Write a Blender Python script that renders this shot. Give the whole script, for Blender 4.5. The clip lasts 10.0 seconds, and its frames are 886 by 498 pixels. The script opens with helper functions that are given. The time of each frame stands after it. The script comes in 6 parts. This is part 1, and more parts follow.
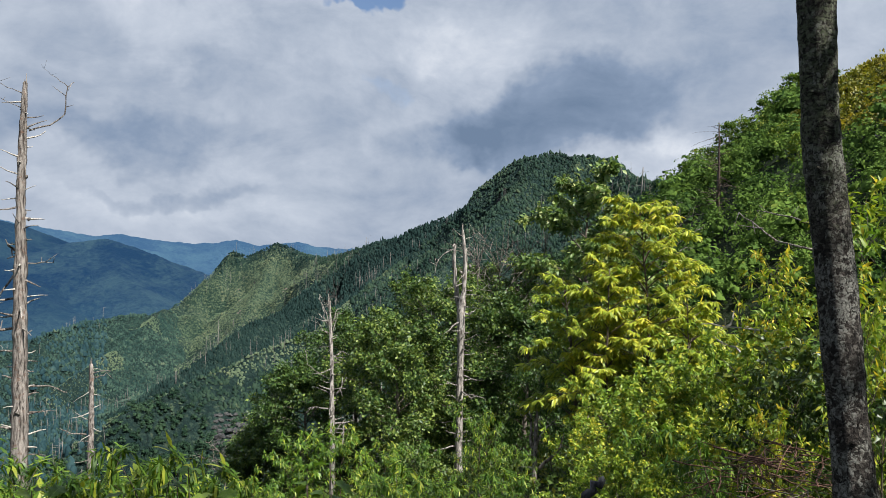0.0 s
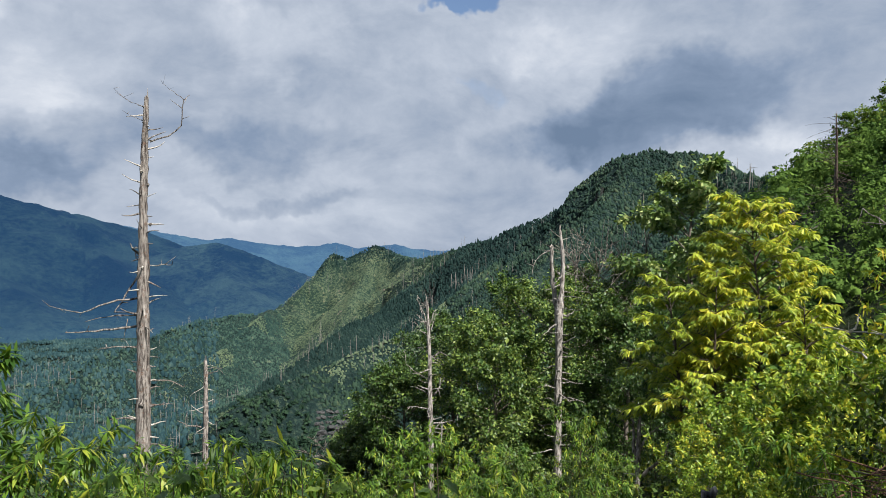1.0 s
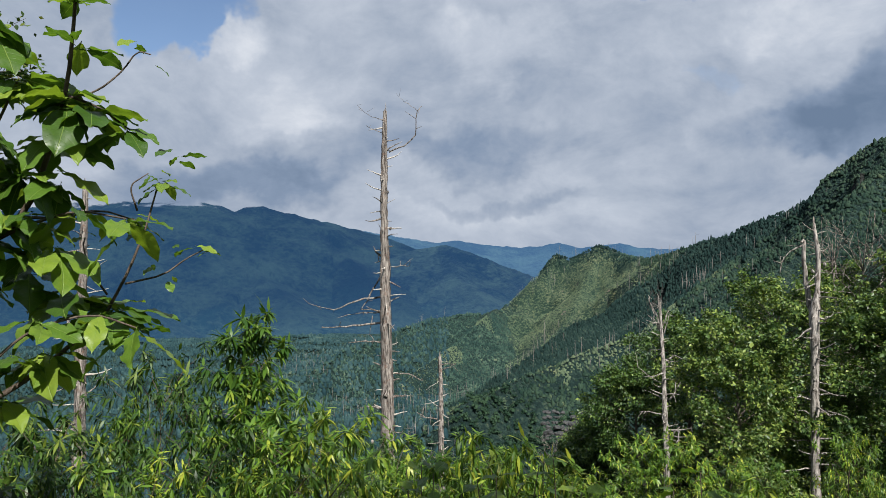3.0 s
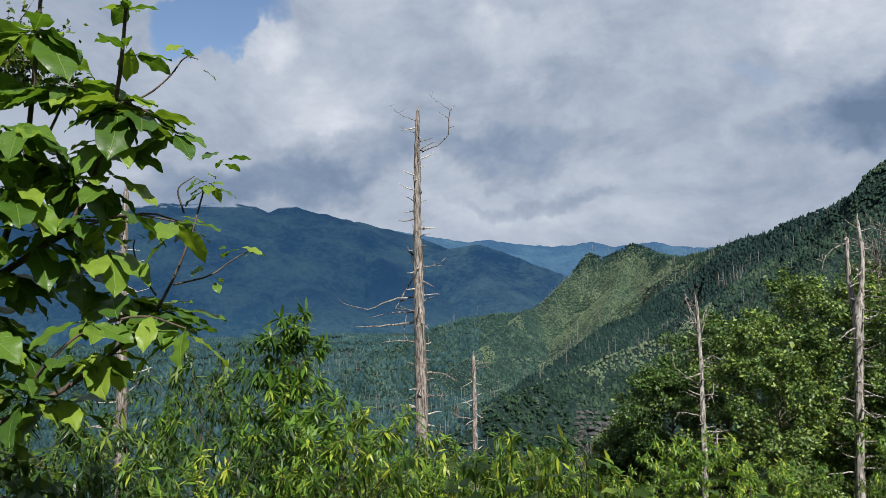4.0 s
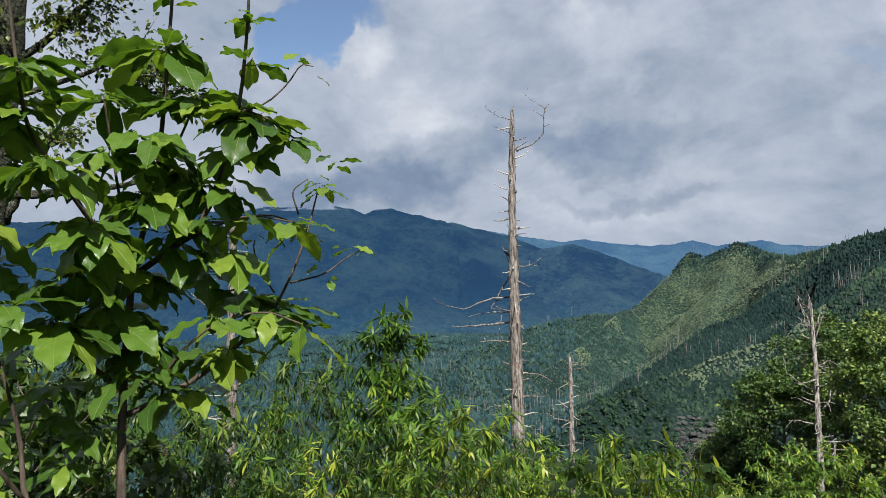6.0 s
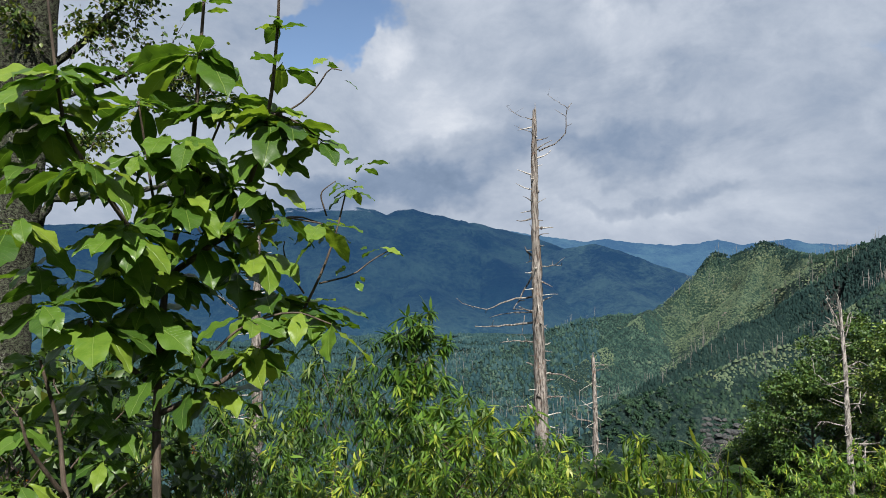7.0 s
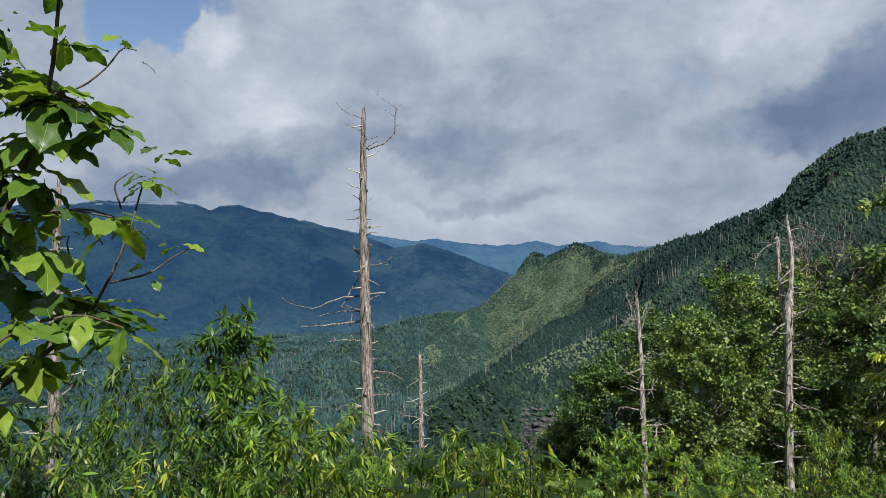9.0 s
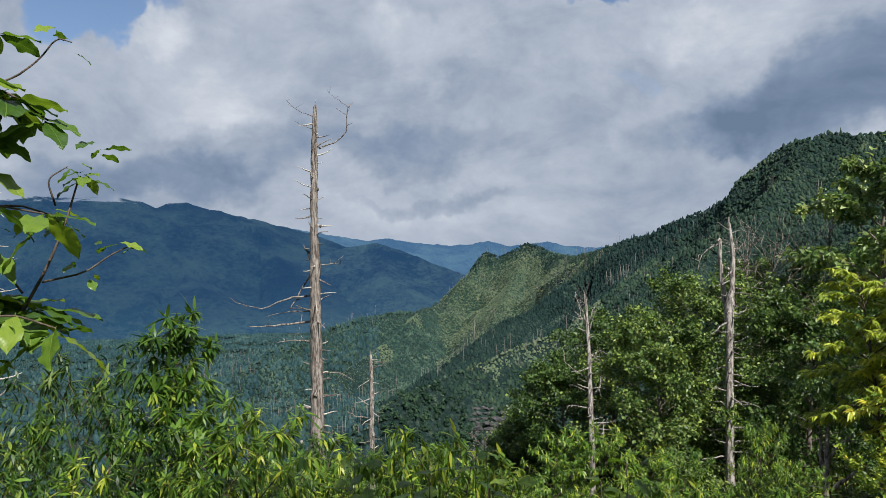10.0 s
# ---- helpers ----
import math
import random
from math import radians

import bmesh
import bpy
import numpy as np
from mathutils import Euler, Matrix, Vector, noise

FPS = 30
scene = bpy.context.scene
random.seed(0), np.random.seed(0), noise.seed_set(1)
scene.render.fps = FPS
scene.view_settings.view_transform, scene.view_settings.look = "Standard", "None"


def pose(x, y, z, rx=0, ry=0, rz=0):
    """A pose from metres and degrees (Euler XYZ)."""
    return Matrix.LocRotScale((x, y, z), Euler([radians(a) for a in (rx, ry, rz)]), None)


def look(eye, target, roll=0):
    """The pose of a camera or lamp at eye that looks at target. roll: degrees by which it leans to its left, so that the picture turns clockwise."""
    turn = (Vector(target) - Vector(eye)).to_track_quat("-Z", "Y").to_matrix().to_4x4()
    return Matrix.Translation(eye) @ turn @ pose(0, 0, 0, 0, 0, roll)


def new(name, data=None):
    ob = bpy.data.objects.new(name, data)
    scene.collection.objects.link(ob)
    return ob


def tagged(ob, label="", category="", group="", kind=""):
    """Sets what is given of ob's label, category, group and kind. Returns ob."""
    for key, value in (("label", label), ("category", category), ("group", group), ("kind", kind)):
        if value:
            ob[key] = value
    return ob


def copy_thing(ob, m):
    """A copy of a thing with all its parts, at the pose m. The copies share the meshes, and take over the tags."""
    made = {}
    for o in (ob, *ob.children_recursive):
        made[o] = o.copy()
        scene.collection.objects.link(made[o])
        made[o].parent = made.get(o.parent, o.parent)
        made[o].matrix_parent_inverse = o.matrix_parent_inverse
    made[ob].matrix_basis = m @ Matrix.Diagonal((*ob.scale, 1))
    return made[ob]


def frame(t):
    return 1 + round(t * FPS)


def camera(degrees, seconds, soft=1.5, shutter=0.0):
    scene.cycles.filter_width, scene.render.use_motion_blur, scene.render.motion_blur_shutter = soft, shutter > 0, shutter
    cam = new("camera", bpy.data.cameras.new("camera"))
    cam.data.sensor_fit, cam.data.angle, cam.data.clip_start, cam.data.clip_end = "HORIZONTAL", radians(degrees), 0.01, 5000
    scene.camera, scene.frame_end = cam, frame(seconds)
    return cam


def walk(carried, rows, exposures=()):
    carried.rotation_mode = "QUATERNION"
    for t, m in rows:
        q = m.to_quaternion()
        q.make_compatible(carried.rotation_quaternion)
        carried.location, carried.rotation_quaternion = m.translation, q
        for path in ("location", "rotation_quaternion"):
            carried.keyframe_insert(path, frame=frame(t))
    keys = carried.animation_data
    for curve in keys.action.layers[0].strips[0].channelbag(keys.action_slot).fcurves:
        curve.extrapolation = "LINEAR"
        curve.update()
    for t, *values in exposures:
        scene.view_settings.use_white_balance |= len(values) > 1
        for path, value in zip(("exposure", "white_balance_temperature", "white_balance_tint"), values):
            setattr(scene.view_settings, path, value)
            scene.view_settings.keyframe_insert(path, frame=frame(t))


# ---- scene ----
cam = camera(65.60, 10.0, soft=0.5)
PATH = [
    (0, pose(0.214, -0.008, 1.630, 90.000, -0.700, 0.000)),
    (0.5, pose(0.197, -0.005, 1.626, 90.025, -0.560, 2.522)),
    (1, pose(0.168, 0.010, 1.619, 90.060, -0.337, 7.924)),
    (1.5, pose(0.128, -0.001, 1.609, 90.073, -0.128, 12.515)),
    (2, pose(0.103, 0.014, 1.606, 90.118, 0.153, 18.494)),
    (2.5, pose(0.074, 0.029, 1.596, 90.139, 0.442, 23.490)),
    (4, pose(0.004, 0.013, 1.601, 90.129, 0.921, 28.980)),
    (4.5, pose(0.000, 0.000, 1.600, 90.164, 0.970, 30.727)),
    (5, pose(-0.001, -0.018, 1.597, 90.211, 1.066, 32.919)),
    (5.5, pose(-0.031, -0.017, 1.595, 90.242, 1.106, 35.053)),
    (7, pose(-0.031, -0.060, 1.597, 90.355, 1.422, 38.553)),
    (7.5, pose(-0.028, -0.039, 1.596, 90.343, 1.414, 38.741)),
    (8, pose(-0.018, -0.007, 1.594, 90.241, 1.247, 35.549)),
    (8.5, pose(-0.003, -0.002, 1.599, 90.085, 1.116, 30.203)),
    (9, pose(0.008, 0.006, 1.595, 89.959, 0.897, 24.505)),
    (9.5, pose(0.021, 0.005, 1.594, 89.940, 0.699, 21.507)),
    (10, pose(0.034, 0.011, 1.594, 89.905, 0.608, 20.549)),
]
walk(cam, PATH, [(0.0, 1.10, 6250, 10), (1.6, 1.10, 6250, 10), (2.5, 1.01, 6250, 10), (5.5, 1.00, 6250, 10), (7.0, 1.07, 6250, 10), (8.0, 1.07, 6250, 10), (9.0, 0.94, 6250, 10), (10.0, 0.94, 6250, 10)])

TAU = 2 * math.pi


def polar(az, el, d):
    """A place d metres off along the ground, az degrees to the left of +y and el degrees over the lookout's eye level."""
    a = radians(az)
    return np.array((-math.sin(a) * d, math.cos(a) * d, 1.6 + d * math.tan(radians(el))))


def heading(az, el):
    a, e = radians(az), radians(el)
    return (-math.sin(a) * math.cos(e), math.cos(a) * math.cos(e), math.sin(e))


# ---- light: a high sun through broken cloud ----
SUN_AZ, SUN_EL = -128, 49
sun_light = bpy.data.lights.new("sun", "SUN")
sun_light.energy, sun_light.angle, sun_light.color = 5.0, radians(0.6), (1, 0.95, 0.85)
sun = new("sun", sun_light)
sun.matrix_world = look(Vector(heading(SUN_AZ, SUN_EL)) * 60, (0, 0, 0))


class Nodes:
    """Short calls for a node tree."""

    def __init__(self, tree):
        self.tree = tree
        tree.nodes.clear()

    def add(self, kind, _sockets=None, **settings):
        node = self.tree.nodes.new(kind)
        for key, value in settings.items():
            setattr(node, key, value)
        for key, value in (_sockets or {}).items():
            if isinstance(value, bpy.types.NodeSocket):
                self.tree.links.new(value, node.inputs[key])
            else:
                node.inputs[key].default_value = value
        return node

    def math(self, op, a, b=0.0, c=0.0, clamp=False):
        return self.add("ShaderNodeMath", {0: a, 1: b, 2: c}, operation=op, use_clamp=clamp).outputs[0]

    def vec(self, op, a, b=(0, 0, 0)):
        node = self.add("ShaderNodeVectorMath", {0: a}, operation=op)
        if isinstance(b, (int, float)):
            node.inputs["Scale"].default_value = b
        elif isinstance(b, bpy.types.NodeSocket):
            self.tree.links.new(b, node.inputs[1])
        else:
            node.inputs[1].default_value = b
        return node.outputs["Value" if op == "DOT_PRODUCT" else "Vector"]

    def noise(self, vector, scale, detail=4.0, rough=0.55, distort=0.0):
        return self.add("ShaderNodeTexNoise", {"Vector": vector, "Scale": scale, "Detail": detail, "Roughness": rough, "Distortion": distort})

    def ramp(self, fac, stops, mode="LINEAR"):
        node = self.add("ShaderNodeValToRGB", {"Fac": fac})
        node.color_ramp.interpolation = mode
        el = node.color_ramp.elements
        while len(el) < len(stops):
            el.new(0.5)
        for e, (at, col) in zip(el, stops):
            e.position, e.color = at, (*col, 1) if len(col) == 3 else col
        return node.outputs["Color"]

    def mix(self, fac, a, b, blend="MIX"):
        node = self.add("ShaderNodeMix", data_type="RGBA", blend_type=blend)
        for key, value in ((0, fac), (6, a), (7, b)):
            if isinstance(value, bpy.types.NodeSocket):
                self.tree.links.new(value, node.inputs[key])
            else:
                node.inputs[key].default_value = value if key == 0 else (*value, 1)
        return node.outputs[2]

    def span(self, value, a, b, c=0.0, d=1.0):
        return self.add("ShaderNodeMapRange", {"Value": value, "From Min": a, "From Max": b, "To Min": c, "To Max": d}, interpolation_type="SMOOTHSTEP").outputs[0]


def sky():
    """A broken stratocumulus deck in front of a Nishita sky: soft masses of lighter and darker cloud with a few blue gaps."""
    world = bpy.data.worlds.new("sky")
    scene.world = world
    world.use_nodes = True
    n = Nodes(world.node_tree)
    way = n.add("ShaderNodeTexCoord").outputs["Generated"]
    # wind-drawn billows: the deck is flattened towards the horizon
    flat = n.vec("MULTIPLY", way, (1, 1, 1.7))
    warp = n.noise(flat, 3.2, 3, 0.5)
    soft = n.vec("SCALE", n.vec("SUBTRACT", warp.outputs["Color"], (0.5, 0.5, 0.5)), 0.16)
    bent = n.vec("ADD", flat, soft)
    big = n.noise(bent, 3.1, 3, 0.5).outputs["Fac"]
    mid = n.noise(bent, 7.5, 7, 0.62, 0.1).outputs["Fac"]
    fine = n.noise(bent, 26, 4, 0.6).outputs["Fac"]
    shade = n.math("MULTIPLY_ADD", n.math("SUBTRACT", big, 0.5), 0.70, 0.61)
    shade = n.math("MULTIPLY_ADD", n.math("SUBTRACT", mid, 0.5), 0.74, shade)
    shade = n.math("MULTIPLY_ADD", n.math("SUBTRACT", fine, 0.5), 0.24, shade)
    wobble = n.vec("ADD", way, n.vec("SCALE", n.vec("SUBTRACT", n.noise(way, 5.5, 5, 0.6).outputs["Color"], (0.5, 0.5, 0.5)), 0.20))

    def mass(az, el, wide, high, lean=0.0):
        """A soft patch, 0 to 1, round a heading; sizes in degrees."""
        a = radians(az)
        side, up = Vector((math.cos(a), math.sin(a), 0)), Vector((math.sin(a) * math.sin(radians(el)), -math.cos(a) * math.sin(radians(el)), math.cos(radians(el))))
        c, s = math.cos(radians(lean)), math.sin(radians(lean))
        p, q = side * c + up * s, up * c - side * s
        u = n.math("MULTIPLY", n.math("SUBTRACT", n.vec("DOT_PRODUCT", wobble, tuple(p)), p.dot(Vector(heading(az, el)))), 1 / math.sin(radians(wide)))
        v = n.math("MULTIPLY", n.math("SUBTRACT", n.vec("DOT_PRODUCT", wobble, tuple(q)), q.dot(Vector(heading(az, el)))), 1 / math.sin(radians(high)))
        far = n.math("ADD", n.math("MULTIPLY", u, u), n.math("MULTIPLY", v, v))
        front = n.math("GREATER_THAN", n.vec("DOT_PRODUCT", way, heading(az, el)), 0.0)
        return n.math("MULTIPLY", n.span(far, 1.0, 0.0), front)

    for amount, place in (
        (-0.16, (1, 12, 8, 5, 0)),
        (-0.14, (25, 11, 9, 5, 0)), (-0.10, (17, 7.5, 7, 2.5, 10)), (-0.50, (-8, 10.8, 11, 4.8, 14)), (-0.10, (-22, 14.5, 13, 5.5, 12)), (0.10, (27, 15, 10, 5, 0)), (-0.22, (1, 8.5, 7, 2.6, 0)), (-0.22, (24, 8.5, 9, 2.6, 0)),
        (-0.34, (44, 5.5, 14, 2.6, 4)), (-0.24, (36, 8.0, 9, 2.4, 0)), (-0.2, (22, 4.3, 9, 1.0, 0)),
        (0.22, (-1, 16.5, 7, 4.5, 0)), (0.20, (5, 10, 5, 4, 40)), (0.18, (40, 13, 9, 5, -30)), (0.2, (22, 16, 8, 4, 0)),
        (0.08, (27, 3.4, 9, 1.5, 0)), (0.08, (13, 3.0, 11, 1.9, 0)), (0.10, (14, 6.3, 7, 2.2, 0)), (0.18, (43.5, 16.5, 3.5, 2.5, 20)), (0.25, (-16, 8.2, 6, 3.0, 10)),
    ):
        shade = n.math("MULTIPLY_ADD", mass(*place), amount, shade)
    tone = n.ramp(shade, [(0.0, (0.17, 0.235, 0.34)), (0.30, (0.265, 0.335, 0.45)), (0.55, (0.415, 0.47, 0.56)), (0.80, (0.57, 0.615, 0.69)), (1.0, (0.76, 0.785, 0.83))])
    hole = n.math("ADD", mass(48.2, 17.6, 4.8, 3.0, 25), n.math("MULTIPLY", mass(45.5, 20, 5.5, 3.0, 0), 0.9))
    hole = n.math("ADD", hole, n.math("MULTIPLY", mass(6.3, 20.4, 4.0, 1.6, 0), 1.0))
    hole = n.math("ADD", hole, n.math("MULTIPLY", mass(5.6, 13.6, 3.0, 1.5, -25), 0.45))
    hole = n.math("ADD", hole, n.math("MULTIPLY", mass(16, 12.0, 3.5, 1.4, 30), 0.25))
    hole = n.math("MULTIPLY_ADD", n.math("SUBTRACT", mid, 0.5), 0.9, hole)
    gap = n.math("MULTIPLY", n.span(hole, 0.28, 0.80), 0.95, clamp=True)
    air = n.add("ShaderNodeTexSky", sky_type="NISHITA", sun_disc=False, sun_elevation=radians(SUN_EL), sun_rotation=radians(-SUN_AZ), altitude=1400, dust_density=0.6)
    clear = n.add("ShaderNodeBackground", {"Color": air.outputs[0], "Strength": 0.061})
    cloud = n.add("ShaderNodeBackground", {"Color": tone, "Strength": 0.467})
    both = n.add("ShaderNodeMixShader", {0: gap, 1: cloud.outputs[0], 2: clear.outputs[0]})
    n.add("ShaderNodeOutputWorld", {"Surface": both.outputs[0]})


sky()


# ---- materials ----
def material(name):
    m = bpy.data.materials.new(name)
    m.use_nodes = True
    return m, Nodes(m.node_tree)


def leaf_material(name, dark, light, tint, glow=0.35, rough=0.42, patch=1.6, spot=None):
    """Foliage: each leaf has its own tone, whole boughs differ a little, light shines through."""
    m, n = material(name)
    geo = n.add("ShaderNodeNewGeometry")
    place = n.add("ShaderNodeTexCoord").outputs["Object"]
    tone = n.math("MULTIPLY_ADD", n.math("SUBTRACT", n.noise(place, patch, 3).outputs["Fac"], 0.5), 1.3, geo.outputs["Random Per Island"])
    tone = n.math("MULTIPLY_ADD", n.math("SUBTRACT", n.add("ShaderNodeObjectInfo").outputs["Random"], 0.5), 0.36, tone)
    col = n.ramp(tone, [(0.0, dark), (0.75, light), (0.996, tint), (1.0, spot or tint)])
    vein = n.noise(place, 60, 2)
    bump = n.add("ShaderNodeBump", {"Strength": 0.15, "Distance": 0.004, "Height": vein.outputs["Fac"]})
    skin = n.add("ShaderNodeBsdfPrincipled", {"Base Color": col, "Roughness": rough, "Specular IOR Level": 0.35, "Normal": bump.outputs[0]})
    thin = n.add("ShaderNodeBsdfTranslucent", {"Color": n.mix(1.0, col, (1.0, 1.0, 0.55), "MULTIPLY")})
    both = n.add("ShaderNodeMixShader", {0: glow, 1: skin.outputs[0], 2: thin.outputs[0]})
    n.add("ShaderNodeOutputMaterial", {"Surface": both.outputs[0]})
    return m


def bark_material(name, a, b, lichen, scale=1.0, patch=0.5, rough=0.85, ring=0.0, depth=0.01):
    """Bark or bare grey wood, with long cracks and lichen or weather stains."""
    m, n = material(name)
    place = n.add("ShaderNodeTexCoord").outputs["Object"]
    long = n.noise(n.vec("MULTIPLY", place, (14 * scale, 14 * scale, 14 * scale * (1 - ring) * 0.12 + 40 * ring)), 1.0, 5, 0.65)
    fine = n.noise(place, 60 * scale, 4, 0.6)
    spot = n.noise(place, 5.5 * scale, 6, 0.7, 0.5)
    col = n.ramp(long.outputs["Fac"], [(0.38, a), (0.60, b)])
    col = n.mix(n.math("MULTIPLY", n.span(spot.outputs["Fac"], 1 - patch, 1 - patch + 0.12), 0.85), col, lichen)
    col = n.mix(n.span(fine.outputs["Fac"], 0.35, 0.75, 0.0, 0.35), col, a)
    height = n.math("ADD", long.outputs["Fac"], n.math("MULTIPLY", fine.outputs["Fac"], 0.4))
    bump = n.add("ShaderNodeBump", {"Strength": 0.8, "Distance": depth, "Height": height})
    skin = n.add("ShaderNodeBsdfPrincipled", {"Base Color": col, "Roughness": rough, "Specular IOR Level": 0.25, "Normal": bump.outputs[0]})
    n.add("ShaderNodeOutputMaterial", {"Surface": skin.outputs[0]})
    return m


def forest_material(name, low, high, dry, rough=0.8):
    """Far woodland: every crown has its own green, stands differ, leaves roughen the surface."""
    m, n = material(name)
    geo = n.add("ShaderNodeNewGeometry")
    place = n.add("ShaderNodeTexCoord").outputs["Object"]
    broad_tone = n.noise(place, 0.022, 6, 0.72).outputs["Fac"]
    leaf = n.noise(place, 0.5, 5, 0.7)
    tone = n.math("MULTIPLY_ADD", n.math("SUBTRACT", broad_tone, 0.5), 2.6, n.math("MULTIPLY_ADD", geo.outputs["Random Per Island"], 0.4, 0.17))
    tone = n.math("MULTIPLY_ADD", n.math("SUBTRACT", leaf.outputs["Fac"], 0.5), 0.7, tone)
    tone = n.math("MULTIPLY_ADD", n.math("SUBTRACT", n.noise(place, 0.16, 3, 0.5).outputs["Fac"], 0.5), 1.2, tone)
    col = n.ramp(tone, [(0.05, low), (0.7, high), (1.0, dry)])
    bump = n.add("ShaderNodeBump", {"Strength": 0.7, "Distance": 0.5, "Height": leaf.outputs["Fac"]})
    skin = n.add("ShaderNodeBsdfPrincipled", {"Base Color": col, "Roughness": rough, "Specular IOR Level": 0.1, "Normal": bump.outputs[0]})
    thin = n.add("ShaderNodeBsdfTranslucent", {"Color": col})
    both = n.add("ShaderNodeMixShader", {0: 0.35, 1: skin.outputs[0], 2: thin.outputs[0]})
    n.add("ShaderNodeOutputMaterial", {"Surface": both.outputs[0]})
    return m


def ground_material():
    """Slopes under brush: low green growth, dry heath, and bare grey rock where it is steep."""
    m, n = material("mountain_ground")
    place = n.add("ShaderNodeTexCoord").outputs["Object"]
    geo = n.add("ShaderNodeNewGeometry")
    up = n.add("ShaderNodeSeparateXYZ", {0: geo.outputs["True Normal"]}).outputs[2]
    a, b, c = n.noise(place, 0.02, 5, 0.65), n.noise(place, 0.35, 5, 0.7), n.noise(place, 3.5, 5, 0.7)
    col = n.ramp(b.outputs["Fac"], [(0.25, (0.007, 0.014, 0.006)), (0.5, (0.016, 0.029, 0.010)), (0.75, (0.032, 0.048, 0.017))])
    col = n.mix(n.span(c.outputs["Fac"], 0.45, 0.7, 0.0, 0.5), col, (0.04, 0.032, 0.018))
    # far off the slopes are one closed canopy of small crowns
    crown = n.add("ShaderNodeTexVoronoi", {"Vector": n.vec("ADD", place, n.vec("SCALE", c.outputs["Color"], 1.5)), "Scale": 0.42})
    own = n.add("ShaderNodeSeparateXYZ", {0: crown.outputs["Color"]}).outputs[0]
    # tone falls towards each crown's edge, painting the shade between them
    tone = n.math("MULTIPLY_ADD", n.math("SUBTRACT", a.outputs["Fac"], 0.5), 1.6, n.math("MULTIPLY_ADD", own, 0.6, n.math("MULTIPLY", crown.outputs["Distance"], -0.28)))
    tone = n.math("MULTIPLY_ADD", n.math("SUBTRACT", b.outputs["Fac"], 0.5), 2.2, tone)
    # the air's blue is mixed into these far greens
    wood = n.ramp(tone, [(0.0, (0.010, 0.028, 0.026)), (0.45, (0.029, 0.058, 0.047)), (0.8, (0.070, 0.098, 0.066))])
    # the open heath of the double horn
    horn = n.add("ShaderNodeVectorMath", {0: n.vec("MULTIPLY", place, (1, 1, 0)), 1: tuple((polar(15.3, 0, 1040) * (1, 1, 0)).tolist())}, operation="DISTANCE").outputs["Value"]
    horn = n.math("MULTIPLY_ADD", n.math("SUBTRACT", a.outputs["Fac"], 0.5), 260.0, horn)
    wood = n.mix(n.span(horn, 150, 70, 0.0, 0.85), wood, n.ramp(tone, [(0.0, (0.022, 0.050, 0.037)), (0.3, (0.072, 0.108, 0.066)), (0.55, (0.125, 0.156, 0.088)), (0.85, (0.205, 0.192, 0.125))]))
    away = n.span(n.add("ShaderNodeVectorMath", {0: place}, operation="LENGTH").outputs["Value"], 70, 170)
    col = n.mix(away, col, wood)
    steep = n.math("MULTIPLY_ADD", n.math("SUBTRACT", b.outputs["Fac"], 0.5), 0.5, up)
    rock = n.ramp(c.outputs["Fac"], [(0.3, (0.020, 0.023, 0.024)), (0.6, (0.045, 0.049, 0.047)), (0.8, (0.085, 0.084, 0.076))])
    col = n.mix(n.span(steep, 0.34, 0.26), col, rock)
    bump = n.add("ShaderNodeBump", {"Strength": 1.0, "Distance": 1.0, "Height": n.math("MULTIPLY_ADD", n.math("MULTIPLY", n.math("SUBTRACT", crown.outputs["Distance"], n.math("MULTIPLY", b.outputs["Fac"], 2.5)), away), -2.5, n.math("MULTIPLY", c.outputs["Fac"], 0.4))})
    skin = n.add("ShaderNodeBsdfPrincipled", {"Base Color": col, "Roughness": 0.9, "Specular IOR Level": 0.15, "Normal": bump.outputs[0]})
    n.add("ShaderNodeOutputMaterial", {"Surface": skin.outputs[0]})
    return m


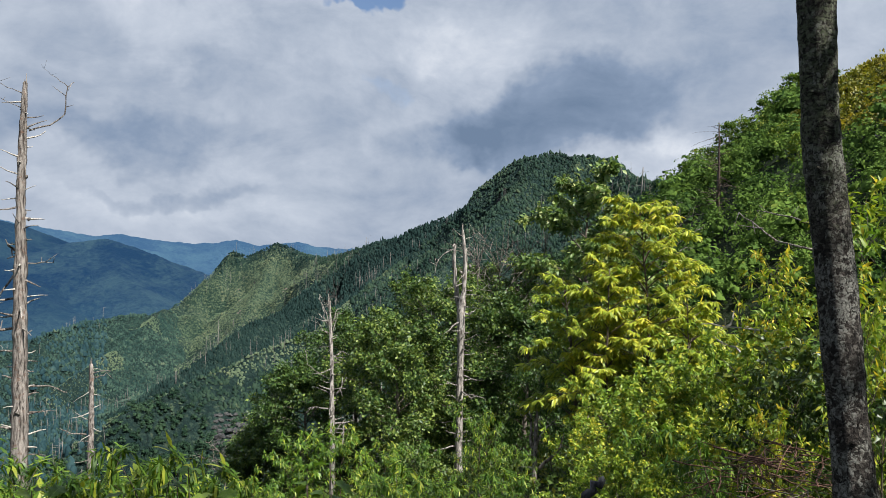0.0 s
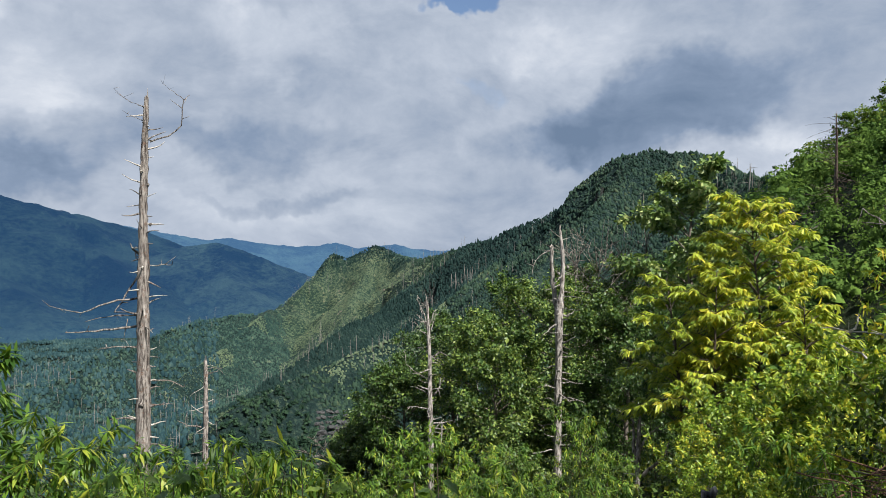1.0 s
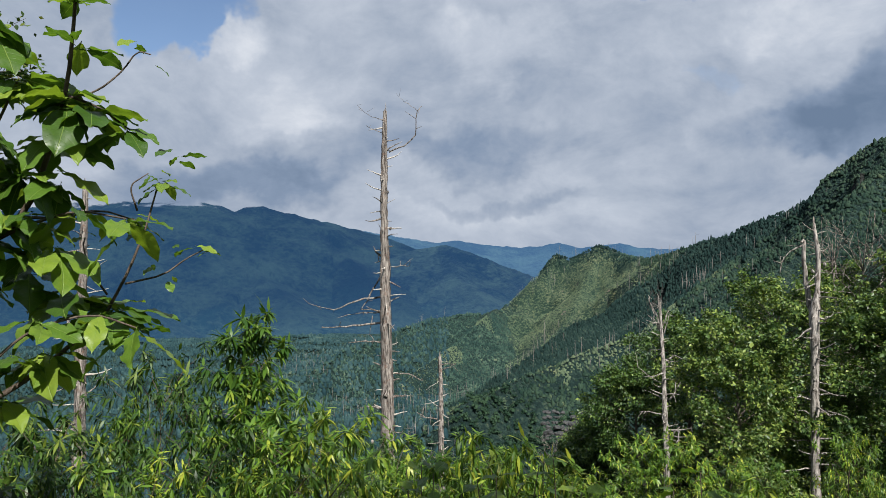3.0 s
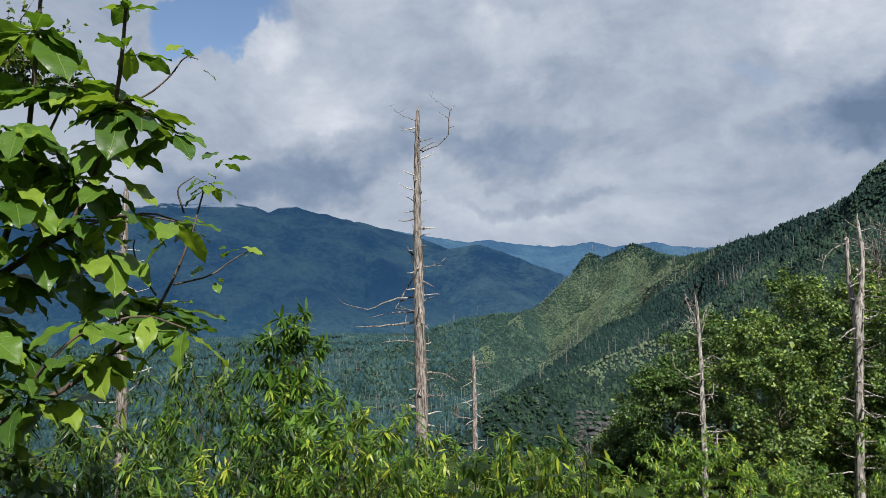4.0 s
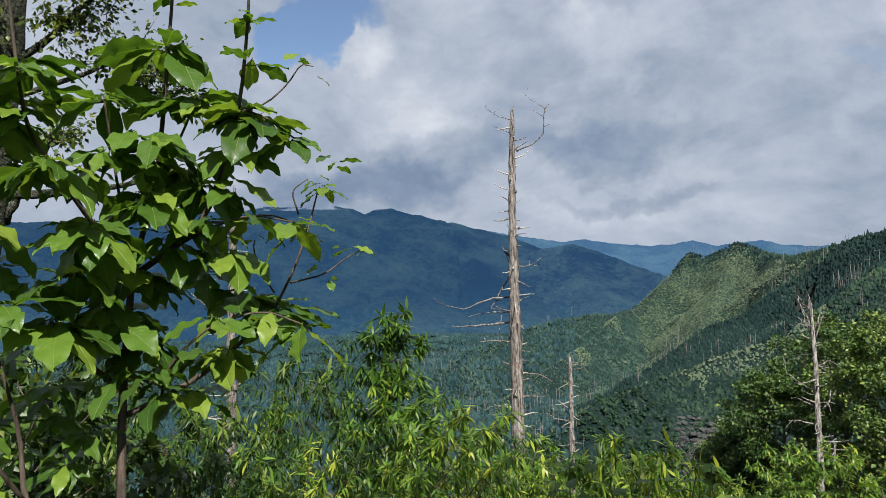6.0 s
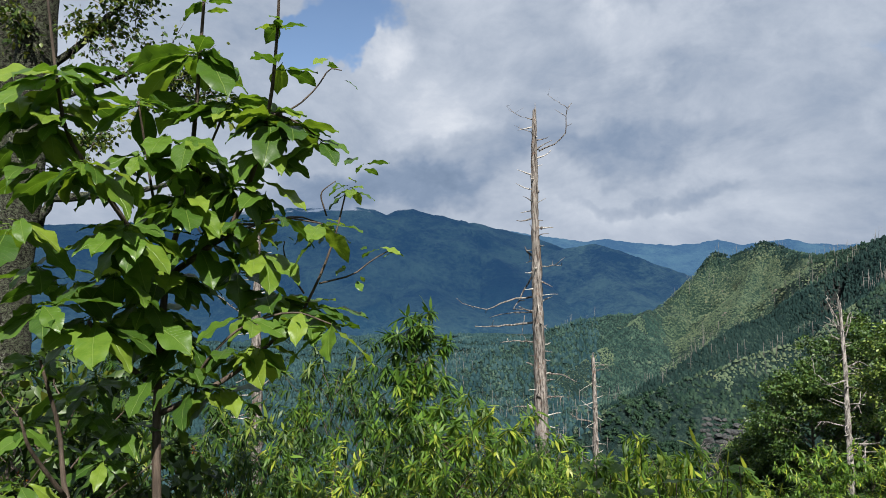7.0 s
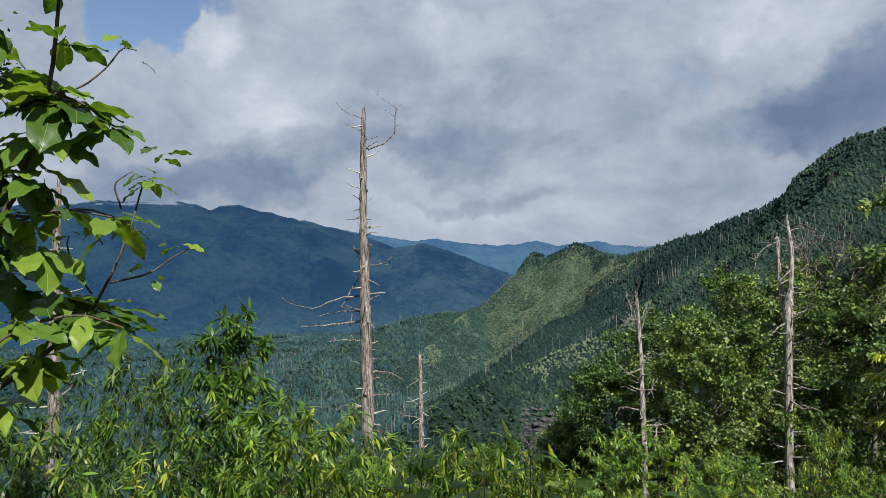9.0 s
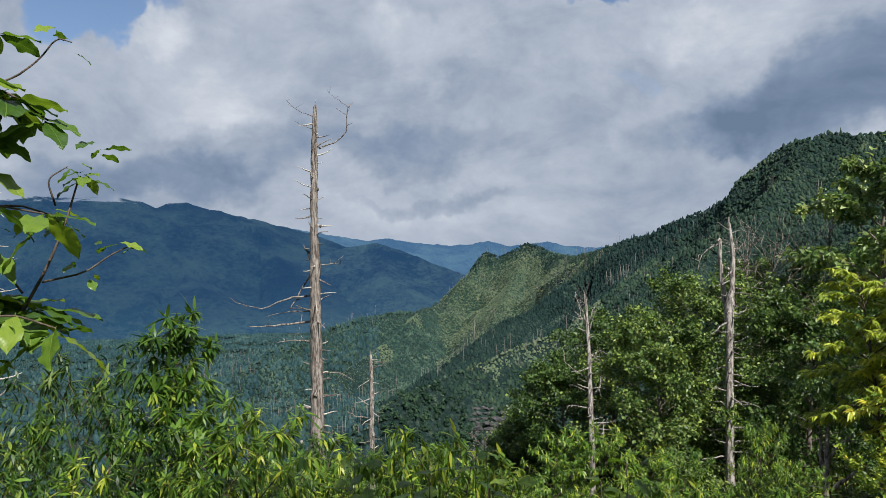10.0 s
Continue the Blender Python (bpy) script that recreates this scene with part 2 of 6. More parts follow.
def distance_material(name, low, high, air, amount, fade=None):
    """A range miles away, its blue air a glow added to the surface, its top fading out at the cloud base."""
    m, n = material(name)
    place = n.add("ShaderNodeTexCoord").outputs["Object"]
    broad_tone, tree = n.noise(place, 0.004, 5, 0.62), n.noise(place, 0.05, 4, 0.75)
    # the broad patches paint sunlit areas into the colour
    tone = n.math("MULTIPLY_ADD", n.math("SUBTRACT", tree.outputs["Fac"], 0.5), 1.0, n.math("MULTIPLY_ADD", n.math("SUBTRACT", broad_tone.outputs["Fac"], 0.5), 1.6, 0.47))
    col = n.ramp(tone, [(0.32, low), (0.70, high)])
    # lighter, greener tone low on the slopes, blending into the valley's colour
    low_down = n.math("MULTIPLY_ADD", n.math("SUBTRACT", broad_tone.outputs["Fac"], 0.5), 260.0, n.add("ShaderNodeSeparateXYZ", {0: place}).outputs[2])
    col = n.mix(n.span(low_down, -130, -260, 0.0, 0.7), col, n.ramp(tone, [(0.3, (0.008, 0.021, 0.020)), (0.7, (0.034, 0.060, 0.048))]))
    bump = n.add("ShaderNodeBump", {"Strength": 1.0, "Distance": 16.0, "Height": tree.outputs["Fac"]})
    skin = n.add("ShaderNodeBsdfPrincipled", {"Base Color": col, "Roughness": 0.9, "Specular IOR Level": 0.05, "Normal": bump.outputs[0]})
    # haze: an even blue glow given off by the slopes themselves
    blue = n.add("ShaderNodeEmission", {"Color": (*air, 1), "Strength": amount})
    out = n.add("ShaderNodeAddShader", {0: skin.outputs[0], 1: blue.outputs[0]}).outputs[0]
    if fade:
        z = n.add("ShaderNodeSeparateXYZ", {0: place}).outputs[2]
        mist = n.noise(n.vec("MULTIPLY", place, (1, 1, 1.6)), 0.009, 6, 0.62, 0.3)
        level = n.math("MULTIPLY_ADD", n.math("SUBTRACT", mist.outputs["Fac"], 0.5), fade[1] * 13.0, z)
        cover = n.span(level, fade[0] - fade[1], fade[0] + fade[1])
        out = n.add("ShaderNodeMixShader", {0: cover, 1: out, 2: n.add("ShaderNodeBsdfTransparent").outputs[0]}).outputs[0]
    n.add("ShaderNodeOutputMaterial", {"Surface": out})
    return m


GROUND = ground_material()
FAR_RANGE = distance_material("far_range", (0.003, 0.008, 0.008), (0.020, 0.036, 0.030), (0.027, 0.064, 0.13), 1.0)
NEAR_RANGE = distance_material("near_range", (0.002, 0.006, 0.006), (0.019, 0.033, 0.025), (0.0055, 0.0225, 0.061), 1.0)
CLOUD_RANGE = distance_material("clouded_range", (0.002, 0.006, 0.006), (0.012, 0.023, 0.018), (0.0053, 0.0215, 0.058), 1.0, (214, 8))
# far woods, ridge to valley: the air's blue is mixed into their greens
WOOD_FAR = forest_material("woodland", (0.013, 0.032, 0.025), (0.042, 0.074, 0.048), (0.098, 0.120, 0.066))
# lighter copy of the woodland: sun on the flank put into its colour
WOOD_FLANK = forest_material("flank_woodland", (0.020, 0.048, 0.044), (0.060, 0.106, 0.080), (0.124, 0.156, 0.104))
# bluer still: the haze over the valley is put into this colour
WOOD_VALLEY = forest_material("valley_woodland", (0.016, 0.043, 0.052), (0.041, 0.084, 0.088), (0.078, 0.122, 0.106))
WOOD_HILL = forest_material("hill_brush", (0.034, 0.076, 0.018), (0.125, 0.205, 0.036), (0.27, 0.29, 0.055))
# cloud shadow on the ridge put into this dark green; also colours scrub
WOOD_SHADE_AND_SCRUB = forest_material("conifer_woodland", (0.009, 0.024, 0.023), (0.021, 0.045, 0.040), (0.047, 0.073, 0.056))
# heath of the horn; along the spurs its pale tone stands in for sun
WOOD_HEATH_AND_LIT_SPURS = forest_material("heath", (0.080, 0.122, 0.080), (0.130, 0.168, 0.098), (0.190, 0.195, 0.116))
WOOD_MID = forest_material("young_woodland", (0.013, 0.034, 0.021), (0.050, 0.092, 0.050), (0.12, 0.155, 0.072))
DEADWOOD_FAR = bark_material("far_dead_wood", (0.10, 0.095, 0.09), (0.25, 0.235, 0.22), (0.2, 0.19, 0.18))
DEADWOOD = bark_material("silvered_dead_wood", (0.026, 0.020, 0.017), (0.29, 0.26, 0.235), (0.130, 0.078, 0.055), 1.5, 0.46, 0.85, 0.0, 0.04)
SILVER_WOOD = bark_material("silver_dead_wood", (0.050, 0.042, 0.037), (0.38, 0.35, 0.32), (0.22, 0.15, 0.115), 1.5, 0.42, 0.85, 0.0, 0.04)
PALE_WOOD = bark_material("bleached_branch", (0.187, 0.17, 0.153), (0.442, 0.408, 0.3655), (0.238, 0.2125, 0.187), 2.6, 0.4)
TWIG = bark_material("grey_twig", (0.075, 0.06, 0.048), (0.20, 0.17, 0.145), (0.26, 0.25, 0.23), 2.0, 0.35)


def birch_material(name="lichened_bark", shift=0.0, deep=1.0):
    """Old birch bark: small upright plates split by dark cracks, flaking across, with spots of pale lichen and some moss."""
    m, n = material(name)
    place = n.add("ShaderNodeTexCoord").outputs["Object"]
    bent = n.vec("ADD", place, n.vec("SCALE", n.vec("SUBTRACT", n.noise(place, 14, 4, 0.65).outputs["Color"], (0.5, 0.5, 0.5)), 0.07))
    cell = n.add("ShaderNodeTexVoronoi", {"Vector": n.vec("MULTIPLY", bent, (64, 64, 34)), "Scale": 1.0})
    edge = n.add("ShaderNodeTexVoronoi", {"Vector": n.vec("MULTIPLY", bent, (64, 64, 34)), "Scale": 1.0}, feature="DISTANCE_TO_EDGE").outputs["Distance"]
    own = n.add("ShaderNodeSeparateXYZ", {0: cell.outputs["Color"]}).outputs[0]
    grain = n.noise(place, 120, 6, 0.75).outputs["Fac"]
    flake = n.noise(n.vec("MULTIPLY", bent, (30, 30, 85)), 1.0, 6, 0.72, 0.3).outputs["Fac"]
    peel = n.noise(n.vec("MULTIPLY", bent, (9, 9, 60)), 1.0, 5, 0.7).outputs["Fac"]
    spot = n.noise(bent, 46, 6, 0.72, 0.3).outputs["Fac"]
    broad = n.noise(place, 4.5, 4, 0.6).outputs["Fac"]
    tone = n.math("MULTIPLY_ADD", n.math("SUBTRACT", flake, 0.5), 1.5, n.math("MULTIPLY_ADD", n.math("SUBTRACT", grain, 0.5), 0.9, own))
    col = n.ramp(tone, [(0.0, (0.010 * deep, 0.008 * deep, 0.007 * deep)), (0.45, (0.042 * deep, 0.035 * deep, 0.030 * deep)), (0.75, (0.085 * deep, 0.076 * deep, 0.066 * deep)), (1.0, (0.135 * deep, 0.125 * deep, 0.11 * deep))])
    pale = n.math("MULTIPLY_ADD", n.math("SUBTRACT", broad, 0.5), 1.3, n.math("MULTIPLY_ADD", own, 0.16, spot))
    col = n.mix(n.span(pale, 0.60 + shift, 0.68 + shift, 0.0, 0.85), col, n.ramp(grain, [(0.3, (0.13, 0.13, 0.115)), (0.7, (0.26, 0.255, 0.23))]))
    high = n.add("ShaderNodeSeparateXYZ", {0: place}).outputs[2]
    moss = n.math("MULTIPLY", n.span(n.math("ADD", high, n.math("MULTIPLY", spot, 1.2)), 2.6, 3.4), n.span(flake, 0.42, 0.56))
    col = n.mix(n.math("MULTIPLY", moss, 0.6), col, (0.11, 0.13, 0.075))
    crack = n.math("MAXIMUM", n.math("MULTIPLY", n.span(edge, 0.14, 0.02), n.span(flake, 0.62, 0.42)), n.span(peel, 0.60, 0.68, 0.0, 0.8))
    col = n.mix(n.math("MULTIPLY", crack, 0.85), col, (0.008, 0.006, 0.005))
    height = n.math("ADD", n.math("MULTIPLY_ADD", own, 0.5, n.math("MULTIPLY", grain, 0.35)), n.math("MULTIPLY_ADD", crack, -0.9, n.math("MULTIPLY", flake, 0.9)))
    bump = n.add("ShaderNodeBump", {"Strength": 1.0, "Distance": 0.016, "Height": height})
    skin = n.add("ShaderNodeBsdfPrincipled", {"Base Color": col, "Roughness": 0.92, "Specular IOR Level": 0.2, "Normal": bump.outputs[0]})
    n.add("ShaderNodeOutputMaterial", {"Surface": skin.outputs[0]})
    return m


BIRCH = birch_material()
# birch bark with the old trunks' shade put into its colour; knots too
DARKENED_BIRCH = birch_material("shade_darkened_bark", 0.13, 0.55)
STEM = bark_material("smooth_brown_stem", (0.0385, 0.028, 0.021), (0.098, 0.0735, 0.056), (0.154, 0.133, 0.112), 3.0, 0.35, 0.6)
CHAR = bark_material("charred_wood", (0.012, 0.013, 0.015), (0.05, 0.052, 0.06), (0.09, 0.09, 0.095), 3.0, 0.3)
BROWN = bark_material("dry_brown_stick", (0.042, 0.020, 0.014), (0.150, 0.082, 0.058), (0.19, 0.14, 0.115), 3.0, 0.3)

# ---- numbers: smooth noise, and the shape of the land ----
def lattice(ix, iy, seed):
    h = (ix.astype(np.int64) * 374761393 + iy.astype(np.int64) * 668265263 + seed * 1274126177) & 0x7FFFFFFF
    h = ((h ^ (h >> 13)) * 1103515245) & 0x7FFFFFFF
    return ((h ^ (h >> 16)) & 0xFFFF) / 65535.0


def smooth_noise(x, y, seed):
    ix, iy = np.floor(x), np.floor(y)
    fx, fy = x - ix, y - iy
    fx, fy = fx * fx * (3 - 2 * fx), fy * fy * (3 - 2 * fy)
    a, b = lattice(ix, iy, seed), lattice(ix + 1, iy, seed)
    c, d = lattice(ix, iy + 1, seed), lattice(ix + 1, iy + 1, seed)
    return (a * (1 - fx) + b * fx) * (1 - fy) + (c * (1 - fx) + d * fx) * fy


def billow(x, y, size, octaves, seed, ridged=False):
    """Fractal noise, about -1 to 1; ridged gives sharp crests between gullies."""
    total, weight, amount = 0, 0, 1.0
    for k in range(octaves):
        v = smooth_noise(x / size, y / size, seed + k * 17) * 2 - 1
        total = total + amount * ((1 - 2 * np.abs(v)) if ridged else v)
        weight, amount, size = weight + amount, amount * 0.5, size * 0.47
    return total / weight


def crest(points, slope):
    """A crest line through headings (az, el, metres), with sides that fall at the slope."""
    return [polar(*p) for p in points], slope


CRESTS = [
    # the hill over the lookout, and its crest on to the saddle
    crest([(-62, 15.0, 60), (-44, 15.6, 78), (-36, 14.3, 98), (-31, 12.8, 112), (-27.5, 11.0, 122), (-24.5, 7.4, 140), (-21.5, 5.6, 160), (-19.0, 4.2, 200)], 0.80),
    crest([(-19.0, 4.2, 200), (-18.4, 5.0, 380), (-15, 6.2, 540), (-13.6, 7.4, 590), (-11.5, 7.7, 620), (-8.7, 8.05, 650)], 0.80),
    # the great ridge down to the double horn
    crest([(-8.7, 8.15, 650), (-6.8, 7.6, 665), (-5.1, 6.9, 680), (-4.0, 5.2, 690), (-2.1, 3.65, 710), (-0.6, 2.8, 725), (1.7, 2.0, 745), (3.5, 1.1, 770), (5.4, 0.60, 800), (8.0, -0.42, 880)], 0.92),
    crest([(8.0, -0.42, 880), (10.0, -0.75, 980), (11.4, -0.45, 1050), (12.5, 0.0, 1090), (13.6, 0.30, 1100), (14.6, -0.15, 1110), (15.9, -0.62, 1120), (17.0, -0.3, 1130), (17.9, -1.3, 1110),
           (18.9, -2.4, 1090), (19.8, -3.3, 1070), (21.4, -4.6, 1050), (23, -5.2, 1020), (25.5, -5.4, 980), (27.6, -5.65, 950), (30, -6.3, 900), (34, -7.8, 830), (39, -10.5, 740)], 0.88),
    # ribs of the great face, and spurs that step down into the valley
    crest([(-8.7, 8.15, 650), (-6.2, 5.2, 580), (-2.5, 1.2, 510), (1.5, -2.6, 460)], 0.8),
    crest([(-11.5, 7.8, 620), (-9.8, 5.0, 545), (-7.5, 2.2, 480), (-4, -1.0, 430)], 0.8),
    crest([(-14, 7.2, 585), (-13, 4.4, 520), (-11, 1.8, 450)], 0.8),
    crest([(-4.2, 5.6, 688), (-1.8, 2.6, 640), (1.2, -0.4, 590), (4.5, -3.0, 540)], 0.8),
    crest([(6.5, -0.3, 815), (10.5, -3.1, 780), (13.2, -5.2, 740), (15.8, -6.3, 700), (18.4, -8.0, 660), (22, -10.6, 600), (27, -13.5, 540)], 0.72),
    crest([(1.0, 1.2, 730), (4.3, -1.8, 610), (6.8, -3.7, 560), (10.4, -6.7, 520), (14.0, -7.9, 490), (16.6, -9.3, 470), (20.5, -10.6, 440), (25, -12.6, 400)], 0.72),
    crest([(-5.5, 6.4, 665), (-3.5, 1.5, 560), (3, -5.0, 430), (8, -8.6, 380), (13.5, -12.2, 340), (15.5, -13.3, 325), (17.5, -14.5, 315), (21, -16.0, 290), (26, -18.6, 260)], 0.75),
    crest([(13.6, 0.0, 1100), (15.2, -3.5, 1000), (16.5, -6.0, 930), (18.5, -8.5, 860), (21, -10.2, 800)], 0.8),
    crest([(22, -4.8, 1035), (25, -7.6, 900), (29, -10.2, 780), (33, -12.5, 690)], 0.66),
    # the far wall of the valley
    crest([(80, -8.6, 1500), (66, -7.6, 1600), (58, -8.8, 1500), (50, -7.4, 1600), (45, -9, 1400), (40, -7.6, 1500), (34, -8.4, 1450)], 0.40),
    crest([(64, -5.0, 1100), (55, -7.5, 900), (47, -10.5, 760), (42, -12.5, 680)], 0.45),
]
NEAR_TO = 1750.0


def fall_from(lines, x, y):
    """The highest of the crests' sides over each place, and the distance to the crest that gives it."""
    best, off = np.full(x.shape, -1e9), np.full(x.shape, 1e9)
    for points, slope in lines:
        for p, q in zip(points[:-1], points[1:]):
            d = q[:2] - p[:2]
            s = np.clip(((x - p[0]) * d[0] + (y - p[1]) * d[1]) / (d @ d), 0, 1)
            far = np.hypot(x - p[0] - s * d[0], y - p[1] - s * d[1])
            z = p[2] + s * (q[2] - p[2]) - slope * far
            higher = z > best
            best, off = np.where(higher, z, best), np.where(higher, far, off)
    return best, off


def land(x, y):
    """Height of the ground."""
    x, y = np.asarray(x, float), np.asarray(y, float)
    r = np.hypot(x, y)
    here = np.minimum(0.17 * x - 0.27 * y, 3.0) - 0.0004 * np.clip(r - 30, 0, 250) ** 2 * (y > -20)
    here = np.where(r < 1.5, here * 0.3, here * (0.3 + 0.7 * np.clip((r - 1.5) / 3, 0, 1)))
    sides, off = fall_from(CRESTS, x, y)
    floor = -165 + 0.02 * np.abs(x) - 0.07 * np.clip(r - 900, 0, None)
    z = np.maximum(np.maximum(here, sides), floor)
    rough = np.clip(r * 0.055, 0.05, 40) * np.where(r < 130, 0.25 + 0.75 * r / 130, 1)
    calm = np.clip(off / 55, 0.08, 1)
    calm = np.where(z > sides + 0.5, 0.8, calm)
    gully = np.minimum(billow(x + 40 * billow(x, y, 150, 2, 91), y, 125, 4, 5, True) - 0.45, 0) * 1.5
    lump = billow(x, y, 9.0, 4, 33) + np.clip(r / 500, 0, 1.4) * 2.2 * billow(x, y, 31.0, 3, 35)
    return z + rough * calm * gully * 0.9 + np.clip(r * 0.006, 0.05, 0.9) * lump


FAR_CRESTS = [
    crest([(95, 2.0, 3900), (75, 2.6, 3700), (60, 3.0, 3500), (52, 4.2, 3350), (46, 4.3, 3300), (44.5, 3.9, 3300), (43.2, 2.9, 3300), (42.5, 3.5, 3300), (41.9, 3.85, 3300), (41.1, 3.8, 3300), (40.7, 3.4, 3305), (40.2, 2.6, 3310), (39.7, 3.2, 3315), (38.9, 3.2, 3320), (38.2, 2.6, 3330), (35.8, 2.45, 3350), (32.5, 1.6, 3400), (29, 0.3, 3300), (25, -1.5, 3200)], 0.40),
    crest([(46, 3.9, 3300), (44, 1.0, 2900), (41, -2.0, 2450), (38, -4.6, 2050)], 0.42),
    crest([(38.6, 3.2, 3320), (35.5, 0.5, 2900), (32, -2.2, 2450), (29.5, -4.4, 2150)], 0.42),
    crest([(58, 2.9, 3450), (56, 0.0, 2900), (52, -3.0, 2350), (50, -4.8, 2000)], 0.42),
]
MID_CRESTS = [
    crest([(38, -2.6, 2900), (33.5, -1.2, 2900), (30.7, -0.55, 2880), (28.4, 0.2, 2860), (26.1, 0.48, 2850), (24.3, -0.35, 2830), (22.1, -1.05, 2780), (20.8, -1.75, 2750), (19.5, -2.5, 2700), (17, -4.0, 2600)], 0.40),
    crest([(26.1, 0.45, 2850), (25, -2.0, 2500), (23, -4.2, 2200)], 0.40),
    crest([(22.1, -1.05, 2780), (20.5, -3.2, 2450), (19, -4.6, 2250)], 0.40),
]
SKY_CRESTS = [
    crest([(40, 1.64, 4350), (34, 1.74, 4350), (32.5, 1.64, 4350), (31, 1.34, 4350), (29.5, 1.12, 4350), (27, 0.66, 4350), (25, 0.86, 4350), (23, 0.48, 4350), (20, 0.22, 4350), (18.5, 0.26, 4350), (16.8, 0.54, 4350),
           (15, 0.09, 4350), (13.4, 0.29, 4350), (11.9, 0.48, 4350), (10.8, 0.16, 4350), (9.4, 0.02, 4350), (8.3, -0.06, 4350), (0, -0.16, 4350), (-20, 0.14, 4350), (-60, 0.14, 4350)], 0.34),
    crest([(22, -1.6, 3700), (19, -1.2, 3700), (17, -0.9, 3750), (14, -1.0, 3800), (10, -1.0, 3800)], 0.3),
]


def sheet(name, az, r, height, mat, label):
    """A sheet of ground over fans of headings and distances."""
    a, d = np.meshgrid(np.radians(az), r)
    x, y = -np.sin(a) * d, np.cos(a) * d
    z = height(x, y)
    v = np.stack([x, y, z], -1).reshape(-1, 3)
    rows, cols = a.shape
    i = (np.arange(rows - 1)[:, None] * cols + np.arange(cols - 1)).ravel()
    f = np.stack([i, i + cols, i + cols + 1, i + 1], 1)
    ob = new(name, fill_mesh(name, v, f, None, mat))
    ob.data.polygons.foreach_set("use_smooth", np.ones(len(f), bool))
    return tagged(ob, label, kind="structure")


def fill_mesh(name, v, quads, tris, mat):
    """A mesh straight from arrays."""
    mesh = bpy.data.meshes.new(name)
    quads = np.zeros((0, 4), int) if quads is None else np.asarray(quads, int).reshape(-1, 4)
    tris = np.zeros((0, 3), int) if tris is None else np.asarray(tris, int).reshape(-1, 3)
    mesh.vertices.add(len(v))
    mesh.vertices.foreach_set("co", np.asarray(v, np.float32).ravel())
    loops = np.concatenate([quads.ravel(), tris.ravel()])
    sizes = np.concatenate([np.full(len(quads), 4), np.full(len(tris), 3)])
    mesh.loops.add(len(loops))
    mesh.loops.foreach_set("vertex_index", loops.astype(np.int32))
    mesh.polygons.add(len(sizes))
    mesh.polygons.foreach_set("loop_start", (np.cumsum(sizes) - sizes).astype(np.int32))
    mesh.materials.append(mat)
    mesh.update(calc_edges=True)
    mesh.validate()
    return mesh


class Bag:
    """Gathers pieces of one mesh."""

    def __init__(self):
        self.v, self.q, self.t, self.count = [], [], [], 0

    def put(self, v, quads=None, tris=None):
        if quads is not None and len(quads):
            self.q.append(np.asarray(quads) + self.count)
        if tris is not None and len(tris):
            self.t.append(np.asarray(tris) + self.count)
        self.v.append(np.asarray(v, float))
        self.count += len(v)

    def mesh(self, name, mat, smooth=True):
        m = fill_mesh(name, np.concatenate(self.v), np.concatenate(self.q) if self.q else None, np.concatenate(self.t) if self.t else None, mat)
        m.polygons.foreach_set("use_smooth", np.full(len(m.polygons), smooth))
        return m

    def tube(self, points, radii, sides=6, rng=None, ragged=0.0):
        """A tapering limb along a line of points."""
        p, r = np.asarray(points, float), np.asarray(radii, float)
        t = np.gradient(p, axis=0)
        t /= np.linalg.norm(t, axis=1)[:, None] + 1e-9
        ref = np.array((0.0, 1.0, 0.0)) if abs(t[0][2]) > 0.8 else np.array((0.0, 0.0, 1.0))
        a = np.cross(t, ref)
        a /= np.linalg.norm(a, axis=1)[:, None] + 1e-9
        b = np.cross(t, a)
        ang = np.arange(sides) * TAU / sides
        rr = r[:, None] * np.ones(sides)
        if ragged and rng is not None:
            groove = 1 + ragged * rng.normal(size=sides)
            rr = rr * groove * (1 + ragged * 0.6 * rng.normal(size=rr.shape))
        ring = p[:, None] + rr[..., None] * (np.cos(ang)[None, :, None] * a[:, None] + np.sin(ang)[None, :, None] * b[:, None])
        v = np.concatenate([ring.reshape(-1, 3), p[-1:] + t[-1:] * r[-1], p[:1]])
        n, k = len(p), np.arange(sides)
        i = (np.arange(n - 1)[:, None] * sides + k).ravel()
        j = (np.arange(n - 1)[:, None] * sides + (k + 1) % sides).ravel()
        quads = np.stack([i, j, j + sides, i + sides], 1)
        last = (n - 1) * sides
        tris = np.concatenate([np.stack([last + k, last + (k + 1) % sides, np.full(sides, n * sides)], 1), np.stack([(k + 1) % sides, k, np.full(sides, n * sides + 1)], 1)])
        self.put(v, quads, tris)

    def leaves(self, shape, p, along, up, length, width):
        """Many leaves of one shape: their foot, their axis, their upper side, their size."""
        rows, quads, tris = shape
        along = along / (np.linalg.norm(along, axis=1)[:, None] + 1e-9)
        side = np.cross(up, along)
        side /= np.linalg.norm(side, axis=1)[:, None] + 1e-9
        top = np.cross(along, side)
        s = np.asarray(rows)
        v = p[:, None] + (s[None, :, 0, None] * along[:, None] + s[None, :, 2, None] * top[:, None]) * np.asarray(length)[:, None, None] + s[None, :, 1, None] * side[:, None] * np.asarray(width)[:, None, None]
        step = (np.arange(len(p)) * len(s))[:, None, None]
        self.put(v.reshape(-1, 3), (np.asarray(quads)[None] + step).reshape(-1, 4) if len(quads) else None, (np.asarray(tris)[None] + step).reshape(-1, 3) if len(tris) else None)


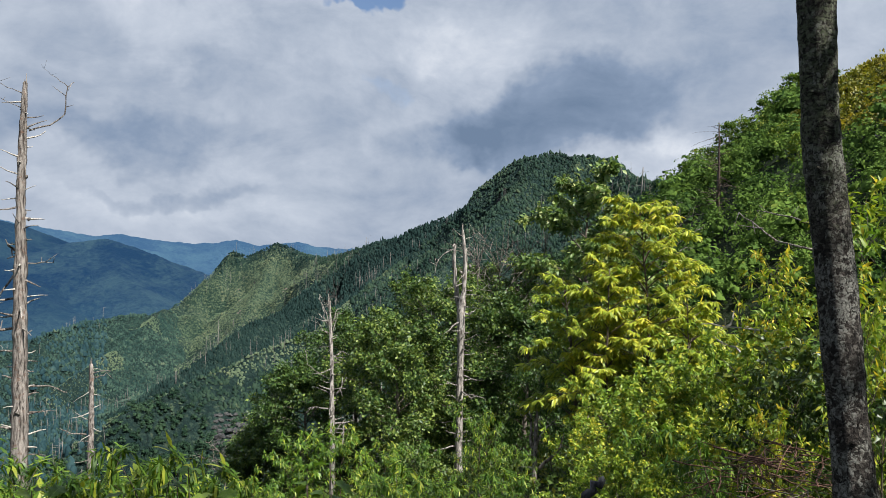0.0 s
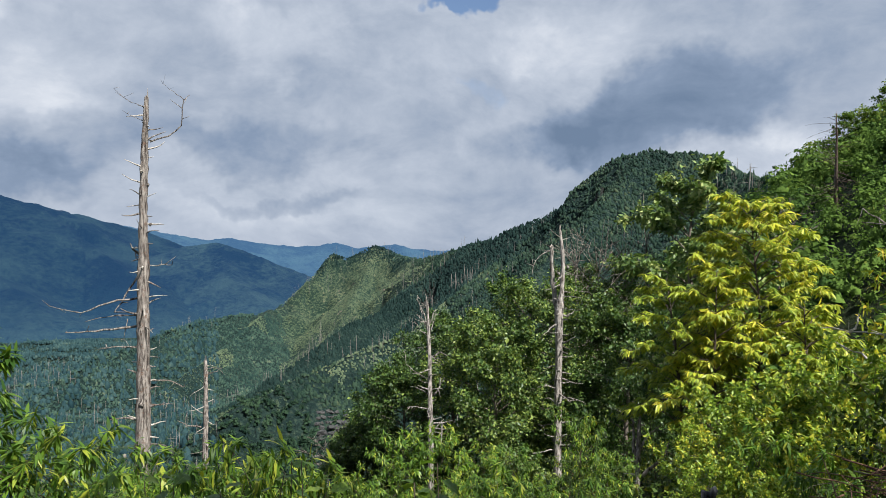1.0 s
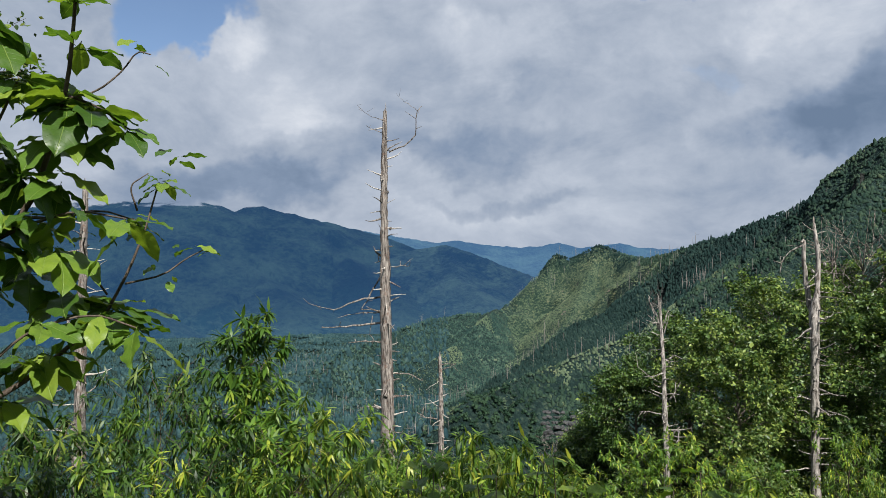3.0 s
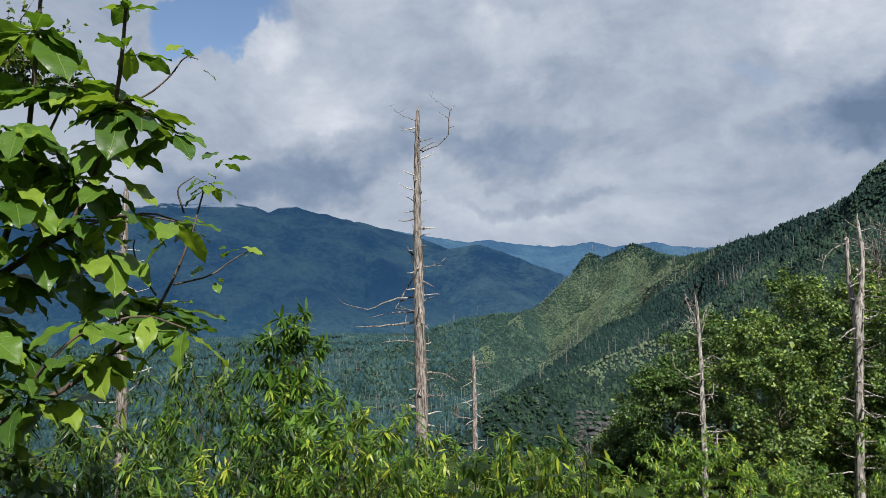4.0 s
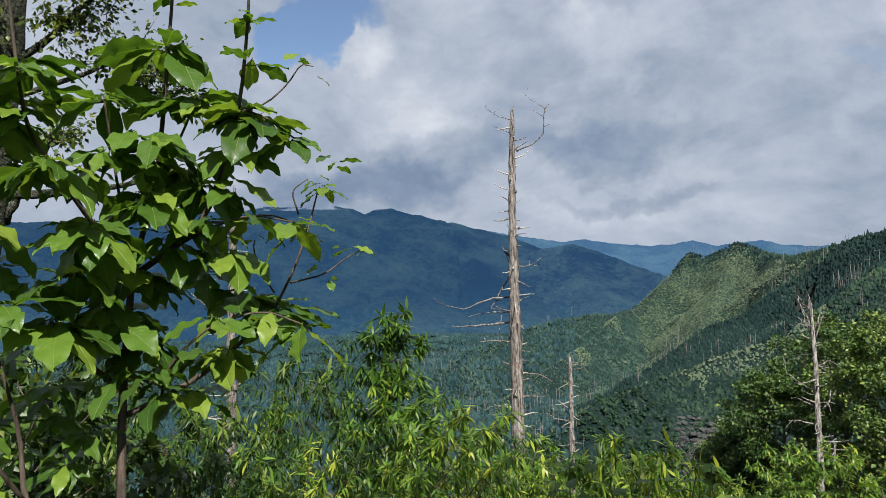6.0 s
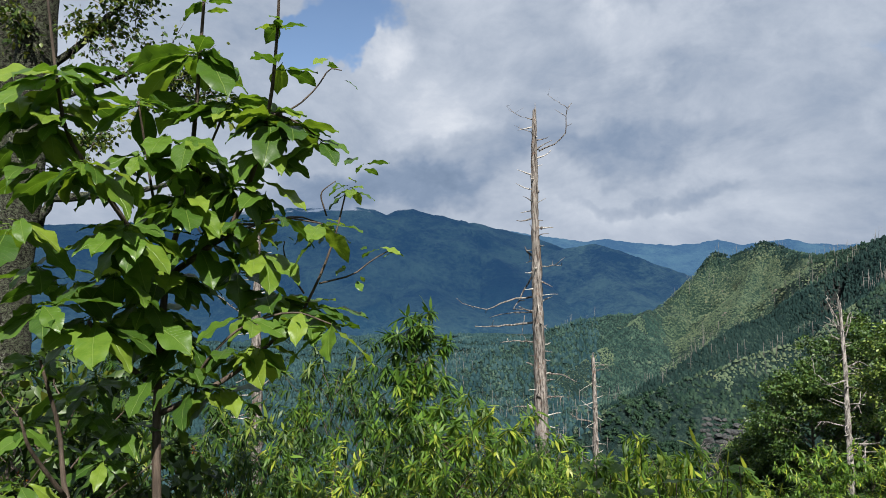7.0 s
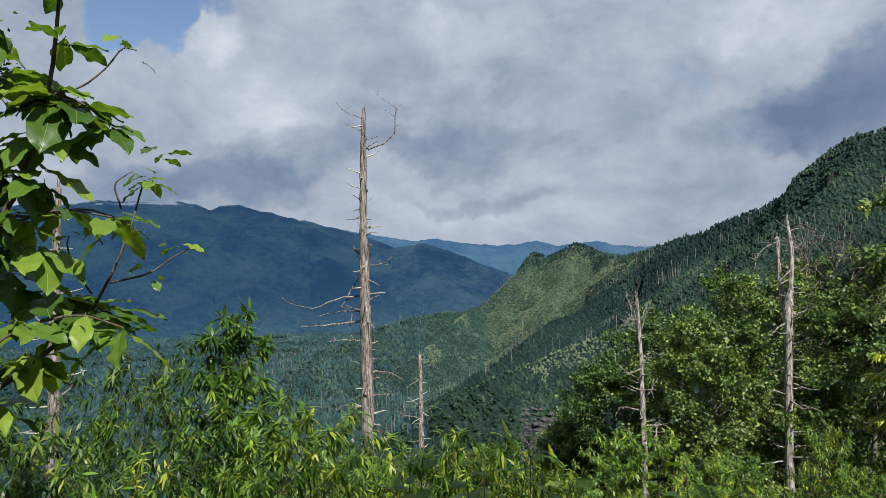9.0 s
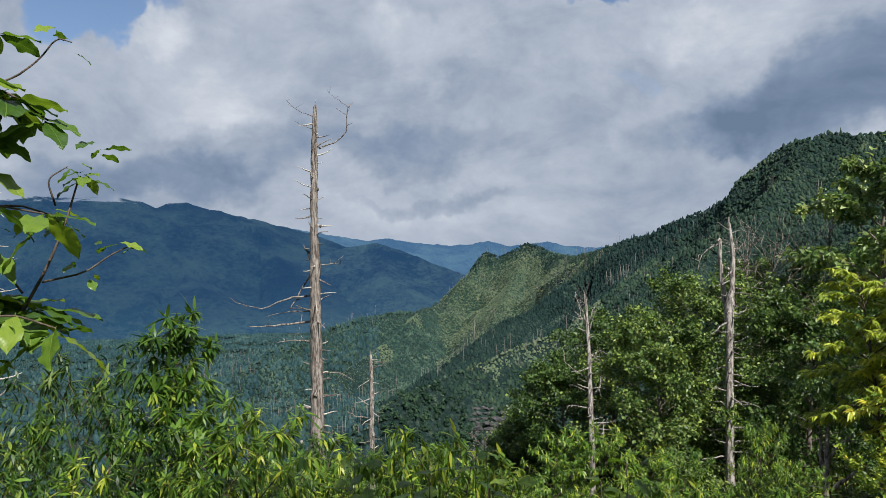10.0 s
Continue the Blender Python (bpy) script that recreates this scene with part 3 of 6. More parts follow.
# leaf shapes: rows of along, across, upward; then quads and triangles
LANCE = ([(0, 0, 0), (0.33, 0.5, -0.03), (0.33, -0.5, -0.03), (0.72, 0.32, -0.11), (0.72, -0.32, -0.11), (1, 0, -0.24)], [(1, 3, 4, 2)], [(0, 1, 2), (3, 5, 4)])
OVAL = ([(0, 0, 0), (0.45, 0.5, 0.05), (0.5, 0, -0.02), (0.45, -0.5, 0.05), (1, 0, -0.12)], [], [(0, 1, 2), (0, 2, 3), (1, 4, 2), (2, 4, 3)])
FLECK = ([(0, 0, 0), (0.5, 0.5, 0.08), (1, 0, -0.05), (0.5, -0.5, 0.08)], [], [(0, 1, 2), (0, 2, 3)])


def part(name, bag, mat, parent, label="", smooth=True):
    ob = new(name, bag.mesh(name, mat, smooth))
    ob.parent = parent
    return tagged(ob, label) if label else ob


def thing(name, place, label, category, group=""):
    ob = new(name)
    ob.location = tuple(place)
    return tagged(ob, label, category, group)


def unit(v):
    v = np.asarray(v, float)
    return v / (np.linalg.norm(v, axis=-1, keepdims=True) + 1e-9)


def line(p, q, count, rng, wander=0.0, bow=(0, 0, 0)):
    """A wandering line from p to q, bowed in its middle."""
    s = np.linspace(0, 1, count)[:, None]
    p, q = np.asarray(p, float), np.asarray(q, float)
    span = np.linalg.norm(q - p)
    sway = np.cumsum(rng.normal(size=(count, 3)), 0) * wander * span / math.sqrt(count)
    return p + (q - p) * s + np.asarray(bow) * (4 * s * (1 - s)) + sway * s * (1 - s) * 2


def foot(x, y, sink=0.1):
    return np.array((x, y, float(land(x, y)) - sink))


# ---- the land ----
az_near = np.concatenate([np.arange(-180, -45, 4.0), np.arange(-45, 82, 0.28), np.arange(82, 181, 4.0)])
az_near[-1] = 180
r_near = np.concatenate([[0.0], np.geomspace(0.6, 90, 80), np.geomspace(91, NEAR_TO, 250)])
sheet("ground", az_near, r_near, land, GROUND, "steep green mountain slopes with rock and low growth")


def range_height(lines, base, rough, seed, trees=4.0):
    def height(x, y):
        z, off = fall_from(lines, x, y)
        r = np.hypot(x, y)
        calm = np.clip(off / 350, 0.06, 1)
        z = np.maximum(z, base)
        return z + rough * calm * billow(x + 90 * billow(x, y, 420, 2, seed + 3), y, 340, 5, seed, True) + trees * billow(x, y, 26, 3, seed + 8)
    return height


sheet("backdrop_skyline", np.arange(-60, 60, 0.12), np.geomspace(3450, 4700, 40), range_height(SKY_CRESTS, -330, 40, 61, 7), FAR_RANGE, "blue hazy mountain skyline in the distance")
sheet("backdrop_dark_hill", np.arange(5, 46, 0.12), np.geomspace(1900, 3000, 70), range_height(MID_CRESTS, -330, 40, 71, 4), NEAR_RANGE, "dark forested hill below the skyline, blue with glowing haze")
sheet("backdrop_cloudy_range", np.arange(20, 100, 0.16), np.geomspace(1700, 3900, 100), range_height(FAR_CRESTS, -260, 55, 81, 4), CLOUD_RANGE, "long dark range, blue with glowing haze, fading out at its cloudy crest")


# ---- woods over the slopes ----
def open_to_lookout(x, y, z, slack):
    """How far each place lies above what nearer ground hides from the lookout, as slope; hidden folds get thinner woods."""
    r = np.hypot(x, y)
    top = np.full(x.shape, -9.0)
    for s in np.linspace(0.12, 0.97, 22):
        top = np.maximum(top, (land(x * s, y * s) - 1.6) / (r * s))
    return (z - 1.6) / r > top - slack


def scatter(rng, inner, outer, az_from, az_to, gap):
    """Places over a fan of the land, about gap metres apart."""
    area = 0.5 * radians(az_to - az_from) * (outer**2 - inner**2)
    count = int(area / gap**2)
    r = np.sqrt(rng.uniform(inner**2, outer**2, count))
    a = np.radians(rng.uniform(az_from, az_to, count))
    x, y = -np.sin(a) * r, np.cos(a) * r
    return x, y, land(x, y), r, np.degrees(a)


def domes(bag, rng, x, y, z, scale, high, spire, rings=3, sides=6):
    """Closed lumpy crowns, round or drawn up into spires, each a shell of its own."""
    w, h, top = ((0.80, 1.0, 0.64), (-0.28, 0.28, 0.80), 1.06) if rings == 3 else ((0.98, 0.80), (-0.45, 0.42), 1.0)
    count, k = len(x), np.arange(sides)
    turn = (np.tile(k, rings) + 0.5 * np.repeat(np.arange(rings), sides)) * TAU / sides + rng.uniform(0, TAU, (count, 1))
    up = np.repeat(h, sides) + rng.normal(0, 0.12, (count, rings * sides))
    wide = np.repeat(w, sides) * np.exp(rng.normal(0, 0.20, (count, rings * sides)))
    wide = np.where(spire[:, None], wide * (1.08 - up) * 0.9, wide) * scale[:, None]
    v = np.stack([np.cos(turn) * wide + x[:, None], np.sin(turn) * wide + y[:, None], up * (scale * high)[:, None] + (z + 0.3 * scale)[:, None]], -1)
    tip = np.stack([x + rng.normal(0, 0.15, count) * scale, y + rng.normal(0, 0.15, count) * scale, z + scale * (0.3 + top * high * rng.uniform(0.9, 1.15, count))], 1)
    v = np.concatenate([v, tip[:, None]], 1)
    after, tris = (k + 1) % sides, []
    for b in range(rings - 1):
        lo, hi = b * sides, (b + 1) * sides
        tris += [np.stack([lo + k, lo + after, hi + k], 1), np.stack([hi + k, lo + after, hi + after], 1)]
    last = (rings - 1) * sides
    tris.append(np.stack([last + k, last + after, np.full(sides, rings * sides)], 1))
    tris = np.concatenate(tris)
    bag.put(v.reshape(-1, 3), None, (tris[None] + (np.arange(count) * (rings * sides + 1))[:, None, None]).reshape(-1, 3))


def woods(name, rng, inner, outer, gap, size, mat, label, az=(-36, 76), tall=1.25, slack=0.012, keep=0.03, thin=0.0, only=None, lumps=0, sprays=0, leaf=0.3, heart=0.6, spires=0.0, rings=3, sides=6):
    """A wood of crowns that touch; close by, each crown is a cluster of leafy lumps."""
    x, y, z, r, a = scatter(rng, inner, outer, *az, gap)
    pick = open_to_lookout(x, y, z, slack) | (rng.random(len(x)) < keep)
    if only:
        pick &= only(a, r)
    x, y, z = x[pick], y[pick], z[pick]
    scrub = np.clip((billow(x, y, 80, 4, 7) - thin + 1.25) * 2.2, 0.38, 1)
    bag = Bag()
    scale = size * scrub * np.exp(rng.normal(0, 0.28, len(x)).clip(-0.6, 0.6))
    high = tall * np.exp(rng.normal(0, 0.25, len(x)).clip(-0.5, 0.6))
    spire = rng.random(len(x)) < spires
    scale, high = np.where(spire, scale * 0.72, scale), np.where(spire, high * 2.6, high)
    if not lumps:
        domes(bag, rng, x, y, z, scale, high, spire, rings, sides)
    else:
        d = unit(rng.normal(size=(len(x), lumps, 3)) + (0, 0, 0.5))
        d[..., 2] = np.abs(d[..., 2])
        d[:, 0] = (0, 0, 0.75)
        own = scale[:, None] * rng.uniform(0.42, 0.66, (len(x), lumps))
        c = np.stack([x, y, z + 0.25 * scale], 1)[:, None] + d * np.stack([scale, scale, scale * high], 1)[:, None] * 0.68
        c, own = c.reshape(-1, 3), own.ravel()
        domes(bag, rng, c[:, 0], c[:, 1], c[:, 2] - 0.3 * own, own * heart, np.full(len(own), 0.85), np.zeros(len(own), bool), 2, 5)
        out = unit(rng.normal(size=(len(c), sprays, 3)) + (0, 0, 0.5))
        p = c[:, None] + out * own[:, None, None] * rng.uniform(0.75, 1.15, (len(c), sprays, 1))
        p, out = p.reshape(-1, 3), out.reshape(-1, 3) + rng.normal(0, 0.3, (len(c) * sprays, 3))
        along = np.cross(out, rng.normal(size=out.shape))
        length = np.repeat(own * np.clip(np.hypot(c[:, 0], c[:, 1]) / 85, 0.5, 1), sprays) * leaf * np.exp(rng.normal(0, 0.3, len(out)))
        bag.leaves(FLECK, p - unit(along) * length[:, None] * 0.5, along, out, length, length * 0.75)
    ob = new(name, bag.mesh(name, mat, True))
    ob.shadow_terminator_geometry_offset = 0.6
    return tagged(ob, label, "forest", kind="stuff")


def on_land(az, el, near=20.0, far=1400.0):
    """Where a line of sight from the lookout first meets the ground."""
    d = np.geomspace(near, far, 1200)
    a = radians(az)
    x, y = -math.sin(a) * d, math.cos(a) * d
    hit = np.flatnonzero(land(x, y) > 1.6 + d * math.tan(radians(el)))
    k = hit[0] if len(hit) else len(d) - 1
    return (x[k], y[k], 0)


def dead_stand(name, rng, inner, outer, count, tall, mat, label, az, thick=0.10):
    """Bare standing trunks over a slope."""
    x, y, z, r, a = scatter(rng, inner, outer, *az, 3.0)
    seen = open_to_lookout(x, y, z, 0.0) & (billow(x, y, 120, 2, 44) > -0.1)
    pick = np.flatnonzero(seen)
    pick = rng.choice(pick, min(count, len(pick)), replace=False)
    bag = Bag()
    for i in pick:
        h = tall * math.exp(rng.normal(0, 0.35))
        top = np.array((x[i], y[i], z[i])) + (rng.normal(0, 0.05) * h, rng.normal(0, 0.05) * h, h)
        bag.tube([(x[i], y[i], z[i] - 0.3), (np.array((x[i], y[i], z[i])) + top) / 2, top], np.array((1, 0.75, 0.3)) * thick * h / 6, 4)
        for _ in range(3):
            s = rng.uniform(0.4, 0.95)
            p = np.array((x[i], y[i], z[i])) * (1 - s) + top * s
            bag.tube([p, p + rng.normal(0, 0.13 * h, 3) * (1, 1, 0.5)], (thick * h / 16, thick * h / 30), 3)
    return tagged(new(name, bag.mesh(name, mat)), label, "dead trees", kind="stuff")


def on_horn(a, r):
    """The open heath of the double horn."""
    x, y = -np.sin(np.radians(a)) * r, np.cos(np.radians(a)) * r
    ragged = billow(x, y, 60, 3, 29)
    a, r = a + 3.0 * ragged, r + 70 * ragged
    return (r > 860) & (r < 1180) & (a > 10.2) & (a < 21)


def on_cloud_shaded_slope(a, r):
    """The flank between the upper and the lower spur of the great ridge, its cloud shadow put into the conifers'
    colour.
    """
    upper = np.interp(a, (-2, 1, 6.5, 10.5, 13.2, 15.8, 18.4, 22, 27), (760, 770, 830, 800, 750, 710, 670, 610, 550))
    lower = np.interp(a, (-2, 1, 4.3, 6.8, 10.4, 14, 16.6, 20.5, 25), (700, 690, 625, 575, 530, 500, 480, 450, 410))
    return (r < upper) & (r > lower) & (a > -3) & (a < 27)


def on_sunlit_spur_top(a, r, wide=16.0):
    """The open heath along the tops of the spurs, its pale colour standing in for sun."""
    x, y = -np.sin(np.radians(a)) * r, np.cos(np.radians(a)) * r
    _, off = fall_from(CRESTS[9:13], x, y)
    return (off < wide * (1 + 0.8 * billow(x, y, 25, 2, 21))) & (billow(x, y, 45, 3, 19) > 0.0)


def on_horn_top(a, r):
    """The dark scrub and rock along the very top of the double horn."""
    x, y = -np.sin(np.radians(a)) * r, np.cos(np.radians(a)) * r
    _, off = fall_from(CRESTS[3:4], x, y)
    return (off < 15 + 12 * billow(x, y, 30, 3, 23)) & (a > 11) & (a < 18.3)


# the bare cliffs among the woods: where their ledges lie
CLIFFS = {
    "grey layered cliff among mountain woods": [on_land(az, el, 150) for az in np.arange(14.9, 18.3, 0.36) for el in np.arange(-13.2, -15.4, -0.42)],
    "small grey rock step on a wooded spur": [on_land(az, el, 150) for az in np.arange(13.6, 14.6, 0.36) for el in (-12.3, -12.8)],
}
CLIFF_AT = np.array([p[:2] for spots in CLIFFS.values() for p in spots])


def off_cliffs(a, r):
    x, y = -np.sin(np.radians(a)) * r, np.cos(np.radians(a)) * r
    return np.min((x[:, None] - CLIFF_AT[:, 0]) ** 2 + (y[:, None] - CLIFF_AT[:, 1]) ** 2, 1) > 3.2**2


def on_flank(a, r):
    """The sunny lower slopes under the double horn, past the shady spur; the sun is in their woods' colour."""
    x, y = -np.sin(np.radians(a)) * r, np.cos(np.radians(a)) * r
    return (a + 5 * billow(x, y, 70, 3, 57) > 10.5) & (r + 90 * billow(x, y, 60, 3, 59) > 640)


woods("ridge_woodland", np.random.default_rng(11), 430, 1250, 2.2, 1.05, WOOD_FAR, "dense mixed mountain forest on the ridges", az=(-20, 40), thin=0.5, tall=1.15, only=lambda a, r: ~on_flank(a, r) & ~on_horn(a, r) & ~on_cloud_shaded_slope(a, r) & ~(on_sunlit_spur_top(a, r) & (a > 7.5)), spires=0.05, rings=2, sides=5)
woods("flank_woodland", np.random.default_rng(19), 430, 1250, 2.2, 1.05, WOOD_FLANK, "dense mixed mountain forest below the double peak, coloured as sunlit", az=(5, 40), thin=0.5, tall=1.15, only=lambda a, r: on_flank(a, r) & ~on_horn(a, r) & ~on_cloud_shaded_slope(a, r) & ~(on_sunlit_spur_top(a, r) & (a > 7.5)), spires=0.05, rings=2, sides=5)
woods("conifer_woodland", np.random.default_rng(14), 400, 850, 2.1, 1.0, WOOD_SHADE_AND_SCRUB, "conifer forest on the ridge slopes, darkened like a cloud's shadow", az=(-4, 28), thin=0.5, tall=1.6, only=lambda a, r: on_cloud_shaded_slope(a, r) & ~(on_sunlit_spur_top(a, r) & (a > 7.5)), spires=0.2, rings=2, sides=5)
woods("horn_heath", np.random.default_rng(15), 860, 1200, 2.3, 0.9, WOOD_HEATH_AND_LIT_SPURS, "yellow-green heath on the rocky double peak", az=(7, 25), thin=0.6, tall=0.7, only=lambda a, r: on_horn(a, r) & ~on_horn_top(a, r), rings=2, sides=5)
woods("horn_scrub", np.random.default_rng(17), 1020, 1180, 2.6, 1.15, WOOD_SHADE_AND_SCRUB, "dark scrub on the rocky top of the double peak", az=(10, 19), thin=0.4, tall=1.1, only=on_horn_top, spires=0.05, rings=2, sides=5)
woods("spur_heath", np.random.default_rng(16), 430, 1000, 1.9, 0.8, WOOD_HEATH_AND_LIT_SPURS, "light green heath and young trees along the spurs, coloured as sunlit", az=(-6, 34), thin=0.5, only=lambda a, r: on_sunlit_spur_top(a, r) & ~on_horn(a, r) & (a > 7.5), tall=1.0, spires=0.02, rings=2, sides=5)
woods("valley_woodland", np.random.default_rng(12), 330, 1700, 4.5, 1.9, WOOD_VALLEY, "forest on the valley's far side, its green tinted with blue haze", az=(26, 73), thin=0.45, spires=0.05, tall=1.45, rings=2, sides=5, slack=0.004, keep=0.0)
woods("near_spur_heath", np.random.default_rng(18), 200, 430, 2.6, 1.25, WOOD_HEATH_AND_LIT_SPURS, "light green heath and young trees along the near spur, coloured as sunlit", az=(-6, 34), thin=0.2, lumps=3, sprays=18, leaf=0.38, tall=0.9, only=lambda a, r: on_sunlit_spur_top(a, r) & off_cliffs(a, r))
woods("slope_woodland", np.random.default_rng(13), 150, 430, 3.8, 2.2, WOOD_MID, "young forest and heath on the steep near slopes", az=(-20, 40), thin=0.25, lumps=5, sprays=14, leaf=0.42, tall=1.2, keep=0.0, only=lambda a, r: ~on_sunlit_spur_top(a, r) & off_cliffs(a, r))
dead_stand("dead_stand", np.random.default_rng(21), 420, 1150, 640, 9.0, DEADWOOD_FAR, "grey fire-killed trunks standing over the ridges", (5, 42), 0.10)
dead_stand("dead_ridge", np.random.default_rng(24), 420, 720, 70, 8.0, DEADWOOD_FAR, "grey dead trunks scattered over the great ridge", (-18, 5), 0.10)
dead_stand("dead_grove", np.random.default_rng(22), 200, 430, 110, 7.0, DEADWOOD_FAR, "bleached dead saplings on the near slope", (0, 36), 0.12)
dead_stand("dead_crest", np.random.default_rng(23), 230, 620, 46, 7.0, DEADWOOD_FAR, "grey dead trunks along the saddle", (-20, -12), 0.14)


# ---- things ----
def tree_frame(rng, height, base, radius, limbs, rise, sag=0.0, twigs=6, trunk_r=0.09, lean=(0, 0), profile=None, fork=0.0):
    """Trunk, limbs and twigs of a broadleaf tree at the origin, and the leafy lines: start, end and length of each twig."""
    trunk = line((0, 0, -0.3), (lean[0], lean[1], height), 12, rng, 0.05)
    radii = trunk_r * np.linspace(1, 0.12, 12) ** 0.9
    arms, lines = [], []
    for i in range(limbs):
        u = (i + rng.uniform(0, 0.9)) / limbs
        h = base + (0.985 - base) * u
        k = h * 11
        p = trunk[int(k)] + (trunk[min(int(k) + 1, 11)] - trunk[int(k)]) * (k % 1)
        wide = profile(u) if profile else (0.35 + 0.65 * math.sin(math.pi * min(u * 0.85 + 0.18, 1)))
        reach = radius * wide * rng.uniform(0.75, 1.15)
        a = i * 2.399 + rng.normal(0, 0.35)
        up = rise * (0.5 + 0.9 * u) + rng.normal(0, 0.1)
        q = p + np.array((math.cos(a) * reach, math.sin(a) * reach, reach * up))
        arm = line(p, q, 7, rng, 0.10, (0, 0, reach * 0.10)) - np.array((0, 0, 1)) * (np.linspace(0, 1, 7)[:, None] ** 2) * sag * reach
        arms.append((arm, np.linspace(1, 0.2, 7) * max(0.006, trunk_r * 0.34 * (1 - 0.6 * u))))
        for j in range(twigs):
            s = 0.25 + 0.75 * (j + rng.random()) / twigs
            k = min(s, 0.999) * 6
            o = arm[int(k)] + (arm[int(k) + 1] - arm[int(k)]) * (k % 1)
            side = rng.normal(size=3) * (1, 1, 0.55)
            w = unit(unit(q - p) * 0.7 + unit(side) * 0.9) * reach * rng.uniform(0.22, 0.42) * (1.15 - 0.5 * s)
            lines.append((o, o + w))
        lines.append((arm[5], arm[6] + (arm[6] - arm[5]) * 0.4))
    for j in range(twigs):
        lines.append((trunk[10], trunk[11] + rng.normal(0, 0.12 * radius, 3)))
    return (trunk, radii), arms, lines


def leaf_crown(bag, rng, lines, per, shape, length, width, droop, spread, flat=0.6):
    """Leaves along twigs: spread off the twig, hanging by droop."""
    a = np.array([p for p, _ in lines])
    b = np.array([q for _, q in lines])
    a, b = np.repeat(a, per, 0), np.repeat(b, per, 0)
    s = rng.random((len(a), 1)) ** 0.8
    p = a + (b - a) * s + rng.normal(0, spread, (len(a), 3))
    along = unit(b - a) * 0.55 + unit(rng.normal(size=(len(a), 3))) * 0.9
    along = unit(along) + np.array((0, 0, -1.0)) * droop
    up = np.array((0, 0, 1.0)) * flat + rng.normal(0, 0.45, (len(a), 3))
    size = np.exp(rng.normal(0, 0.22, len(a)))
    bag.leaves(shape, p, along, up, length * size, width * size)


def rosettes(bag, rng, lines, per, shape, length, width, droop):
    """Leaves in arching tufts round the outer half of each twig."""
    p, q = np.array([a for a, _ in lines]), np.array([b for _, b in lines])
    t = unit(q - p)
    u = unit(np.cross(t, rng.normal(size=t.shape)))
    w = np.cross(t, u)
    k = np.arange(per)
    turn = k * 2.4 + rng.uniform(0, TAU, (len(p), 1))
    s = 0.35 + 0.68 * k / per
    at = p[:, None] + (q - p)[:, None] * s[None, :, None]
    out = np.cos(turn)[..., None] * u[:, None] + np.sin(turn)[..., None] * w[:, None]
    along = unit(out + t[:, None] * (0.15 + 0.5 * (k / per))[None, :, None] + rng.normal(0, 0.15, out.shape)) + np.array((0, 0, -1.0)) * droop * rng.uniform(0.5, 1.2, (len(p), per, 1))
    size = np.exp(rng.normal(0, 0.2, len(p) * per))
    up = np.array((0, 0, 1.0)) + out.reshape(-1, 3) * 0.3 + rng.normal(0, 0.2, (len(p) * per, 3))
    bag.leaves(shape, at.reshape(-1, 3), along.reshape(-1, 3), up, length * size, width * size)


def broadleaf(name, place, rng, label, leaf_mat, bark=None, shape=OVAL, per=26, length=0.12, width=0.06, droop=0.25, loose=0.05, group="", category="tree", fine=True, tufts=False, turned=0, **frame_args):
    """A tree or tall shrub: trunk, each main limb, and its crown of leaves."""
    root = thing(name, place, label, category, group)
    (trunk, radii), arms, lines = tree_frame(rng, **frame_args)
    bag = Bag()
    bag.tube(trunk, radii, 8, rng, 0.04)
    part("trunk", bag, bark or TWIG, root)
    wood = Bag()
    for arm, r in arms:
        wood.tube(arm, r, 5)
    if fine:
        for p, q in lines:
            wood.tube([p, q], (0.006, 0.002), 3)
    part("branchwork", wood, bark or TWIG, root)
    crown = Bag()
    if tufts:
        rosettes(crown, rng, lines, per, shape, length, width, droop)
    else:
        leaf_crown(crown, rng, lines, per, shape, length, width, droop, loose)
    part("crown", crown, leaf_mat, root)
    if turned:
        few = Bag()
        rosettes(few, rng, [lines[i] for i in rng.choice(len(lines), turned, replace=False)], 3, shape, length, width, 1.5)
        part("turned_leaves", few, RED_LEAF, root, "a few orange-red withered leaves")
    return root


def boulder(bag, centre, size, rng, squash=(1, 1, 0.7)):
    bm = bmesh.new()
    bmesh.ops.create_icosphere(bm, subdivisions=2, radius=1.0)
    v = np.array([w.co for w in bm.verts])
    f = np.array([[w.index for w in t.verts] for t in bm.faces])
    bm.free()
    for _ in range(9):
        d = unit(rng.normal(size=3))
        over = np.clip(v @ d - rng.uniform(0.45, 0.8), 0, None)
        v = v - over[:, None] * d
    v = v * (1 + 0.05 * rng.normal(size=(len(v), 1))) * np.array(squash) * size
    bag.put(v + np.array(centre), None, f)


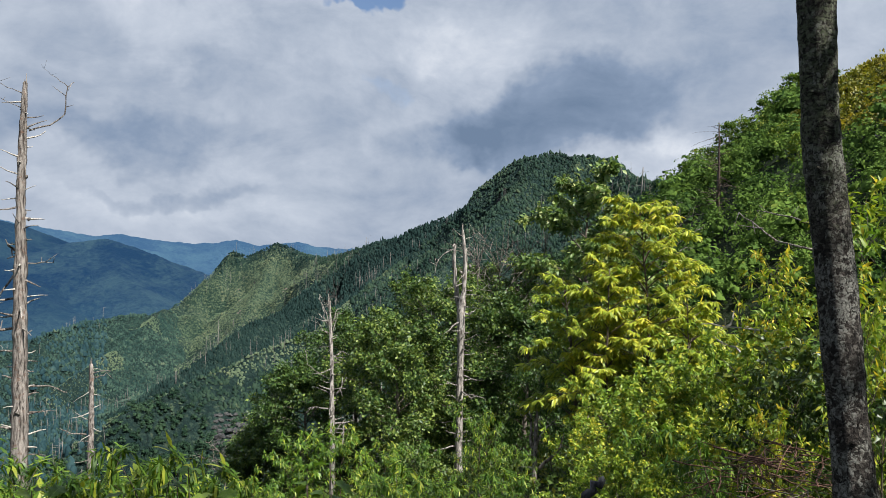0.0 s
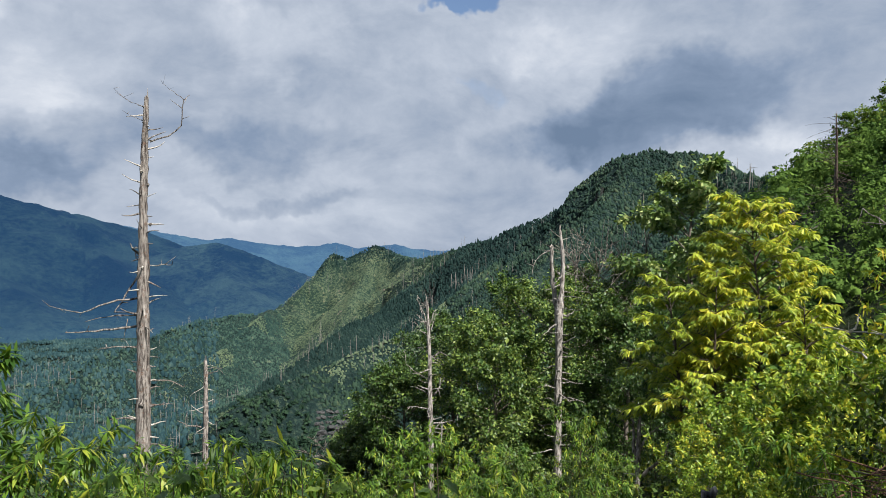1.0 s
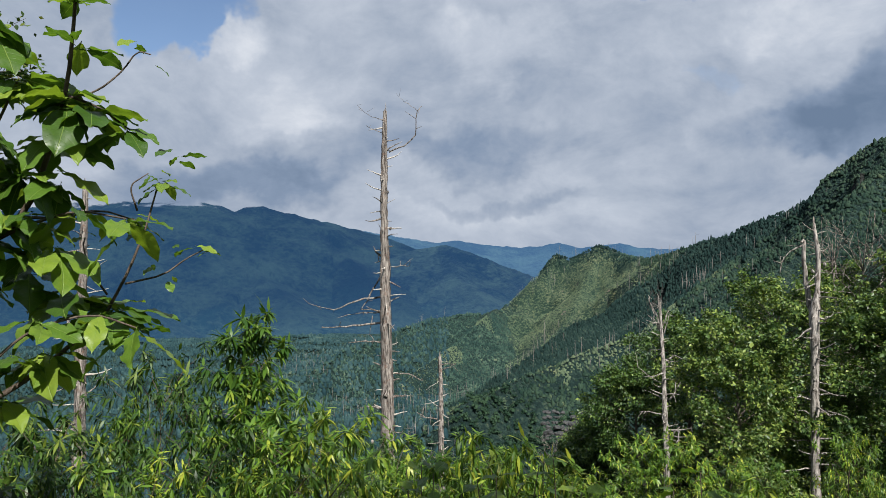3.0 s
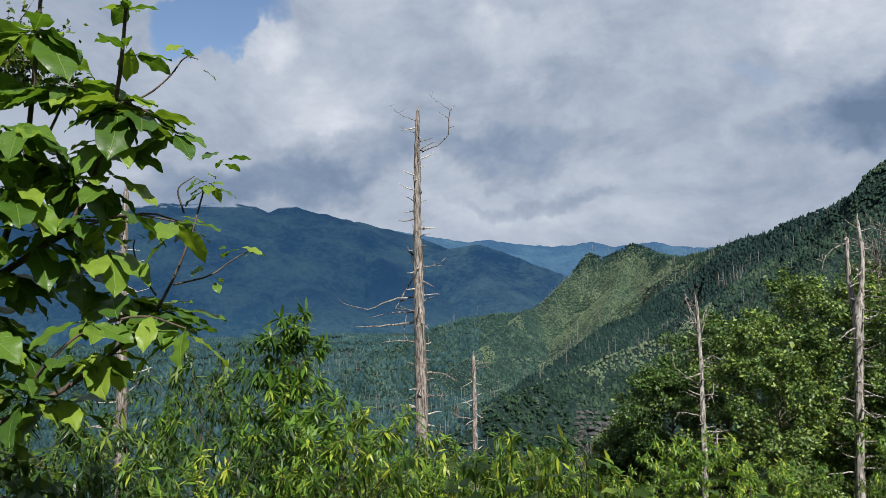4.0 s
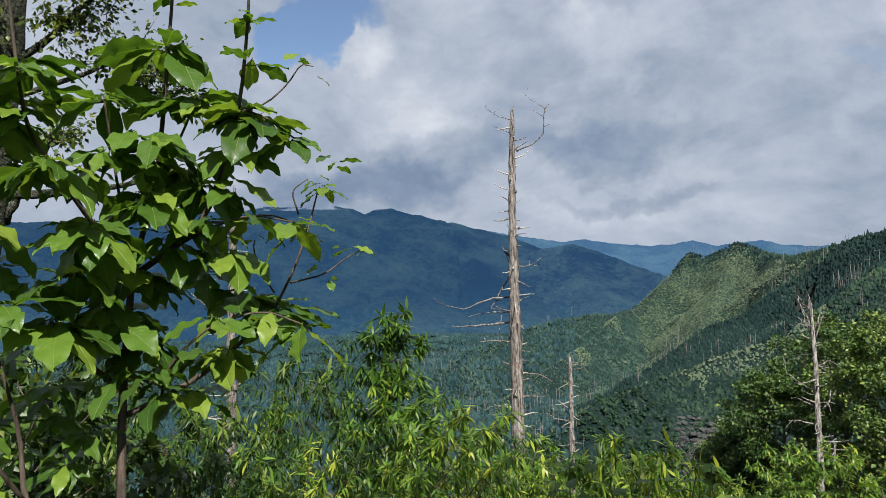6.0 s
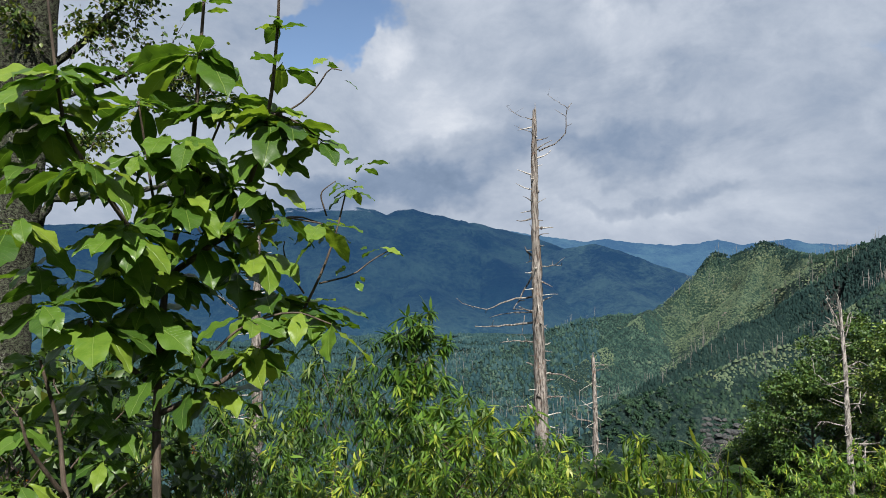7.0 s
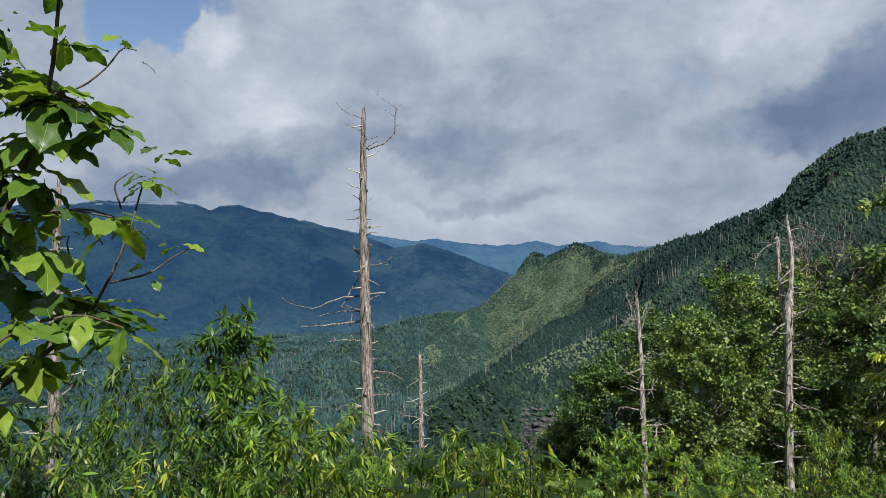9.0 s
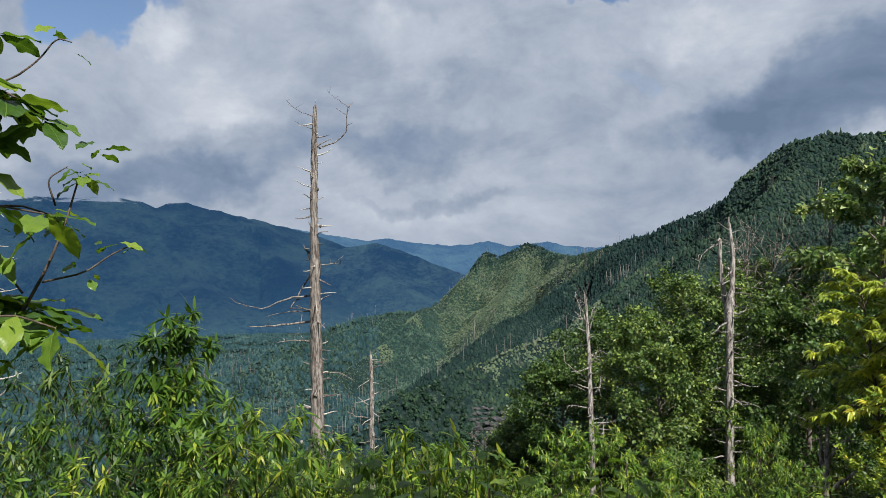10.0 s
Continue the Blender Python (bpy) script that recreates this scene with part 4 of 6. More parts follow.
def snag(name, base, top, r0, r1, rng, label, stubs=26, reach=0.5, specials=(), mat=None, thick=1.0, group="bare dead trunks", girth=None, prongs=5, bend=None):
    """A dead standing trunk, weathered silver, with the broken stubs of its branches."""
    base, top = np.array(base, float), np.array(top, float)
    low = base.copy()
    ground = float(land(*base[:2])) - 0.3
    low[2] = min(ground, base[2])
    root = thing(name, low, label, "dead tree", group)
    wood = Bag()
    axis = np.concatenate([[low], line(base, top, 22, rng, 0.012)]) - low
    if bend:
        axis[1:, 0] += np.interp(np.linspace(0, 1, 22), *zip(*bend))
    taper = np.concatenate([[r0 * 1.1], np.interp(np.linspace(0, 1, 22), *zip(*girth)) if girth else r0 + (r1 - r0) * np.linspace(0, 1, 22) ** 1.1])
    smooth_r, fine_s = taper * np.exp(rng.normal(0, 0.035, 23)), np.linspace(0, 22, 70)
    stem = np.stack([np.interp(fine_s, np.arange(23), axis[:, k]) for k in range(3)], 1)
    wood.tube(stem, np.interp(fine_s, np.arange(23), smooth_r) * np.exp(rng.normal(0, 0.05, 70)), 14, rng, 0.09)
    for _ in range(stubs // 2):
        k = rng.integers(4, 66)
        boulder(wood, stem[k] + rng.normal(0, 0.6, 3) * smooth_r[k // 4] * (1, 1, 0.2), smooth_r[k // 4] * rng.uniform(0.22, 0.42), rng, (1, 1, 1.3))
    for _ in range(prongs):
        a = rng.uniform(0, TAU)
        p = axis[-1] + np.array((math.cos(a), math.sin(a), 0)) * r1 * 0.5
        wood.tube([p - (0, 0, r1 * 3), p + (0, 0, r1 * rng.uniform(1, 5))], (r1 * 0.45, r1 * 0.06), 4)
    part("trunk", wood, mat or DEADWOOD, root)
    for i in range(stubs):
        s = 0.06 + 0.92 * (i + rng.random()) / stubs
        k = 1 + s * 21
        p = axis[int(k)] + (axis[min(int(k) + 1, 22)] - axis[int(k)]) * (k % 1)
        a = rng.uniform(0, TAU)
        r = r0 + (r1 - r0) * s
        d = np.array((math.cos(a), math.sin(a), rng.normal(0.05, 0.28)))
        far = reach * (0.35 + 0.75 * rng.random() ** 2) * (1.1 - 0.5 * s) + r
        bag = Bag()
        bag.tube(line(p, p + d * far, 5, rng, 0.10, (0, 0, rng.normal(0, 0.05) * far)), np.linspace(0.032, 0.008, 5) * (0.75 + 0.6 * (1 - s)) * rng.uniform(0.7, 1.3) * (r0 / 0.2) ** 0.5 * thick, 5)
        part("branch_stub", bag, mat or (PALE_WOOD if rng.random() < 0.6 else DEADWOOD), root)
    for pts, ra, rb in specials:
        p = np.array(pts, float) - low
        dense = [p[0]]
        for u, v in zip(p[:-1], p[1:]):
            dense += [u + (v - u) * f + rng.normal(0, 0.012, 3) for f in (0.34, 0.67, 1.0)]
        bag = Bag()
        bag.tube(dense, np.linspace(ra, rb, len(dense)), 6)
        branch = part("dead_branch", bag, mat or DEADWOOD, root)
        for _ in range(3):
            j = rng.integers(len(dense) // 2, len(dense))
            bag = Bag()
            bag.tube([dense[j], dense[j] + rng.normal(0, 0.12, 3)], (rb * 1.2, rb * 0.5), 4)
            part("twig", bag, mat or DEADWOOD, branch)
    return root


R = np.random.default_rng
# --- the bare trunks below the lookout ---
snag("dead_pine", (-9.38, 15.64, -3.72), (-9.55, 15.98, 5.38), 0.150, 0.050, R(31), "tall silver-grey dead pine with many short broken branches", 58, 0.62, [
    ([(-9.84, 16.13, -0.35), (-10.22, 15.66, -0.38), (-10.55, 15.19, -0.42), (-10.88, 14.83, -0.38)], 0.035, 0.010),
    ([(-9.87, 16.19, 0.35), (-10.33, 15.65, 0.27), (-10.75, 15.22, 0.04), (-11.18, 14.67, 0.23)], 0.030, 0.007),
    ([(-9.90, 16.20, 0.89), (-10.13, 16.03, 0.40), (-10.26, 15.79, 0.03)], 0.028, 0.012),
    ([(-9.85, 16.16, -0.07), (-10.33, 15.98, -0.08), (-10.88, 15.72, -0.19)], 0.020, 0.008),
    ([(-9.82, 16.08, -0.88), (-10.12, 15.77, -0.84), (-10.39, 15.48, -0.84)], 0.024, 0.010),
    ([(-10.05, 16.03, -0.16), (-10.10, 15.94, -0.65), (-9.94, 16.00, -0.92)], 0.012, 0.004),
    ([(-9.57, 16.19, 4.30), (-9.18, 16.39, 4.47), (-8.91, 16.48, 4.74), (-8.79, 16.41, 5.39), (-8.67, 16.45, 5.52)], 0.022, 0.008),
    ([(-8.79, 16.41, 5.39), (-8.98, 16.26, 5.57), (-9.20, 16.10, 5.75)], 0.009, 0.003),
    ([(-9.62, 16.00, 5.14), (-9.90, 15.81, 5.23), (-10.17, 15.56, 5.53)], 0.010, 0.004),
    ([(-9.68, 16.03, 4.81), (-9.96, 15.84, 4.94)], 0.012, 0.005),
    ([(-9.53, 16.10, -1.71), (-9.03, 16.16, -1.70), (-8.64, 16.22, -1.85)], 0.026, 0.008),
    ([(-9.48, 16.00, -2.30), (-9.03, 16.14, -2.29)], 0.022, 0.010),
    ([(-9.38, 15.80, -3.24), (-9.05, 15.77, -3.18), (-8.77, 15.68, -3.21)], 0.020, 0.008),
    ([(-9.83, 16.26, 1.44), (-9.90, 15.98, 1.57)], 0.045, 0.02),
    ([(-9.73, 16.32, 1.17), (-9.38, 16.40, 1.20), (-9.15, 16.53, 1.19)], 0.020, 0.008),
], girth=((0, 0.172), (0.19, 0.165), (0.39, 0.142), (0.53, 0.130), (0.60, 0.112), (0.69, 0.100), (0.83, 0.088), (0.93, 0.066), (1, 0.048)))
snag("dead_snag", (-10.92, 21.83, -6.44), (-11.37, 22.71, -2.33), 0.11, 0.06, R(32), "short weathered dead trunk with pale branch stubs", 20, 0.8, [
    ([(-11.27, 22.27, -4.52), (-11.58, 21.91, -4.39), (-11.82, 21.72, -4.21)], 0.03, 0.012),
    ([(-11.33, 22.65, -2.80), (-11.06, 22.68, -2.72), (-10.75, 22.74, -2.57)], 0.024, 0.008),
    ([(-11.09, 21.96, -5.84), (-11.45, 21.61, -5.61)], 0.026, 0.012),
])
snag("dead_spar", (-3.07, 20.92, -4.33), (-3.34, 21.64, -0.05), 0.082, 0.036, R(33), "slim grey dead tree with drooping bare twigs", 30, 0.75, [
    ([(-3.18, 21.34, -2.47), (-3.57, 21.31, -2.29), (-3.91, 21.20, -1.98), (-3.99, 21.15, -1.53)], 0.02, 0.006),
    ([(-3.13, 21.16, -3.35), (-3.58, 20.91, -3.21), (-3.82, 20.85, -3.24)], 0.022, 0.008),
    ([(-3.30, 21.55, -0.97), (-3.48, 21.57, -0.53), (-3.56, 21.59, -0.17)], 0.018, 0.008),
    ([(-3.23, 21.56, -1.05), (-3.13, 21.61, -0.70), (-3.09, 21.64, -0.44)], 0.018, 0.008),
    ([(-3.13, 21.47, -1.75), (-2.88, 21.43, -1.60)], 0.03, 0.014),
    ([(-3.09, 21.26, -2.94), (-2.84, 21.25, -2.65)], 0.035, 0.016),
    ([(-3.03, 21.01, -4.01), (-2.83, 21.00, -3.74)], 0.03, 0.015),
    ([(-2.66, 19.98, -4.14), (-2.62, 20.14, -3.56)], 0.025, 0.015),
    ([(-3.30, 21.52, -0.85), (-3.42, 21.60, -0.45), (-3.62, 21.60, -0.05), (-3.66, 21.62, 0.18)], 0.026, 0.008),
    ([(-3.26, 21.52, -0.95), (-3.40, 21.50, -0.70), (-3.66, 21.42, -0.42)], 0.016, 0.006),
    ([(-3.28, 21.50, -1.15), (-3.50, 21.45, -0.95), (-3.70, 21.40, -0.62)], 0.014, 0.005),
    ([(-3.30, 21.58, -0.60), (-3.36, 21.62, -0.20), (-3.38, 21.64, 0.12)], 0.022, 0.010),
    ([(-3.24, 21.54, -0.75), (-3.14, 21.58, -0.45), (-3.06, 21.60, -0.28)], 0.020, 0.008),
], mat=SILVER_WOOD)
snag("forked_dead_trunk", (0.83, 22.95, -5.33), (0.90, 23.97, 2.29), 0.165, 0.065, R(34), "pale dead trunk forked at the top with short stubs", 46, 0.8, [
    ([(0.82, 23.91, -0.50), (0.72, 23.93, -0.05), (0.66, 23.96, 0.47), (0.62, 23.98, 1.06), (0.61, 23.99, 1.77)], 0.095, 0.055),
    ([(0.61, 23.99, 1.65), (0.29, 23.89, 1.49), (0.04, 23.89, 1.25), (-0.07, 23.78, 0.77)], 0.03, 0.010),
    ([(0.87, 23.88, -0.54), (1.14, 23.67, -0.62), (1.36, 23.57, -0.43)], 0.045, 0.014),
    ([(0.70, 23.55, -2.95), (0.19, 23.25, -2.94), (-0.28, 23.02, -3.05), (-0.65, 22.87, -3.20)], 0.020, 0.006),
    ([(0.93, 23.47, -3.30), (1.38, 23.25, -3.31), (1.72, 23.10, -3.41)], 0.03, 0.009),
    ([(0.71, 23.26, -4.22), (0.17, 23.07, -4.19)], 0.024, 0.012),
    ([(0.71, 23.06, -4.98), (0.22, 22.84, -5.02)], 0.03, 0.014),
], girth=((0, 0.132), (0.3, 0.126), (0.52, 0.120), (0.60, 0.142), (0.655, 0.156), (0.70, 0.082), (0.9, 0.062), (1, 0.038)), prongs=3, bend=((0, 0), (0.6, 0), (0.72, 0.09), (0.85, 0.13), (1, 0)), mat=SILVER_WOOD)
snag("old_dead_tree", (-16.49, 11.85, -3.76), (-16.85, 12.41, 3.36), 0.145, 0.065, R(35), "grey dead tree with upturned pale branches", 30, 0.85, [
    ([(-16.97, 12.21, -0.45), (-17.16, 11.83, 0.07), (-17.42, 11.33, 0.57)], 0.03, 0.012),
    ([(-16.95, 12.19, -0.71), (-17.04, 11.95, -0.26)], 0.035, 0.02),
    ([(-16.73, 12.10, -2.22), (-16.48, 12.36, -1.95), (-16.29, 12.52, -1.64)], 0.03, 0.01),
    ([(-16.93, 12.42, 1.20), (-16.67, 12.60, 1.29), (-16.52, 12.79, 1.44)], 0.024, 0.008),
    ([(-16.96, 12.38, 1.73), (-17.14, 11.96, 1.68)], 0.024, 0.01),
])
snag("broken_stump", (2.39, 15.90, -3.95), (2.50, 16.37, -2.30), 0.07, 0.04, R(36), "twisted reddish dead stump with bare limbs", 5, 0.4, [
    ([(2.41, 16.04, -3.54), (2.73, 15.89, -3.19), (2.95, 15.82, -2.94), (3.05, 15.79, -2.61)], 0.05, 0.02),
    ([(2.45, 16.18, -3.05), (2.59, 16.25, -2.74), (2.71, 16.18, -2.52), (2.92, 16.09, -2.32)], 0.04, 0.012),
    ([(2.40, 16.17, -3.12), (2.36, 16.39, -2.71), (2.38, 16.49, -2.33)], 0.05, 0.02),
])
spruce = on_land(-21.9, 3.0)
spruce_far = math.hypot(spruce[0], spruce[1])
spruce_base = (spruce[0], spruce[1], float(land(spruce[0], spruce[1])))
snag("bare_spruce", spruce_base, (spruce[0] * 0.995, spruce[1] * 0.995, 1.6 + spruce_far * math.tan(radians(9.9))), 0.0026 * spruce_far, 0.0006 * spruce_far, R(37), "dark bare spruce spire with thin level branches", 90, 0.050 * spruce_far, mat=STEM, thick=0.010 * spruce_far)

# --- the leafy trees below ---
def dome(u):
    return 0.45 + 0.75 * math.sin(math.pi * min(u * 0.8 + 0.2, 1))


DARK_LEAF = leaf_material("deep_green_leaf", (0.022, 0.052, 0.016), (0.082, 0.142, 0.030), (0.20, 0.26, 0.058), 0.34, 0.42, 0.8)
YELLOW_LEAF = leaf_material("yellowing_leaf", (0.150, 0.230, 0.026), (0.46, 0.50, 0.050), (0.70, 0.60, 0.07), 0.42, 0.45, 0.6)
TURNING_LEAF = leaf_material("golden_green_leaf", (0.095, 0.180, 0.016), (0.30, 0.365, 0.030), (0.56, 0.42, 0.04), 0.42, 0.5, 0.9)
MIXED_LEAF = leaf_material("turning_leaf", (0.070, 0.140, 0.018), (0.265, 0.365, 0.040), (0.52, 0.47, 0.055), 0.40, 0.42, 1.2)
# dark green taken darker in its colour to stand in for shade
SHADE_LEAF = leaf_material("shade_darkened_leaf", (0.015, 0.036, 0.007), (0.050, 0.088, 0.012), (0.11, 0.13, 0.018), 0.25, 0.42, 1.0)
UNDER_LEAF = leaf_material("undergrowth_leaf", (0.020, 0.042, 0.008), (0.062, 0.105, 0.015), (0.16, 0.17, 0.022), 0.3, 0.5, 1.0)
LIGHT_CHERRY = leaf_material("light_cherry_leaf", (0.037, 0.090, 0.012), (0.124, 0.220, 0.022), (0.30, 0.34, 0.038), 0.42, 0.42, 1.1)
MAPLE_LEAF = leaf_material("pale_tipped_leaf", (0.045, 0.095, 0.026), (0.17, 0.25, 0.070), (0.36, 0.40, 0.15), 0.36, 0.42, 0.9)
CHERRY_LEAF = leaf_material("cherry_leaf", (0.027, 0.070, 0.011), (0.092, 0.172, 0.020), (0.24, 0.29, 0.035), 0.42, 0.42, 1.0)
RED_LEAF = leaf_material("withered_leaf", (0.20, 0.05, 0.02), (0.42, 0.10, 0.03), (0.50, 0.20, 0.04), 0.35, 0.5, 1.0)
WILLOW_LEAF = leaf_material("drooping_cherry_leaf", (0.014, 0.040, 0.008), (0.052, 0.106, 0.014), (0.16, 0.21, 0.027), 0.42, 0.42, 1.0)


def big_leaf_material():
    """A broad glossy leaf with a pale midrib and faint side veins."""
    m, n = material("magnolia_leaf")
    place = n.add("ShaderNodeTexCoord").outputs["Object"]
    tone = n.add("ShaderNodeObjectInfo").outputs["Random"]
    xyz = n.add("ShaderNodeSeparateXYZ", {0: place})
    across = n.math("ABSOLUTE", xyz.outputs[1])
    blotch = n.noise(place, 7, 4, 0.65).outputs["Fac"]
    col = n.ramp(n.math("MULTIPLY_ADD", n.math("SUBTRACT", blotch, 0.5), 0.5, tone), [(0.0, (0.040, 0.092, 0.013)), (0.65, (0.100, 0.185, 0.022)), (1.0, (0.20, 0.28, 0.034))])
    wave = n.math("SINE", n.math("MULTIPLY", n.math("SUBTRACT", xyz.outputs[0], n.math("MULTIPLY", across, 0.75)), 78.0))
    vein = n.math("MULTIPLY", n.span(wave, 0.90, 1.0), 0.12)
    rib = n.math("MAXIMUM", n.span(across, 0.008, 0.003), vein)
    col = n.mix(n.math("MULTIPLY", rib, 0.55), col, (0.24, 0.33, 0.08))
    spots = n.span(n.noise(place, 26, 3, 0.6).outputs["Fac"], 0.70, 0.76, 0.0, 0.6)
    col = n.mix(spots, col, (0.16, 0.09, 0.03))
    bump = n.add("ShaderNodeBump", {"Strength": 0.5, "Distance": 0.01, "Height": n.math("SUBTRACT", 1.0, rib)})
    skin = n.add("ShaderNodeBsdfPrincipled", {"Base Color": col, "Roughness": 0.38, "Specular IOR Level": 0.45, "Normal": bump.outputs[0]})
    thin = n.add("ShaderNodeBsdfTranslucent", {"Color": n.mix(1.0, col, (1.0, 1.0, 0.45), "MULTIPLY")})
    both = n.add("ShaderNodeMixShader", {0: 0.48, 1: skin.outputs[0], 2: thin.outputs[0]})
    n.add("ShaderNodeOutputMaterial", {"Surface": both.outputs[0]})
    return m


BIG_LEAF = big_leaf_material()


def plant(name, tip, seed, label, mat, group, spread=0.42, category="tree", **kw):
    tip = np.array(tip, float)
    f = foot(tip[0], tip[1])
    height = max(tip[2] - f[2], 1.0)
    rng = R(seed)
    args = dict(height=height, base=0.12, radius=height * spread, limbs=34, rise=0.45, twigs=9, trunk_r=0.014 * height + 0.02, profile=dome)
    args.update(kw)
    return broadleaf(name, f, rng, label, mat, category=category, group=group, **args)


for k, (tip, seed, spread) in enumerate((
    ((-0.07, 26.93, -0.12), 51, 0.42), ((-3.48, 29.55, -1.91), 52, 0.36), ((2.59, 29.86, 0.09), 53, 0.42), ((-4.85, 26.06, -3.23), 54, 0.40), ((-6.94, 28.07, -6.17), 55, 0.5), ((3.21, 24.70, -0.75), 56, 0.36), ((-1.39, 23.73, -1.49), 57, 0.42),
)):
    plant("beech_tree", tip, seed, "dense dark green broadleaf tree below the slope", DARK_LEAF, "dark green trees", spread, shape=FLECK, per=56, length=0.115, width=0.068, droop=0.35, loose=0.09, limbs=44, twigs=10)
plant("maple_tree", (6.24, 28.24, 4.21), 58, "slender dark green tree with lighter leaf tips", MAPLE_LEAF, "", 0.25, per=42, length=0.22, width=0.12, droop=0.5, loose=0.10, limbs=40, twigs=9)
def sourwood(tip, seed, reach, tiers, lean=0.0):
    """A slender tree with level tiers: sprays of long leaves hang from both sides of arching boughs."""
    rng = R(seed)
    tip = np.array(tip, float)
    f = foot(tip[0], tip[1])
    root = thing("sourwood_tree", f, "yellowing sourwood with tiers of drooping leaves", "tree", "yellow trees")
    high = tip[2] - f[2]
    stem = line((lean, 0, -0.2), (0, 0, high), 14, rng, 0.04)
    bag = Bag()
    bag.tube(stem, np.linspace(0.055, 0.008, 14), 7, rng, 0.04)
    part("trunk", bag, STEM, root)
    wood, crown = Bag(), Bag()
    feet, ways, sizes = [], [], []
    for k in range(tiers):
        u = (k + 0.5 * rng.random()) / tiers
        h = 0.30 + 0.68 * u
        o = np.array([np.interp(h * 13, np.arange(14), stem[:, c]) for c in range(3)])
        a = k * 2.4 + rng.normal(0, 0.3)
        far = reach * (1.0 - 0.72 * u ** 1.3) * rng.uniform(0.7, 1.15)
        end = o + np.array((math.cos(a) * far, math.sin(a) * far, far * (0.10 + 0.55 * u)))
        bough = line(o, end, 9, rng, 0.05, (0, 0, far * 0.16)) - np.array((0, 0, far * 0.22)) * np.linspace(0, 1, 9)[:, None] ** 3
        wood.tube(bough, np.linspace(0.018, 0.005, 9) * (1.2 - 0.5 * u), 5)
        out = unit(end - o)
        flank = unit(np.cross(out, (0, 0, 1)))
        twigs = [(bough[5], bough[8] + out * 0.25)]
        count = max(4, int(far * 6))
        for j in range(count):
            q = 0.22 + 0.78 * (j + rng.random()) / count
            p = np.array([np.interp(q * 8, np.arange(9), bough[:, c]) for c in range(3)])
            way = unit(out * 0.75 + flank * (1 if j % 2 else -1) * rng.uniform(0.5, 1.0) + (0, 0, rng.normal(0.12, 0.12)))
            twigs.append((p, p + way * far * rng.uniform(0.20, 0.36) * (1.2 - 0.6 * q) + way * 0.10))
        for p, q in twigs:
            wood.tube(line(p, q, 3, rng, 0.04, (0, 0, 0.03)), (0.005, 0.004, 0.002), 3)
            number = int(22 + 64 * np.linalg.norm(q - p))
            at = np.linspace(0.12, 1.0, number)[:, None]
            side = unit(np.cross(q - p, (0, 0, 1))) * np.where(np.arange(number) % 2, 1, -1)[:, None]
            feet.append(p + (q - p) * at)
            ways.append(unit(unit(q - p) * 0.55 + side * rng.uniform(0.3, 1.0, (number, 1)) + rng.normal(0, 0.18, (number, 3))) + np.array((0, 0, -1.0)) * rng.uniform(0.25, 0.95, (number, 1)))
            sizes.append(np.exp(rng.normal(0, 0.2, number)))
    part("branchwork", wood, STEM, root)
    feet, ways, sizes = np.concatenate(feet), np.concatenate(ways), np.concatenate(sizes)
    crown.leaves(LANCE, feet, ways, np.array((0, 0, 1.0)) + rng.normal(0, 0.35, ways.shape), 0.165 * sizes, 0.038 * sizes)
    part("crown", crown, YELLOW_LEAF, root)
    return root


for tip, seed, reach, tiers, lean in (((4.84, 16.31, 2.75), 59, 1.9, 52, 0.3), ((3.05, 16.25, 1.0), 60, 1.5, 26, 0.5), ((5.6, 15.10, 0.6), 61, 1.3, 20, 0.0), ((4.0, 15.6, 1.2), 62, 1.3, 22, -0.2)):
    sourwood(tip, seed, reach, tiers, lean)


# --- trees on the hill over the lookout ---
def hill_kind(seed, label, mat, **kw):
    """A small hillside tree, five metres tall, to be set out in numbers."""
    rng = R(seed)
    args = dict(height=5.0, base=0.15, radius=2.1, limbs=26, rise=0.5, twigs=7, trunk_r=0.09, profile=dome, shape=FLECK, per=11, length=0.30, width=0.19, droop=0.2, loose=0.16)
    args.update(kw)
    return broadleaf("hillside_tree", (0, 0, -400), rng, label, mat, group="hillside trees", fine=False, **args)


HILL_LEAF = leaf_material("hill_leaf", (0.051, 0.106, 0.014), (0.149, 0.238, 0.025), (0.281, 0.306, 0.034), 0.32, 0.5, 0.35)
HILL_GOLD = leaf_material("hill_gold_leaf", (0.08, 0.10, 0.012), (0.21, 0.20, 0.022), (0.32, 0.25, 0.03), 0.35, 0.5, 0.35)
hill_kinds = [
    hill_kind(71, "small green tree on a steep hillside", HILL_LEAF),
    hill_kind(72, "round leafy green tree on a steep hillside", HILL_LEAF, radius=2.6, height=4.2),
    hill_kind(73, "open-crowned green tree on a steep hillside", HILL_LEAF, radius=1.7, height=6.2, per=13),
    hill_kind(74, "low green bush on a steep hillside", HILL_LEAF, radius=2.4, height=2.6, base=0.05),
    hill_kind(75, "dark green tree on a steep hillside", DARK_LEAF, radius=2.2, height=5.0),
]
rng = R(76)
x, y, z, r, a = scatter(rng, 26, 215, -40, 2, 2.6)
keep_if = (open_to_lookout(x, y, z, 0.02)) & ((a < -13) | (r > 45))
order = rng.permutation(np.flatnonzero(keep_if))
spots = []
